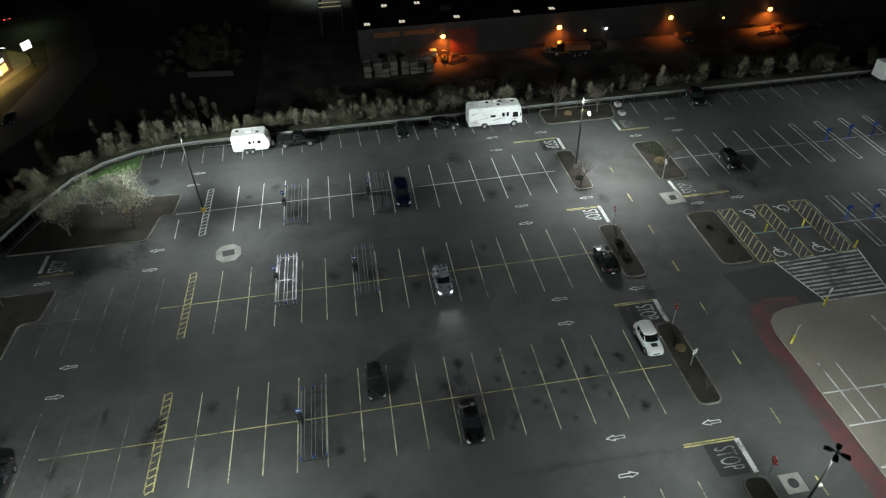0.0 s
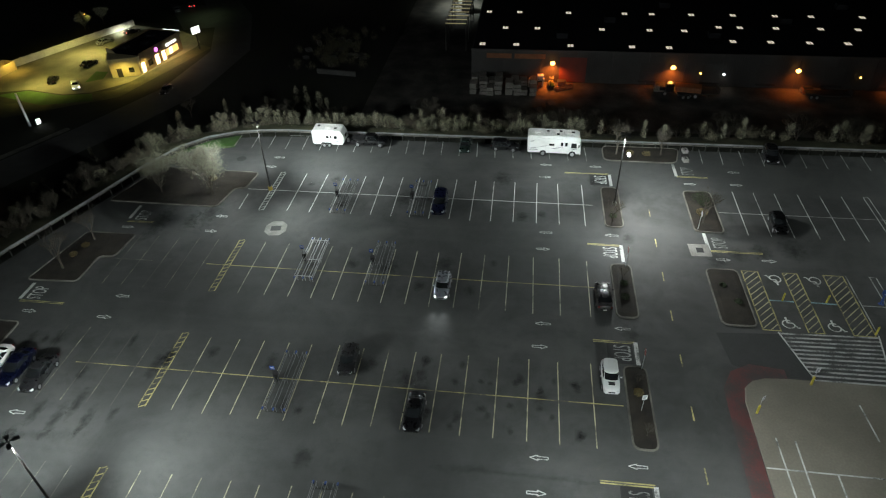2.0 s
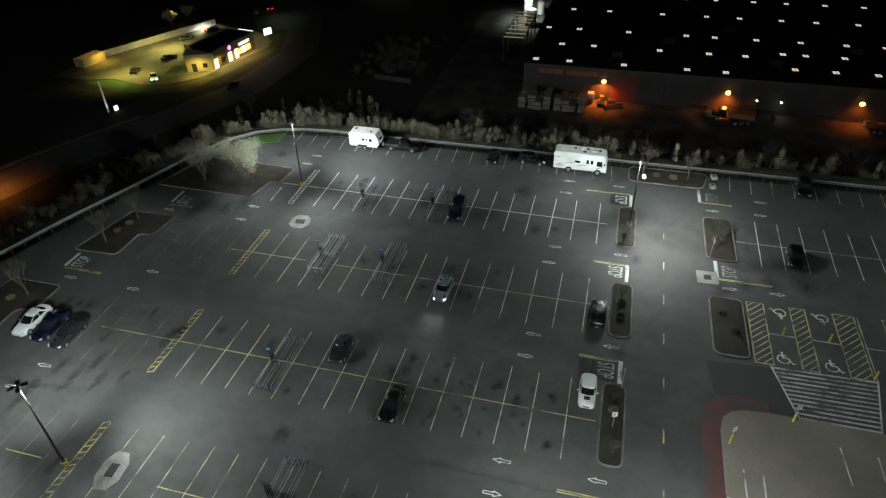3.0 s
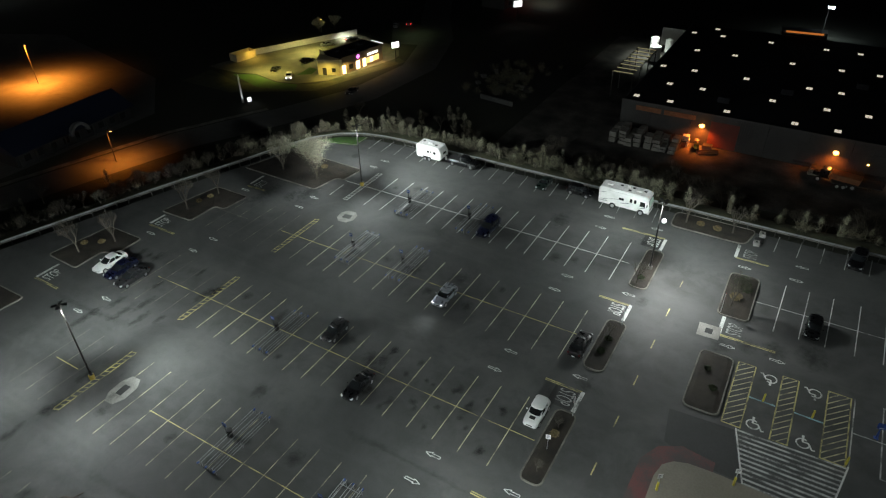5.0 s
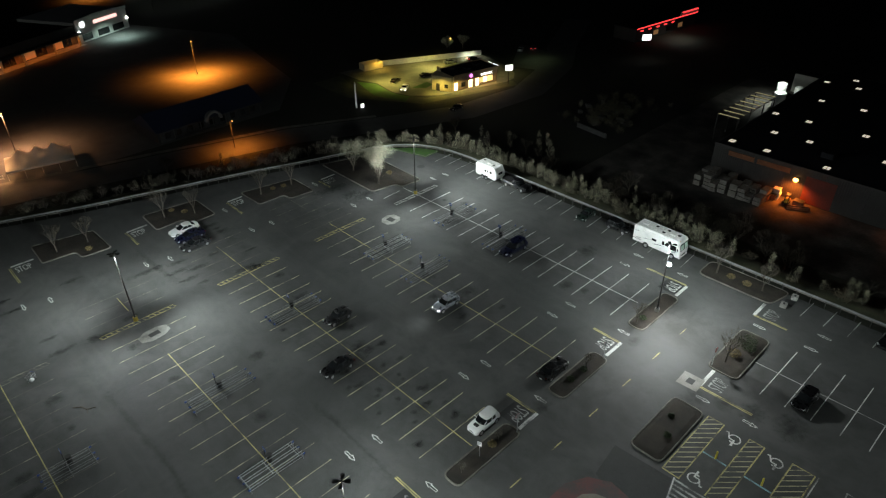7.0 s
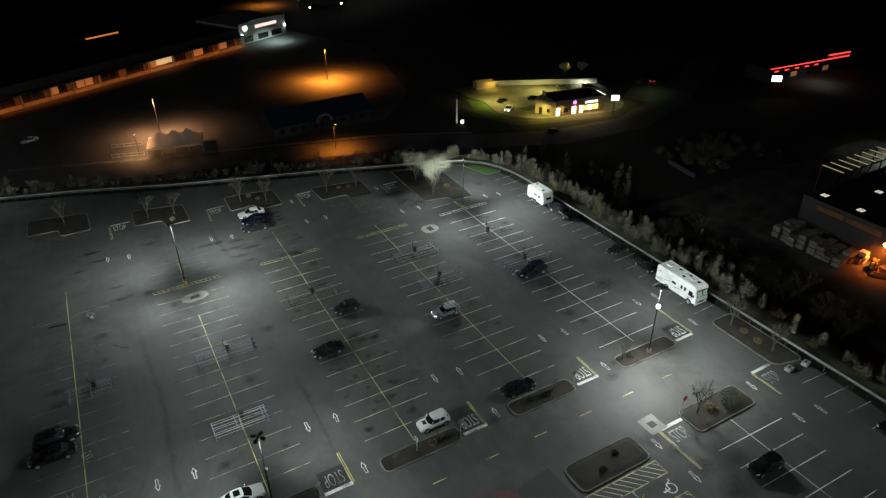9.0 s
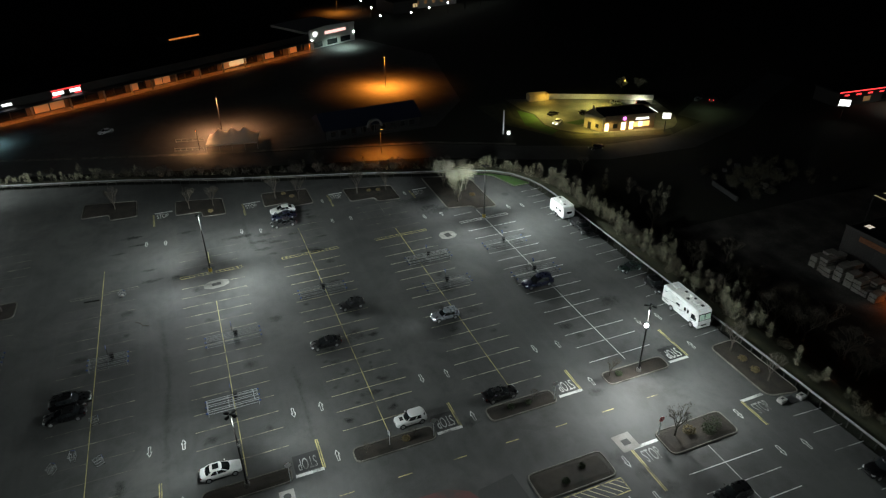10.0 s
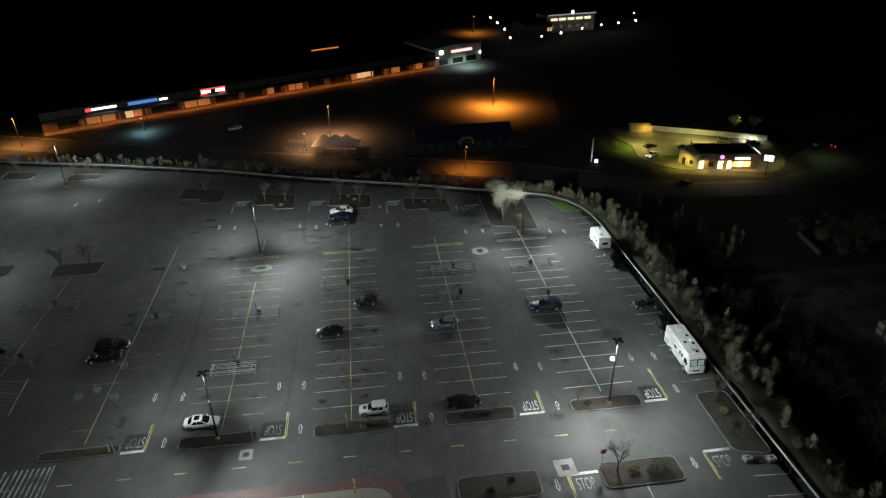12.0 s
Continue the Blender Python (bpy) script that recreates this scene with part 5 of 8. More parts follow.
    for s in (-1, 1):
        pillar(s, c0 + (c1 - c0) * 0.16, r0 + (r1 - r0) * 0.2, back * 1.3, back * 0.8)
        pillar(s, (c0 + c1) / 2 + 0.05, mid + 0.05, 0.035, 0.035)
        part("pillar", tube(bmesh.new(), (c1 - (c1 - c0) * 0.1, s * hb * 0.86, belt), (r1 - (r1 - r0) * 0.13, s * hr * 0.88, zr), 0.045, 0.035, 6), mp, v)
        bm = bmesh.new()
        bmesh.ops.create_uvsphere(bm, u_segments=10, v_segments=6, radius=0.1, matrix=Matrix.Translation((c1 - 0.55, s * (hb + 0.17), belt + 0.09)) @ Matrix.Diagonal((0.8, 1.1, 0.75, 1)))
        part("side_mirror", bm, mp, v, smooth=True)
        part("sill_trim", cube(-0.3 * L, 0.3 * L, s * W / 2 * 0.965 - 0.015, s * W / 2 * 0.965 + 0.015, 0.27, 0.34), TRIM, v)
        for dx in (0.03, -0.24):
            part("door_seam", cube(dx * L, dx * L + 0.018, s * W / 2 - 0.008, s * W / 2 + 0.003, 0.42, belt - 0.16), TRIM, v)
        for dx in (-0.02, -0.19):
            part("door_handle", cube(dx * L - 0.1, dx * L + 0.08, s * W / 2 * 0.99 - 0.015, s * W / 2 * 0.99 + 0.015, belt - 0.24, belt - 0.205), STEEL if paint == "silver" else mp, v)
    # lamps, grille, bumpers
    n_top, t_top = st["body"][-2][3] * shrink, st["body"][1][3] * shrink
    xn, xt = L / 2, -L / 2
    for s in (-1, 1):
        lw = 0.075 if lights_on else 0.14
        bm = loft(bmesh.new(), [[(cx, s * (W * cy - lw * w), n_top + cz - 0.06), (cx, s * (W * cy + lw * w), n_top + cz - 0.06), (cx, s * (W * cy + lw * w), n_top + cz + 0.05), (cx, s * (W * cy - lw * w), n_top + cz + 0.05)]
                                for cx, cy, cz, w in ((xn - 0.34, 0.385, -0.02, 0.5), (xn - 0.2, 0.37, -0.05, 0.9), (xn - 0.05, 0.31, -0.1, 0.8))])
        bmesh.ops.recalc_face_normals(bm, faces=bm.faces)
        part("headlight", bm, HEAD_ON if lights_on else LENS, v, "lit headlight" if lights_on else "clear headlight")
        part("taillight", cube(xt + 0.0, xt + 0.16, s * W * 0.37 - 0.11, s * W * 0.37 + 0.11, t_top - 0.24, t_top - 0.06, 0.03), TAIL_ON if tails_on else TAIL, v, "lit red tail light" if tails_on else "red tail light")
    part("grille", cube(xn - 0.1, xn + 0.006, -W * 0.19, W * 0.19, n_top - 0.3, n_top - 0.14, 0.015), TRIM, v)
    part("front_bumper", cube(xn - 0.16, xn + 0.02, -W * 0.36, W * 0.36, 0.34, 0.47, 0.04), TRIM if style == "pickup" else mp, v)
    part("rear_bumper", cube(xt - 0.03, xt + 0.14, -W * 0.38, W * 0.38, 0.36, 0.54, 0.04), TRIM if style == "pickup" else mp, v)
    part("number_plate", cube(xt - 0.034, xt - 0.028, -0.2, 0.2, 0.4, 0.51), WHITE_SIGN, v)
    part("rear_window_wiper", cube(c0 + 0.1, c0 + 0.13, -0.02, 0.32, belt + 0.06, belt + 0.08), TRIM, v)
    if hood_black:
        zc = st["body"][6][3] * shrink + crown
        part("hood_decal", cube(0.25 * L, 0.36 * L, -0.3, 0.3, zc - 0.02, zc + 0.012, 0.005), TRIM, v, "black bonnet decal")
    if style == "pickup":
        part("bed_well", cube(xt + 0.12, c0 - 0.08, -W * 0.4, W * 0.4, 1.17, 1.19), TRIM, v, "dark open load bed")
        for s in (-1, 1):
            part("bed_rail", cube(xt + 0.06, c0 - 0.05, s * W * 0.43 - 0.06, s * W * 0.43 + 0.06, 1.16, 1.24, 0.02), mp, v)
        part("tailgate", cube(xt, xt + 0.1, -W * 0.42, W * 0.42, 0.8, 1.24, 0.02), mp, v)
    r = 0.33 if style == "sedan" else 0.36 if style != "pickup" else 0.4
    for t in (0.19, 0.815):
        for s in (-1, 1):
            part("wheel_arch", prism_side((t - 0.5) * L, s * (W / 2 - 0.022), r, r * 1.14, s * 0.02), TRIM, v)
            wheel_on(v, (t - 0.5) * L, s * (W / 2 - 0.095), r, 0.22, s)
    return v


S_, N_, E_, W_ = -90, 90, 0, 180
vehicle("suv", "silver", -7.3, -2.0, S_, "silver estate car with lit headlights waiting in a bay", lights_on=True, rack=True, scale=0.88, low=0.9)
vehicle("suv", "grey", -15.4, -14.1, S_ + 2, "dark grey crossover parked in a yellow-lined bay", scale=0.82, low=0.95)
vehicle("sedan", "black", -7.75, -19.8, S_, "black sedan parked tail to the yellow centre line", scale=0.9)
vehicle("sedan", "black", 10.7, -1.9, N_, "black coupe parked beside a planted island", scale=0.95)
vehicle("suv", "white", 10.45, -13.75, S_, "white compact sport utility vehicle with a black bonnet decal", hood_black=True, scale=0.81)
vehicle("suv", "blue", -9.75, 14.9, S_, "dark blue sport utility vehicle across the centre line", scale=1.07)
vehicle("sedan", "green", -7.85, 31.2, S_, "dark green hatchback parked at the guardrail", scale=0.86)
vehicle("suv", "black", -1.75, 31.5, E_ - 3, "black sport utility vehicle parked along the guardrail", scale=0.9)
vehicle("suv", "black", 37.3, 31.6, S_ - 8, "black sport utility vehicle parked at the guardrail")
vehicle("suv", "black", 33.55, 14.0, S_ - 3, "black crossover parked east of the drive", scale=0.86, low=0.92)
vehicle("sedan", "white", -51.35, -18.2, S_ + 1, "white sedan parked beside two dark cars")
vehicle("sedan", "blue", -48.7, -18.45, S_ + 1, "dark blue sedan parked between two cars")
vehicle("sedan", "grey", -45.85, -18.95, S_ + 1, "dark grey sedan at the end of three cars")
vehicle("sedan", "white", 9.75, -35.6, N_, "white sedan with a dark sunroof by a planted island", sunroof=True, scale=0.93)
vehicle("suv", "black", -8.5, -51.9, N_ + 2, "black sport utility vehicle in a dim bay")
vehicle("sedan", "black", -6.1, -52.4, S_, "black sedan beside a dark sport utility vehicle")
vehicle("sedan", "black", -9.4, -69.9, N_, "black sedan in a far dim bay")
vehicle("pickup", "black", -22.9, 31.3, E_, "black pickup truck hitched to a travel trailer", category="truck")


def motorhome(x, y, heading):
    v = thing("motorhome", (x, y, 0), "white motorhome with grey swoosh decals parked along the guardrail", "motorhome", turn=heading)
    L, W, z0, z1 = 7.9, 2.5, 0.48, 3.25
    prof = [(-L / 2, z0 + 0.15), (-L / 2 + 0.1, z0), (L / 2 - 0.35, z0), (L / 2 - 0.08, z0 + 0.12), (L / 2, z0 + 0.62), (L / 2 - 0.05, z0 + 1.12), (L / 2 - 0.26, z1 - 0.66), (L / 2 - 0.2, z1 - 0.5), (L / 2 - 0.26, z1 - 0.2), (L / 2 - 0.5, z1 - 0.04), (L / 2 - 0.9, z1), (-L / 2 + 0.18, z1), (-L / 2, z1 - 0.2)]
    bm = loft(bmesh.new(), [[(px, yy, pz) for px, pz in prof] for yy in (-W / 2, W / 2)])
    bmesh.ops.recalc_face_normals(bm, faces=bm.faces)
    bmesh.ops.bevel(bm, geom=[e for e in bm.edges if abs(e.verts[0].co.y - e.verts[1].co.y) < 0.01], offset=0.09, segments=2, affect="EDGES")
    part("body", bm, RV_WHITE, v)
    part("roof_skin", cube(-L / 2 + 0.25, L / 2 - 1.0, -W / 2 + 0.14, W / 2 - 0.14, z1 - 0.005, z1 + 0.02), RV_ROOF, v)
    for ax in (-2.6, 1.9):
        part("air_conditioner", cube(ax - 0.4, ax + 0.4, -0.36, 0.36, z1 + 0.02, z1 + 0.26, 0.07), RV_ROOF, v)
    for ax, ay in ((-1.0, 0.5), (0.5, -0.45), (0.9, 0.55), (2.7, 0.3)):
        part("roof_vent", cube(ax - 0.22, ax + 0.22, ay - 0.2, ay + 0.2, z1 + 0.02, z1 + 0.1, 0.02), TRIM, v)
    for s in (-1, 1):
        side = s * (W / 2 + 0.006)
        th = 0.008
        for a, b, c, d in ((-0.75, 0.0, 1.75, 2.1), (0.95, 1.3, 1.75, 2.35), (1.6, 1.95, 1.75, 2.35), (2.65, 3.25, 1.55, 2.15)):
            part("window", cube(a, b, side - th, side + th, c, d, 0.004), GLASS_DARK, v)
        part("entry_door", cube(1.45, 2.1, side - 0.006, side + 0.006, z0 + 0.1, 2.5), RV_WHITE, v)
        part("stripe", cube(-3.9, -2.4, side - th, side + th, 1.0, 1.06), RV_DECAL, v)
        for a, b, z, h in ((-3.8, -2.6, 1.2, 0.05), (-3.7, -3.0, 2.35, 0.06), (-2.3, -1.0, 1.55, 0.05), (-0.5, 0.6, 1.25, 0.06), (0.2, 1.2, 1.4, 0.04), (2.3, 3.3, 1.15, 0.07)):
            bm = flat(bmesh.new(), [(a, 0), (b, h * 3.5), (b + 0.25, h * 5), (a + 0.5, h * 1.2)], 0)
            q = part("swoosh", prism(bmesh.new(), [(a, 0), (a + 0.5, h * 0.2), (b + 0.25, h * 5), (b, h * 3.2)], 0, 0.006), RV_DECAL, v)
            bm.free()
            q.matrix_local = pose(0, side + (0.002 if s > 0 else -0.002), z, 90, 0, 0)
        part("storage_hatch", cube(-1.9, -0.6, side - 0.005, side + 0.005, z0 + 0.08, 1.02), RV_WHITE, v)
        part("wing_mirror", cube(3.55, 3.7, s * (W / 2 + 0.22) - 0.08, s * (W / 2 + 0.22) + 0.08, 1.75, 2.15, 0.03), TRIM, v)
        for wx in (-1.6, 2.75):
            part("wheel_arch", prism_side(wx, s * (W / 2 + 0.002), 0.45, 0.53, s * 0.015), TRIM, v)
            wheel_on(v, wx, s * (W / 2 - 0.1), 0.43, 0.26, s)
        part("headlight", cube(L / 2 - 0.12, L / 2 + 0.012, s * 0.9 - 0.16, s * 0.9 + 0.16, 0.95, 1.12, 0.03), LENS, v)
    ws = part("windscreen", prism(bmesh.new(), [(-1.12, -0.52), (1.12, -0.52), (1.0, 0.5), (-1.0, 0.5)], 0, 0.02), GLASS_DARK, v)
    ws.matrix_local = Matrix.Translation((L / 2 - 0.12, 0, 2.2)) @ pose(0, 0, 0, 90, 0, 90) @ pose(0, 0, 0, -14, 0, 0)
    for k in (-0.5, 0.5):
        sh = part("sun_shade", prism(bmesh.new(), [(-0.46, -0.44), (0.46, -0.44), (0.42, 0.4), (-0.42, 0.4)], 0, 0.012), SHADE, v, "pale green windscreen shade")
        sh.matrix_local = Matrix.Translation((L / 2 - 0.1, k * 1.02, 2.2)) @ pose(0, 0, 0, 90, 0, 90) @ pose(0, 0, 0.014, -14, 0, 0)
    for k in (-1, 1):
        part("driver_window", prism(bmesh.new(), [(2.5, 1.5), (3.35, 1.5), (3.25, 2.3), (2.5, 2.3)], 0, 0.016), GLASS_DARK, v).matrix_local = pose(0, k * (W / 2 + 0.01) + 0.008, 0, 90, 0, 0)
        part("marker_lamp", cube(L / 2 - 0.45, L / 2 - 0.38, k * 0.9 - 0.06, k * 0.9 + 0.06, z1 - 0.05, z1 + 0.03, 0.01), AMBER_LENS, v)
        part("roof_edge_rail", cube(-L / 2 + 0.25, L / 2 - 1.0, k * (W / 2 - 0.1) - 0.03, k * (W / 2 - 0.1) + 0.03, z1, z1 + 0.05, 0.01), RV_WHITE, v)
    part("wiper", cube(L / 2 + 0.02, L / 2 + 0.05, -0.6, 0.05, 1.72, 1.76), TRIM, v)
    part("satellite_dome", tube(bmesh.new(), (0.1, 0.55, z1 + 0.02), (0.1, 0.55, z1 + 0.28), 0.3, 0.16, 14), RV_ROOF, v, "white satellite dome")
    part("front_grille", cube(L / 2 - 0.06, L / 2 + 0.012, -0.5, 0.5, 0.75, 0.95, 0.02), TRIM, v)
    part("front_bumper", cube(L / 2 - 0.2, L / 2 + 0.05, -1.15, 1.15, 0.42, 0.66, 0.05), RV_WHITE, v)
    part("awning_roller", tube(bmesh.new(), (-2.8, -W / 2 - 0.07, z1 - 0.35), (1.3, -W / 2 - 0.07, z1 - 0.35), 0.07), RV_WHITE, v)
    part("ladder", pipe([(-L / 2 - 0.05, 0.55, 0.9), (-L / 2 - 0.05, 0.55, z1 + 0.1)], 0.02), STEEL, v)
    return v


AMBER_LENS = surface("amber_lens", (0.5, 0.2, 0.02), (0.6, 0.25, 0.03), 3, 20, 0.3, bump=0)
SHADE = surface("windscreen_shade", (0.45, 0.62, 0.52), (0.55, 0.72, 0.6), 2, 10, 0.5, bump=0)
motorhome(5.65, 31.1, E_ - 1)


def travel_trailer(x, y, heading):
    v = thing("travel_trailer", (x, y, 0), "white two-axle travel trailer hitched to a dark pickup", "trailer", turn=heading)
    L, W, z0, z1 = 5.1, 2.4, 0.5, 2.85
    prof = [(-L / 2, z0 + 0.25), (-L / 2 + 0.25, z0), (L / 2 - 0.4, z0), (L / 2, z0 + 0.55), (L / 2 - 0.05, z1 - 0.9), (L / 2 - 0.5, z1 - 0.1), (L / 2 - 0.8, z1), (-L / 2 + 0.2, z1), (-L / 2, z1 - 0.25)]
    bm = loft(bmesh.new(), [[(px, yy, pz) for px, pz in prof] for yy in (-W / 2, W / 2)])
    bmesh.ops.recalc_face_normals(bm, faces=bm.faces)
    bmesh.ops.bevel(bm, geom=[e for e in bm.edges if abs(e.verts[0].co.y - e.verts[1].co.y) < 0.01], offset=0.08, segments=2, affect="EDGES")
    part("body", bm, RV_WHITE, v)
    part("roof_skin", cube(-L / 2 + 0.25, L / 2 - 0.9, -W / 2 + 0.13, W / 2 - 0.13, z1 - 0.005, z1 + 0.02), RV_ROOF, v)
    part("air_conditioner", cube(-0.5, 0.35, -0.35, 0.35, z1 + 0.02, z1 + 0.28, 0.07), RV_ROOF, v)
    for ax, ay in ((-1.7, 0.4), (1.1, -0.3)):
        part("roof_vent", cube(ax - 0.2, ax + 0.2, ay - 0.2, ay + 0.2, z1 + 0.02, z1 + 0.11, 0.02), TRIM, v)
    part("awning_bar", cube(-1.6, 1.9, W / 2 + 0.01, W / 2 + 0.14, z1 - 0.2, z1 - 0.06, 0.03), RV_WHITE, v)
    for s in (-1, 1):
        side = s * (W / 2 + 0.006)
        for a, b, c, d in ((-0.3, 0.1, 1.6, 2.0), (0.35, 0.55, 1.6, 2.0), (0.95, 1.4, 1.55, 2.0)):
            part("window", cube(a, b, side - 0.008, side + 0.008, c, d, 0.004), GLASS_DARK, v)
        part("stripe", cube(-2.2, 1.8, side - 0.007, side + 0.007, 1.1, 1.15), RV_DECAL, v)
        part("entry_door", cube(-1.6, -0.95, side - 0.005, side + 0.005, z0 + 0.1, 2.35), RV_WHITE, v)
        for wx in (-0.75, 0.05):
            wheel_on(v, wx, s * (W / 2 - 0.08), 0.34, 0.22, s)
        part("hitch_arm", pipe([(L / 2 - 0.3, s * 0.7, 0.5), (L / 2 + 0.85, 0, 0.5)], 0.05), TRIM, v)
    for s in (-1, 1):
        part("fender", loft(bmesh.new(), [[(-1.25, s * (W / 2 + o), 0.62), (-1.1, s * (W / 2 + o), 0.86), (0.4, s * (W / 2 + o), 0.86), (0.55, s * (W / 2 + o), 0.62)] for o in (-0.02, 0.06)]), TRIM, v, "black wheel fender")
        part("roof_edge_rail", cube(-L / 2 + 0.25, L / 2 - 0.9, s * (W / 2 - 0.09) - 0.03, s * (W / 2 - 0.09) + 0.03, z1, z1 + 0.05, 0.01), RV_WHITE, v)
        part("corner_jack", cube(-L / 2 + 0.4, -L / 2 + 0.5, s * 0.9 - 0.05, s * 0.9 + 0.05, 0.0, 0.52), TRIM, v)
    part("front_window", cube(L / 2 - 0.2, L / 2 - 0.02, -0.55, 0.55, 1.5, 1.95, 0.02), GLASS_DARK, v)
    part("rear_bumper", cube(-L / 2 - 0.12, -L / 2 + 0.05, -1.0, 1.0, 0.52, 0.64, 0.02), TRIM, v)
    part("gas_bottle", tube(bmesh.new(), (L / 2 + 0.3, 0, 0.52), (L / 2 + 0.3, 0, 1.1), 0.2, 0.17, 12), RV_WHITE, v, "white gas bottle")
    return v


travel_trailer(-29.1, 31.0, E_)


def box_trailer(x, y, heading):
    v = thing("box_truck", (x, y, 0), "white box truck parked at the end of the guardrail row", "truck", turn=heading)
    part("box_body", cube(-3.4, 2.4, -1.22, 1.22, 0.85, 3.4, 0.05), RV_WHITE, v)
    part("chassis", cube(-3.3, 4.2, -0.45, 0.45, 0.5, 0.85), TRIM, v)
    part("cab", cube(2.5, 4.4, -1.05, 1.05, 0.55, 2.3, 0.15), RV_WHITE, v)
    part("windscreen", cube(4.0, 4.42, -0.9, 0.9, 1.45, 2.1, 0.03), GLASS_DARK, v)
    part("rear_door", cube(-3.43, -3.395, -1.1, 1.1, 0.95, 3.25), RV_ROOF, v)
    for wx in (-2.0, 3.2):
        for s in (-1, 1):
            wheel_on(v, wx, s * 1.02, 0.46, 0.28, s)


box_trailer(70.6, 31.7, 4)

# ---- trees and shrubs ----
def crown_points(rng, blobs, n):
    out = []
    for _ in range(n):
        bx, by, bz, br, bh = blobs[rng.randrange(len(blobs))]
        while True:
            p = Vector((rng.uniform(-1, 1), rng.uniform(-1, 1), rng.uniform(-1, 1)))
            if 0.25 < p.length < 1:
                break
        out.append(Vector((bx + p.x * br, by + p.y * br, bz + p.z * bh)))
    return out


def leaf_mesh(rng, pts, size):
    verts, faces = [], []
    for p in pts:
        s = size * rng.uniform(0.6, 1.4)
        u = Vector((rng.uniform(-1, 1), rng.uniform(-1, 1), rng.uniform(-0.7, 0.7))).normalized()
        w = u.cross(Vector((rng.uniform(-1, 1), rng.uniform(-1, 1), rng.uniform(-1, 1)))).normalized()
        k = len(verts)
        verts += [p - u * s, p - w * s * 0.45, p + u * s, p + w * s * 0.45]
        faces.append((k, k + 1, k + 2, k + 3))
    me = bpy.data.meshes.new("crown")
    me.from_pydata([tuple(v) for v in verts], [], faces)
    return me


def limb(bm, rng, p, d, length, r, depth, tips):
    q = p + d * length
    tube(bm, p, q, r, r * 0.68, 6 if depth > 1 else 4, caps=False)
    tips.append((p, q))
    if depth == 0:
        return
    for _ in range(rng.choice((2, 3, 3))):
        nd = (d + Vector((rng.uniform(-0.7, 0.7), rng.uniform(-0.7, 0.7), rng.uniform(-0.1, 0.5)))).normalized()
        limb(bm, rng, q, nd, length * rng.uniform(0.6, 0.85), r * 0.62, depth - 1, tips)


def tree(name, label, height, seed, material, leaves, size, spread=0.28, depth=3, group="", loose=0.05, clear=0.28):
    rng = random.Random(seed)
    t = thing(name, (0, 0, 0), label, "tree", group)
    bm = bmesh.new()
    tips = []
    trunk_h = height * clear
    tube(bm, (0, 0, -0.4), (0, 0, 0.15), height * 0.034, height * 0.024, 8, caps=False)
    tube(bm, (0, 0, 0.15), (0.04, 0.02, trunk_h), height * 0.024, height * 0.017, 8, caps=False)
    for k in range(4):
        a = 2 * math.pi * (k + rng.random() * 0.6) / 4
        d = Vector((math.cos(a) * spread * 2, math.sin(a) * spread * 2, 1)).normalized()
        limb(bm, rng, Vector((0.04, 0.02, trunk_h * rng.uniform(0.75, 1.0))), d, height * 0.22, height * 0.012, depth, tips)
    part("trunk", bm, BARK, t)
    if leaves:
        pts = []
        for _ in range(leaves):
            p, q = tips[rng.randrange(len(tips))]
            pts.append(p.lerp(q, rng.uniform(0.25, 1.1)) + Vector((rng.gauss(0, 1), rng.gauss(0, 1), rng.gauss(0, 0.9))) * height * loose)
        me = leaf_mesh(rng, pts, size)
        me.materials.append(material)
        ob = new("crown", me)
        ob.parent = t
    return t


def plume(name, label, height, seed, material, leaves, size, group="", girth=0.2):
    """A young tree shaped like a plume: steep branches, feathery and full almost to the ground."""
    rng = random.Random(seed)
    t = thing(name, (0, 0, 0), label, "tree", group)
    bm = bmesh.new()
    lean = Vector((rng.uniform(-0.06, 0.06), rng.uniform(-0.06, 0.06), 1))
    tube(bm, (0, 0, -0.6), lean * height * 0.5, height * 0.018, height * 0.011, 6, caps=False)
    tube(bm, lean * height * 0.5, lean * height * 0.92, height * 0.011, height * 0.003, 5, caps=False)
    pts = []
    boughs = 44
    for k in range(boughs):
        f = rng.uniform(0.04, 0.86)
        a = rng.uniform(0, 2 * math.pi)
        reach = height * girth * (0.5 + 0.5 * math.sin(math.pi * min(1.0, (f + 0.12) * 1.05))) * rng.uniform(0.5, 1.15) * (1.08 - 0.72 * f)
        root = lean * height * f
        tip = root + Vector((math.cos(a) * reach, math.sin(a) * reach, reach * rng.uniform(0.9, 1.7)))
        tip.z = min(tip.z, height * rng.uniform(0.9, 1.03))
        tube(bm, root, tip, height * 0.005, height * 0.0015, 4, caps=False)
        for _ in range(leaves // boughs):
            u = rng.uniform(0.2, 1.12) ** 0.8
            pts.append(root.lerp(tip, u) + Vector((rng.gauss(0, 1), rng.gauss(0, 1), rng.gauss(0, 1.3))) * height * 0.027)
    part("trunk", bm, BARK, t)
    me = leaf_mesh(rng, pts, size)
    me.materials.append(material)
    ob = new("crown", me)
    ob.parent = t
    return t


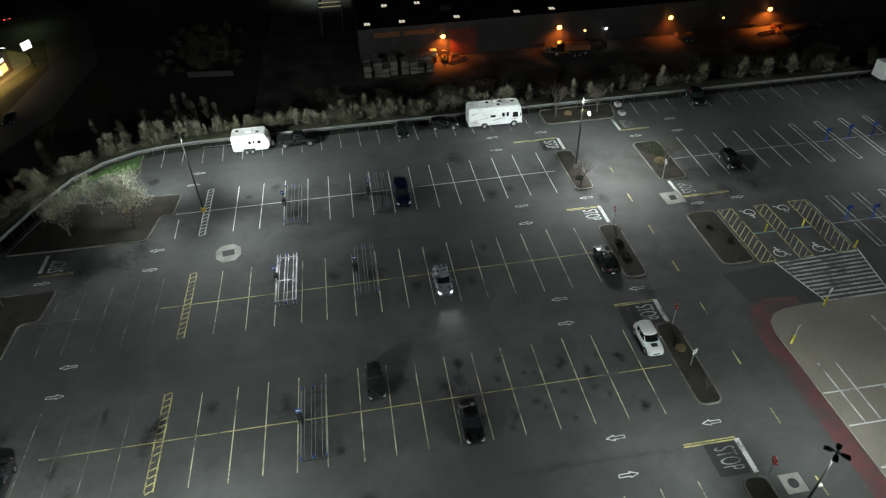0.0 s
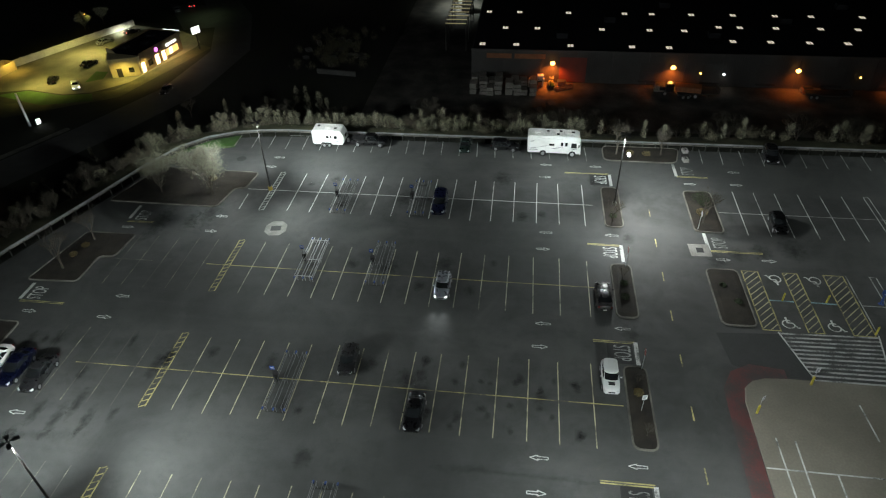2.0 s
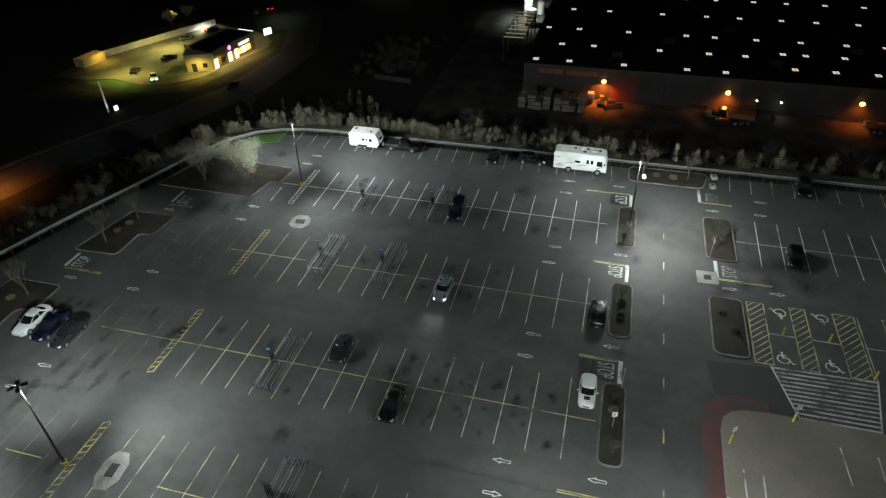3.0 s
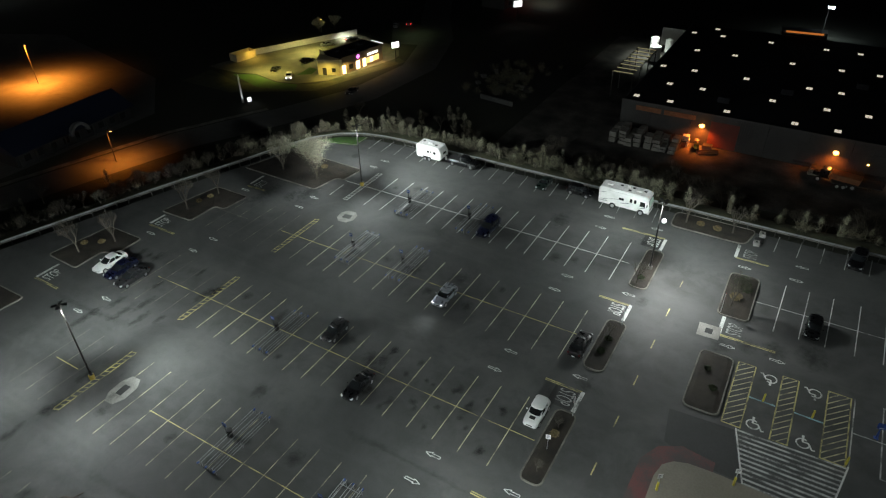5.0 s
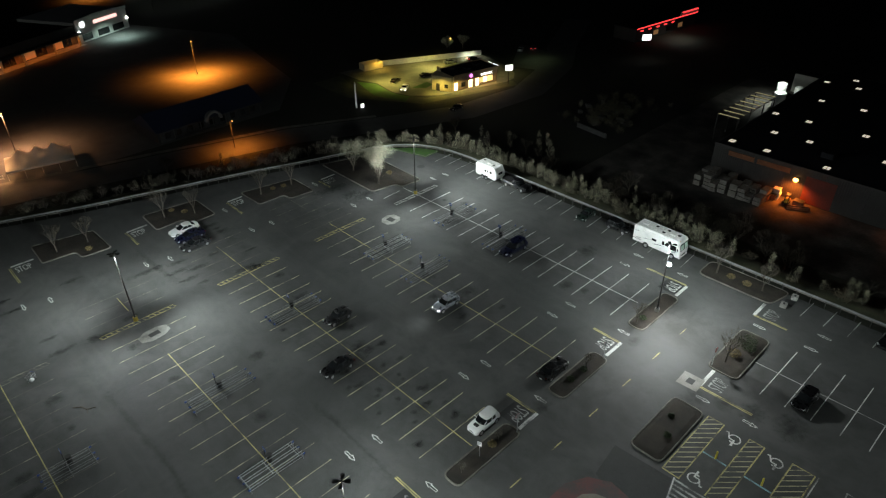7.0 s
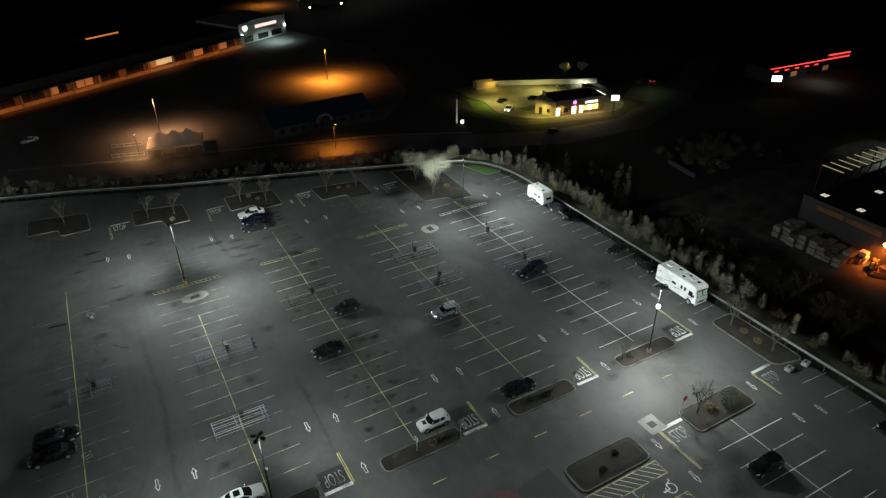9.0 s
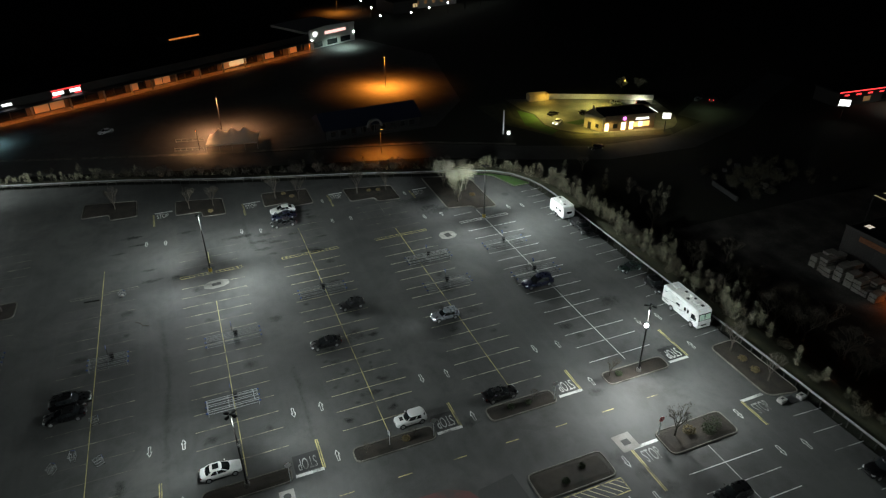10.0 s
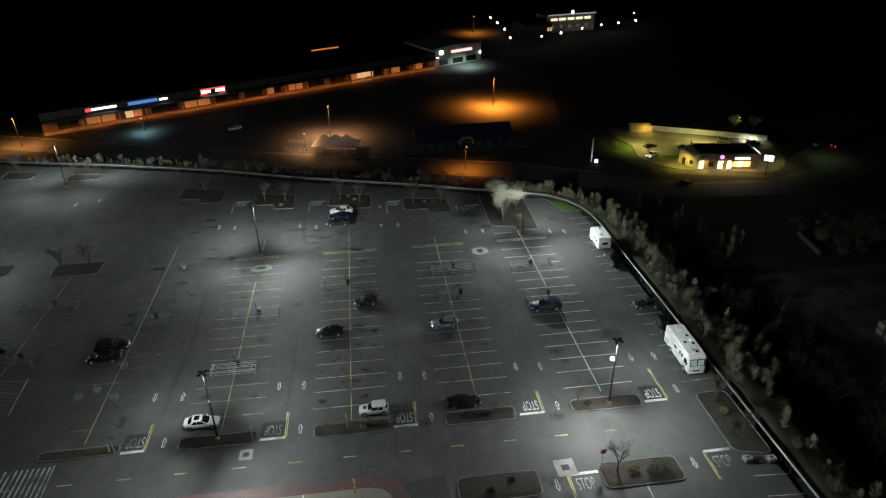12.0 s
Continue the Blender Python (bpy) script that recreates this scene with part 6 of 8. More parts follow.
BELT = "young trees beyond the guardrail"
kinds = [plume("young_tree", "feathery young tree with pale spring leaves on the bank", 6.0, 11 + k, LEAF_SPRING, 3000, 0.06, BELT, (0.22, 0.28, 0.19, 0.25)[k]) for k in range(4)]
kinds += [tree("bank_tree", "pale budding tree on the bank below the guardrail", 6.5, 31 + k, LEAF_SPRING, 2200, 0.075, 0.2, 4, BELT, 0.035) for k in range(2)]
kinds += [tree("bare_bank_tree", "bare twiggy grey tree on the bank below the guardrail", 6.5, 51, LEAF_SHADE, 1500, 0.07, 0.24, 4, BELT, 0.04)]
rng = random.Random(8)
along = dense(RAIL, 1.0)
used = [False] * len(kinds)
for k, p in enumerate(along[:-1]):
    t = (along[k + 1] - p).normalized()
    n = Vector((t.y, -t.x)) * -1
    if outside(p.x + n.x, p.y + n.y) < 0:
        n = -n
    if p.x > 84 or p.y < -110:
        continue
    per = (2.0 if p.x < -28 else 1.15 if p.x < 8 else 0.16) if p.y > 27 else 0.5 if p.y > 8 else 0.75
    for row in range(3):
        if rng.random() > per * (0.9, 0.5, 0.3)[row]:
            continue
        d = (4.0, 7.3, 12.0)[row] + rng.uniform(-1.3, 1.6)
        x, y = p.x + n.x * d + rng.uniform(-0.5, 0.5), p.y + n.y * d
        if outside(x, y) < 2.4:
            continue
        # dark bare kind on the west bank: its colour stands in for missing light
        west = p.y < 24
        pick = rng.choices(range(len(kinds)), (0, 0, 0, 0, 0, 0.2, 9) if west and p.y > -55 else (3, 3, 3, 3, 0.8, 0.8, 1.5))[0]
        s = rng.uniform(0.26, 0.58) * (1.0, 1.1, 1.15)[row] * (0.9 if p.y < 25 else 1.15 if p.x > 8 else 1.0)
        m = pose(x, y, terrain(x, y) - 0.1, 0, 0, rng.uniform(0, 360)) @ Matrix.Diagonal((s, s, s * rng.uniform(0.9, 1.2), 1))
        if not used[pick]:
            kinds[pick].matrix_world = m
            used[pick] = True
        else:
            src = kinds[pick]
            c = copy_thing(src, Matrix.Identity(4))
            c.matrix_basis = m

for k, (x, y, s) in enumerate(((4.3, 40.2, 0.62), (10.3, 39.6, 0.5), (13.4, 39.9, 0.56), (23.2, 39.5, 0.5), (35.1, 39.3, 0.72), (42.1, 39.0, 0.66), (48.6, 38.8, 0.6), (57.8, 39.2, 0.7), (54.0, 40.6, 0.6))):
    c = copy_thing(kinds[k % 4], Matrix.Identity(4))
    c.matrix_basis = pose(x, y, terrain(x, y) - 0.1, 0, 0, 53 * k) @ Matrix.Diagonal((s, s, s, 1))

LEAF_BRUSH = leaf_material("dry_brush", (0.05, 0.047, 0.03), (0.21, 0.2, 0.135))
brush = []
for k in range(3):
    r5 = random.Random(60 + k)
    b = thing("bank_brush", (0, 0, 0), "low tangled brush on the bank under young trees", "shrub", "brush on the bank")
    bm = bmesh.new()
    pts = []
    for j in range(22):
        a, q = r5.uniform(0, 6.28), r5.uniform(0.2, 1.5)
        top = Vector((math.cos(a) * q, math.sin(a) * q, r5.uniform(0.7, 2.0)))
        tube(bm, (top.x * 0.5, top.y * 0.5, -0.4), top, 0.025, 0.008, 4, caps=False)
        pts += [top * r5.uniform(0.55, 1.05) + Vector((r5.gauss(0, 0.2), r5.gauss(0, 0.2), r5.gauss(0, 0.2))) for _ in range(26)]
    tagged(part("brushwood", bm, BARK, b), kind="stuff")
    me = leaf_mesh(r5, pts, 0.085)
    me.materials.append(LEAF_BRUSH)
    ob = new("foliage", me)
    ob.parent = b
    brush.append(b)
placed = [False] * 3
for k, p in enumerate(along[:-1]):
    t = (along[k + 1] - p).normalized()
    n = Vector((-t.y, t.x))
    if outside(p.x + n.x, p.y + n.y) < 0:
        n = -n
    if p.x > 80 or p.y < -60:
        continue
    for _ in range(2 if p.y > 20 and p.x < 8 else 1):
        if rng.random() > (0.8 if p.y > 20 and p.x < 8 else 0.4 if p.y > 20 else 0.2):
            continue
        d = rng.uniform(2.6, 8.8)
        x, y = p.x + n.x * d, p.y + n.y * d
        pick = rng.randrange(3)
        s = rng.uniform(0.5, 1.05)
        m = pose(x, y, terrain(x, y) + 0.2, 0, 0, rng.uniform(0, 360)) @ Matrix.Diagonal((s, s, s * rng.uniform(0.7, 1.2), 1))
        c = brush[pick] if not placed[pick] else copy_thing(brush[pick], Matrix.Identity(4))
        placed[pick] = True
        c.matrix_basis = m

for label, height, seed, leaves, x, y in (("tall vase-shaped tree full of pale blossom in a stepped bed", 9.4, 71, 9500, -42.0, 14.9),
                                          ("smaller pale blossom tree in a stepped bed", 7.4, 72, 5000, -49.5, 14.9),
                                          ("pale blossom tree behind another in a stepped bed", 6.8, 75, 4200, -46.8, 18.7)):
    blossom = tree("blossom_tree", label, height, seed, LEAF_BLOSSOM, leaves, 0.068, 0.2, 4, "blossom trees", 0.042, 0.1)
    blossom.matrix_world = pose(x, y, 0.1)
BARE = "bare trees in the beds"
bare = tree("bare_tree", "bare young tree in a mulched bed", 5.2, 81, LEAF_SHADE, 900, 0.05, 0.22, 4, BARE, 0.03)
bare.matrix_world = pose(24.4, 14.0, 0.1)
for k, (x, y, s) in enumerate(((15.0, 31.0, 1.1), (12.9, 12.9, 0.7), (21.5, 31.2, 0.9), (-55.7, -14.2, 1.0), (-58.0, -18.5, 1.1), (-53.0, 3.3, 1.0), (-53.7, -2.6, 1.15), (-59.7, -35.0, 1.0),
                               (-59.2, -30.5, 0.9), (-65, -48.5, 1.0), (-34.6, -63.5, 1.05), (-34.8, -68.5, 1.0), (-36, -81, 1.0), (-81.0, -79.0, 1.0), (-80.6, -82, 0.9), (-84.4, -96, 1.1), (13.0, -10.2 - 4.0, 0.35), (13.2, -20.0, 0.35), (13.1, 1.5, 0.4))):
    m = pose(x, y, 0.1, 0, 0, 67 * k) @ Matrix.Diagonal((s, s, s, 1))
    c = copy_thing(bare, Matrix.Identity(4))
    c.matrix_basis = m


def shrub(x, y, r, seed, material, label):
    rng = random.Random(seed)
    s = thing("shrub", (x, y, 0.12), label, "shrub", "shrubs in the beds")
    bm = bmesh.new()
    for k in range(7):
        a = 2 * math.pi * k / 7
        tube(bm, (0, 0, -0.05), (math.cos(a) * r * 0.6, math.sin(a) * r * 0.6, r * rng.uniform(0.5, 0.9)), 0.02, 0.008, 4)
    part("stems", bm, BARK, s)
    pts = crown_points(rng, [(0, 0, r * 0.5, r, r * 0.5)], 420)
    me = leaf_mesh(rng, pts, 0.09)
    me.materials.append(material)
    ob = new("foliage", me)
    ob.parent = s


DRY = leaf_material("dry_shrub", (0.1, 0.075, 0.035), (0.2, 0.16, 0.08))
for x, y, r, mtl, lab in ((17.0, 31.2, 0.6, DRY, "dry tan shrub in a mulched bed"), (19.4, 31.0, 0.65, DRY, "dry tan shrub in a mulched bed"), (24.6, 15.8, 0.8, DRY, "dry tan shrub beside a bare tree"),
                          (24.9, 19.0, 1.2, LEAF_DARK, "low dark shrub in a mulched bed"), (25.4, 18.0, 0.9, LEAF_DARK, "low dark shrub in a mulched bed"), (13.1, -1.6, 0.5, LEAF_DARK, "small dark shrub in a mulched bed"), (13.2, 0.8, 0.45, LEAF_DARK, "small dark shrub in a mulched bed"),
                          (13.0, -15.2, 0.5, DRY, "small dry shrub in a mulched bed"), (13.1, 14.2, 0.5, LEAF_DARK, "small dark shrub in a mulched bed"), (24.2, 1.5, 0.4, LEAF_DARK, "small dark shrub in a mulched bed"), (25.3, -1.2, 0.45, LEAF_DARK, "small dark shrub in a mulched bed"),
                          (-43.5, 18.7, 0.65, DRY, "dry shrub in a stepped bed"), (-53.8, -0.1, 0.5, DRY, "dry shrub in a stepped bed"), (-57.2, -15.3, 0.55, DRY, "dry shrub in a stepped bed"), (-59.2, -16.7, 0.5, DRY, "dry shrub in a stepped bed"), (-56.8, -31.2, 0.6, DRY, "dry shrub in a stepped bed"), (-53.3, 1.8, 0.55, DRY, "dry shrub in a stepped bed")):
    shrub(x, y, r, int(x * 10 + y * 7), mtl, lab)

# ---- surroundings below the lot ----
def sheet(name, outline, z, material, label, category="pavement"):
    bm = flat(bmesh.new(), outline, z)
    bm.normal_update()
    if next(iter(bm.faces)).normal.z < 0:
        bmesh.ops.reverse_faces(bm, faces=bm.faces)
    return part(name, bm, material, label=label, category=category, kind="structure")


def ribbon(name, points, width, z, material, label):
    bm = bmesh.new()
    rows = []
    for k, p in enumerate(points):
        p = Vector(p)
        t = (Vector(points[min(k + 1, len(points) - 1)]) - Vector(points[max(k - 1, 0)])).normalized()
        n = Vector((-t.y, t.x)) * width / 2
        rows.append((bm.verts.new((*(p - n), z)), bm.verts.new((*(p + n), z))))
    for a, b in zip(rows[:-1], rows[1:]):
        bm.faces.new((a[0], b[0], b[1], a[1]))
    bm.normal_update()
    if next(iter(bm.faces)).normal.z < 0:
        bmesh.ops.reverse_faces(bm, faces=bm.faces)
    return part(name, bm, material, label=label, category="road", kind="structure")


SIDING = surface("metal_siding", (0.03, 0.028, 0.028), (0.058, 0.055, 0.053), 0.15, 6, 0.6, 0.1)
ROOF_DARK = surface("dark_roof_membrane", (0.012, 0.012, 0.014), (0.022, 0.022, 0.025), 0.2, 5, 0.9, spec=0.1)
BRICK_TAN = surface("tan_stucco", (0.42, 0.36, 0.2), (0.52, 0.45, 0.27), 0.6, 8, 0.85)
BRICK_BROWN = surface("brown_brick", (0.13, 0.095, 0.055), (0.2, 0.15, 0.09), 0.6, 8, 0.85)
STUCCO = surface("pale_stucco", (0.5, 0.5, 0.47), (0.62, 0.61, 0.58), 0.5, 8, 0.85)
DOOR_GREY = surface("roller_door", (0.07, 0.07, 0.07), (0.12, 0.12, 0.118), 0.8, 10, 0.6)
TIMBER = surface("stacked_timber", (0.12, 0.11, 0.095), (0.22, 0.21, 0.19), 0.8, 9, 0.85)
CANVAS = surface("tent_canvas", (0.62, 0.6, 0.55), (0.75, 0.72, 0.66), 0.6, 6, 0.75)
BLUE_ROOF = surface("blue_metal_roof", (0.006, 0.01, 0.026), (0.012, 0.018, 0.04), 0.3, 5, 0.6)
RED_WALL = surface("dull_red_wall", (0.09, 0.02, 0.014), (0.14, 0.03, 0.02), 0.5, 6, 0.7)
RUST = surface("rusty_steel", (0.18, 0.07, 0.03), (0.3, 0.13, 0.06), 1.2, 12, 0.8, 0.2)
SKYLIGHT = glow("lit_skylight", (1.0, 0.88, 0.7), 0.62)
SHOP_LIGHT = glow("lit_shop_window", (1.0, 0.5, 0.2), 0.11)
SHOP_WARM = glow("lit_doorway", (1.0, 0.72, 0.36), 0.5)
WHITE_GLOW = glow("lit_white_sign", (0.95, 1.0, 0.95), 2.2)
BLUE_GLOW = glow("lit_blue_sign", (0.12, 0.3, 0.85), 0.7)
RED_GLOW = glow("lit_red_sign", (1.0, 0.05, 0.05), 2.0)
PURPLE_GLOW = glow("lit_purple_sign", (0.85, 0.2, 0.95), 2.5)
ORANGE_BULB = glow("sodium_lamp", (1.0, 0.42, 0.09), 9)
AMBER_BULB = glow("amber_lamp", (1.0, 0.55, 0.12), 9)
COOL_BULB = glow("cool_lamp", (0.9, 1.0, 0.95), 14)
DINER_PANE = glow("bright_diner_pane", (1.0, 0.72, 0.42), 3.0)
TUBE_GLOW = glow("lit_tube", (1.0, 0.84, 0.45), 0.2)

sheet("yard", [(-34, 64), (128, 64), (128, 87.3), (-11.9, 87.3), (-11.9, 160), (-34, 160)], LOW + 0.02, surface("oily_yard", (0.008, 0.008, 0.0075), (0.1, 0.092, 0.082), 0.22, 3, 0.8), "dark paved yard of a warehouse")
sheet("mall_lot", [(-118.5, -22), (-126, -55), (-146, -104), (-168, -121), (-237, 25), (-252, 50), (-205, 72), (-140, 58), (-118.5, 40)], LOW + 0.02, ROAD_FAR, "dark paved lot before a strip mall")
STREET = [(-172, -200), (-150, -130), (-131, -76), (-117, -32), (-108.5, 0), (-99.5, 32), (-88, 55), (-79, 76), (-77, 102), (-86, 128), (-100, 150), (-118, 185)]
ribbon("street", STREET, 10.5, LOW + 0.035, ROAD_FAR, "two-lane asphalt street below the lot")
ribbon("street_verge", [(p[0] - 6.6, p[1] + 1.2) for p in STREET[:7]], 1.6, LOW + 0.05, KERB, "pale pavement beside the street")
sheet("diner_lot", [(-134, 72.5), (-122.5, 72.5), (-116, 74.4), (-106, 72.4), (-100, 74.0), (-91.6, 82.5), (-87.4, 104), (-88, 108), (-91, 112), (-97, 116), (-114, 120.5), (-130, 88)], LOW + 0.03, surface("diner_asphalt", (0.07, 0.068, 0.052), (0.19, 0.18, 0.14), 0.16, 9, 0.85), "paved lot round a small diner")
sheet("diner_lawn", [(-122, 70.8), (-116, 73.9), (-106, 71.9), (-99.5, 73.4), (-97, 69.5), (-108, 66.5)], LOW + 0.06, GRASS, "lit strip of lawn beside the diner lot", "grass")
sheet("diner_lawn", [(-104.8, 79.4), (-101.4, 81.8), (-102.6, 86.0), (-105.8, 86.2)], LOW + 0.06, GRASS, "small lawn at the diner wall", "grass")
sheet("diner_lawn", [(-131, 60), (-112, 60), (-92, 72), (-83, 104), (-87, 106), (-95, 76), (-116, 66.5), (-131, 71)], LOW + 0.04, BANK_GRASS, "rough lawn sloping from the diner to the street", "grass")
sheet("small_car_park", [(-97, 117), (-88, 120), (-92, 139), (-112, 140)], LOW + 0.03, ROAD_FAR, "small dim car park beyond the diner")
sheet("scrap_yard", [(-64, 86), (-35, 86), (-33, 124), (-62, 124)], LOW + 0.02, surface("cinder_yard", (0.012, 0.013, 0.011), (0.03, 0.031, 0.026), 0.08, 3, 0.95, shuffle=False), "dark yard with scattered pallets")


def street_lamp(x, y, top, bulb, label, arm=1.2, turn=0.0, size=1.0):
    s = thing("street_lamp", (x, y, LOW), label, "street lamp", "street lamps", turn)
    h = top - LOW
    part("pole", tube(bmesh.new(), (-arm, 0, -0.2), (-arm, 0, h + 0.25), 0.12, 0.07, 8), POLE_METAL, s)
    part("arm", tube(bmesh.new(), (-arm, 0, h + 0.2), (0.1, 0, h + 0.3), 0.05, 0.04, 6), POLE_METAL, s)
    head = part("lamp_head", cube(-0.4, 0.4, -0.2, 0.2, h + 0.18, h + 0.36, 0.05), BLACK_METAL, s)
    part("bulb", prism(bmesh.new(), octagon(0.5 * size, 0.32 * size), h + 0.178 - 0.128 * size, h + 0.178), bulb, head, "lit lamp")


street_lamp(-166.2, 38.8, -2.0, ORANGE_BULB, "tall street lamp with an orange sodium light", 0.5)
street_lamp(-139.5, -23.2, -2.0, ORANGE_BULB, "tall street lamp with an orange sodium light", 0.5)
street_lamp(-102.6, 17.7, -5.5, ORANGE_BULB, "street lamp with an orange light beside the road", 1.0, 20)
street_lamp(-127.0, -30.8, -6.9, ORANGE_BULB, "short lamp post with a warm light beside a marquee", 0.4)
street_lamp(-146.0, -125.0, -3.3, ORANGE_BULB, "street lamp with an orange light at the far street", 0.6)
street_lamp(-155.5, -88.2, -7.9, ORANGE_BULB, "street lamp with a pale light before the mall", 0.8)
# added lamp that turns the tree round it yellow
street_lamp(-125.4, 116.4, -8.6, AMBER_BULB, "added amber lamp post inside a tree", 0.3)
street_lamp(-318.0, 58.0, -3.8, ORANGE_BULB, "distant orange street lamp", 0.8)
street_lamp(24.1, 185.7, -3.0, glow("far_flood", (0.8, 0.95, 1.0), 40), "distant cool floodlight behind the warehouse", 0.5, size=3.5)

# the annex strip glows by itself, in place of orange light on its wall
annex = thing("rear_annex", (19.3, 163.0, LOW), "low dark annex with a glowing orange strip behind the warehouse", "building", turn=6)
part("annex_wall", cube(-6.0, 6.0, -2.0, 2.0, 0, 8.0), SIDING, annex)
part("eave_glow", cube(-5.0, 5.0, -2.2, -2.0, 7.4, 7.9), glow("orange_wall_glow", (1.0, 0.3, 0.06), 0.4), annex, "glowing orange strip")
# warehouse
wh = thing("warehouse", (0, 0, LOW), "long low warehouse with lit skylights and orange wall lamps", "warehouse")
HW = -5.6 - LOW
for k in range(18):
    x0 = -11.7 + 8.0 * k
    part("wall_panel", cube(x0 + 0.03, x0 + 7.97, 87.5, 87.8, 0, HW + 0.1, 0.02), SIDING, wh)
    bm = bmesh.new()
    for j in range(16):
        box(bm, x0 + 0.2 + 0.5 * j, x0 + 0.3 + 0.5 * j, 87.46, 87.5, 0.1, HW)
    part("siding_ribs", bm, SIDING, wh)
part("end_wall", cube(-11.7, -11.4, 87.8, 158, 0, HW + 0.1), SIDING, wh)
part("back_wall", cube(-11.4, 132.3, 157.7, 158, 0, HW), SIDING, wh)
part("roof", cube(-11.4, 132.3, 87.8, 157.7, HW - 0.3, HW), ROOF_DARK, wh, "dark flat roof")
part("parapet", cube(-11.8, 132.3, 87.42, 87.82, HW + 0.1, HW + 0.35), SIDING, wh)
# dull red panel just east of the first wall lamp
part("red_wall_panel", cube(8.6, 14.6, 87.39, 87.45, 0.15, 6.0), RED_WALL, wh, "dull red wall panel")
for x0, w in ((-4.5, 4.2), (26.5, 4.2), (40.0, 4.2), (52.0, 4.2), (66.0, 4.2), (78.0, 4.2), (92.0, 4.2)):
    d = part("dock_door", cube(x0, x0 + w, 87.38, 87.46, 1.1, 5.2), SIDING, wh, "dark grey roller dock door")
    for j in range(7):
        part("door_slat", cube(x0 + 0.05, x0 + w - 0.05, 87.35, 87.38, 1.2 + 0.57 * j, 1.24 + 0.57 * j), SIDING, d)
    part("dock_bumper", cube(x0 - 0.1, x0 + w + 0.1, 87.0, 87.46, 0.7, 1.05, 0.04), TRIM, wh)
part("sign_band", cube(-8.2, -2.5, 87.36, 87.45, 5.5, 6.6), RUST, wh, "dull rust-red band")
part("sign_band", cube(-1.8, 5.2, 87.36, 87.45, 5.5, 6.6), RUST, wh, "dull rust-red band")
SKY = [(91.1, (-9.4, -1.6, 10.8, 24.6, 32.8)), (95.9, (47.7, 56.0, 64.4, 72.6, 83.0, 92.5)), (102.4, (-4.6, 3.2, 18.7, 29.9, 38.0)),
       (105.4, (46.5, 51.4, 59.7, 69.8, 78.2, 87.0, 97.0)), (114.5, (-9.3, -1.4, 11.1, 25.2, 32.0, 41.7, 51.8, 61.9, 70.4, 82.4, 90.7, 101)),
       (131.5, (-4.5, 5.4, 19.6, 31, 39.4, 49.8, 58.2, 68.2, 78)), (147.8, (-8.9, -0.8, 12.2, 26.3, 34.5, 44.7, 53.3, 63.3, 73.2)), (154.3, (-3.5, 50, 58.4))]
rng = random.Random(3)
for y, xs in SKY:
    for x in xs:
        fr = part("skylight", cube(x - 0.72, x + 0.72, y - 0.82, y + 0.82, HW, HW + 0.16), SIDING, wh)
        part("skylight_pane", cube(x - 0.64, x + 0.64, y - 0.74, y + 0.74, HW + 0.16, HW + 0.24, 0.05), SKYLIGHT, fr, "glowing skylight pane")
        part("pane_bar", cube(x - 0.05, x + 0.05, y - 0.75, y + 0.75, HW + 0.24, HW + 0.255), SIDING, fr)
for x, y in ((9, 97), (44, 99), (21, 109), (63, 110), (36, 121), (80, 122)):
    u = part("roof_unit", cube(x - 1.3, x + 1.3, y - 1, y + 1, HW, HW + 1.3, 0.06), ROOF_DARK, wh, "grey rooftop air unit")
for x, z, b in ((6.9, -8.0, ORANGE_BULB), (33.6, -8.3, ORANGE_BULB), (60.2, -8.4, ORANGE_BULB), (84.8, -8.5, ORANGE_BULB), (44.8, -9.6, COOL_BULB), (39.8, -9.6, AMBER_BULB), (73.5, -9.6, AMBER_BULB)):
    w = 0.5 if b is ORANGE_BULB else 0.2
    f = part("wall_lamp", cube(x - w, x + w, 87.05, 87.42, z - LOW + 0.0, z - LOW + 0.35, 0.04), BLACK_METAL, wh)
    bm = bmesh.new()
    bmesh.ops.create_uvsphere(bm, u_segments=14, v_segments=8, radius=w * 1.1, matrix=Matrix.Translation((x, 87.0 - w * 0.5, z - LOW - 0.02)) @ Matrix.Diagonal((1.0, 0.6, 0.85, 1)))
    part("lamp_glass", bm, b, f, "lit lamp glass", smooth=True)


def stack(x, y, w, d, h, turn, layers, material=None, z=LOW):
    s = thing("timber_stack", (x, y, z), "banded stack of pale boards in the warehouse yard", "stack", "yard stacks", turn)
    for k in range(layers):
        part("board_pack", cube(-w / 2 + random.uniform(-0.1, 0.1), w / 2 + random.uniform(-0.1, 0.1), -d / 2, d / 2, 0.1 + k * h / layers, (k + 1) * h / layers - 0.06, 0.03), material or TIMBER, s)
        for bx in (-w * 0.3, w * 0.3):
            part("bearer", cube(bx - 0.08, bx + 0.08, -d / 2, d / 2, k * h / layers - 0.061 if k else 0, 0.1 + k * h / layers), TRIM, s)


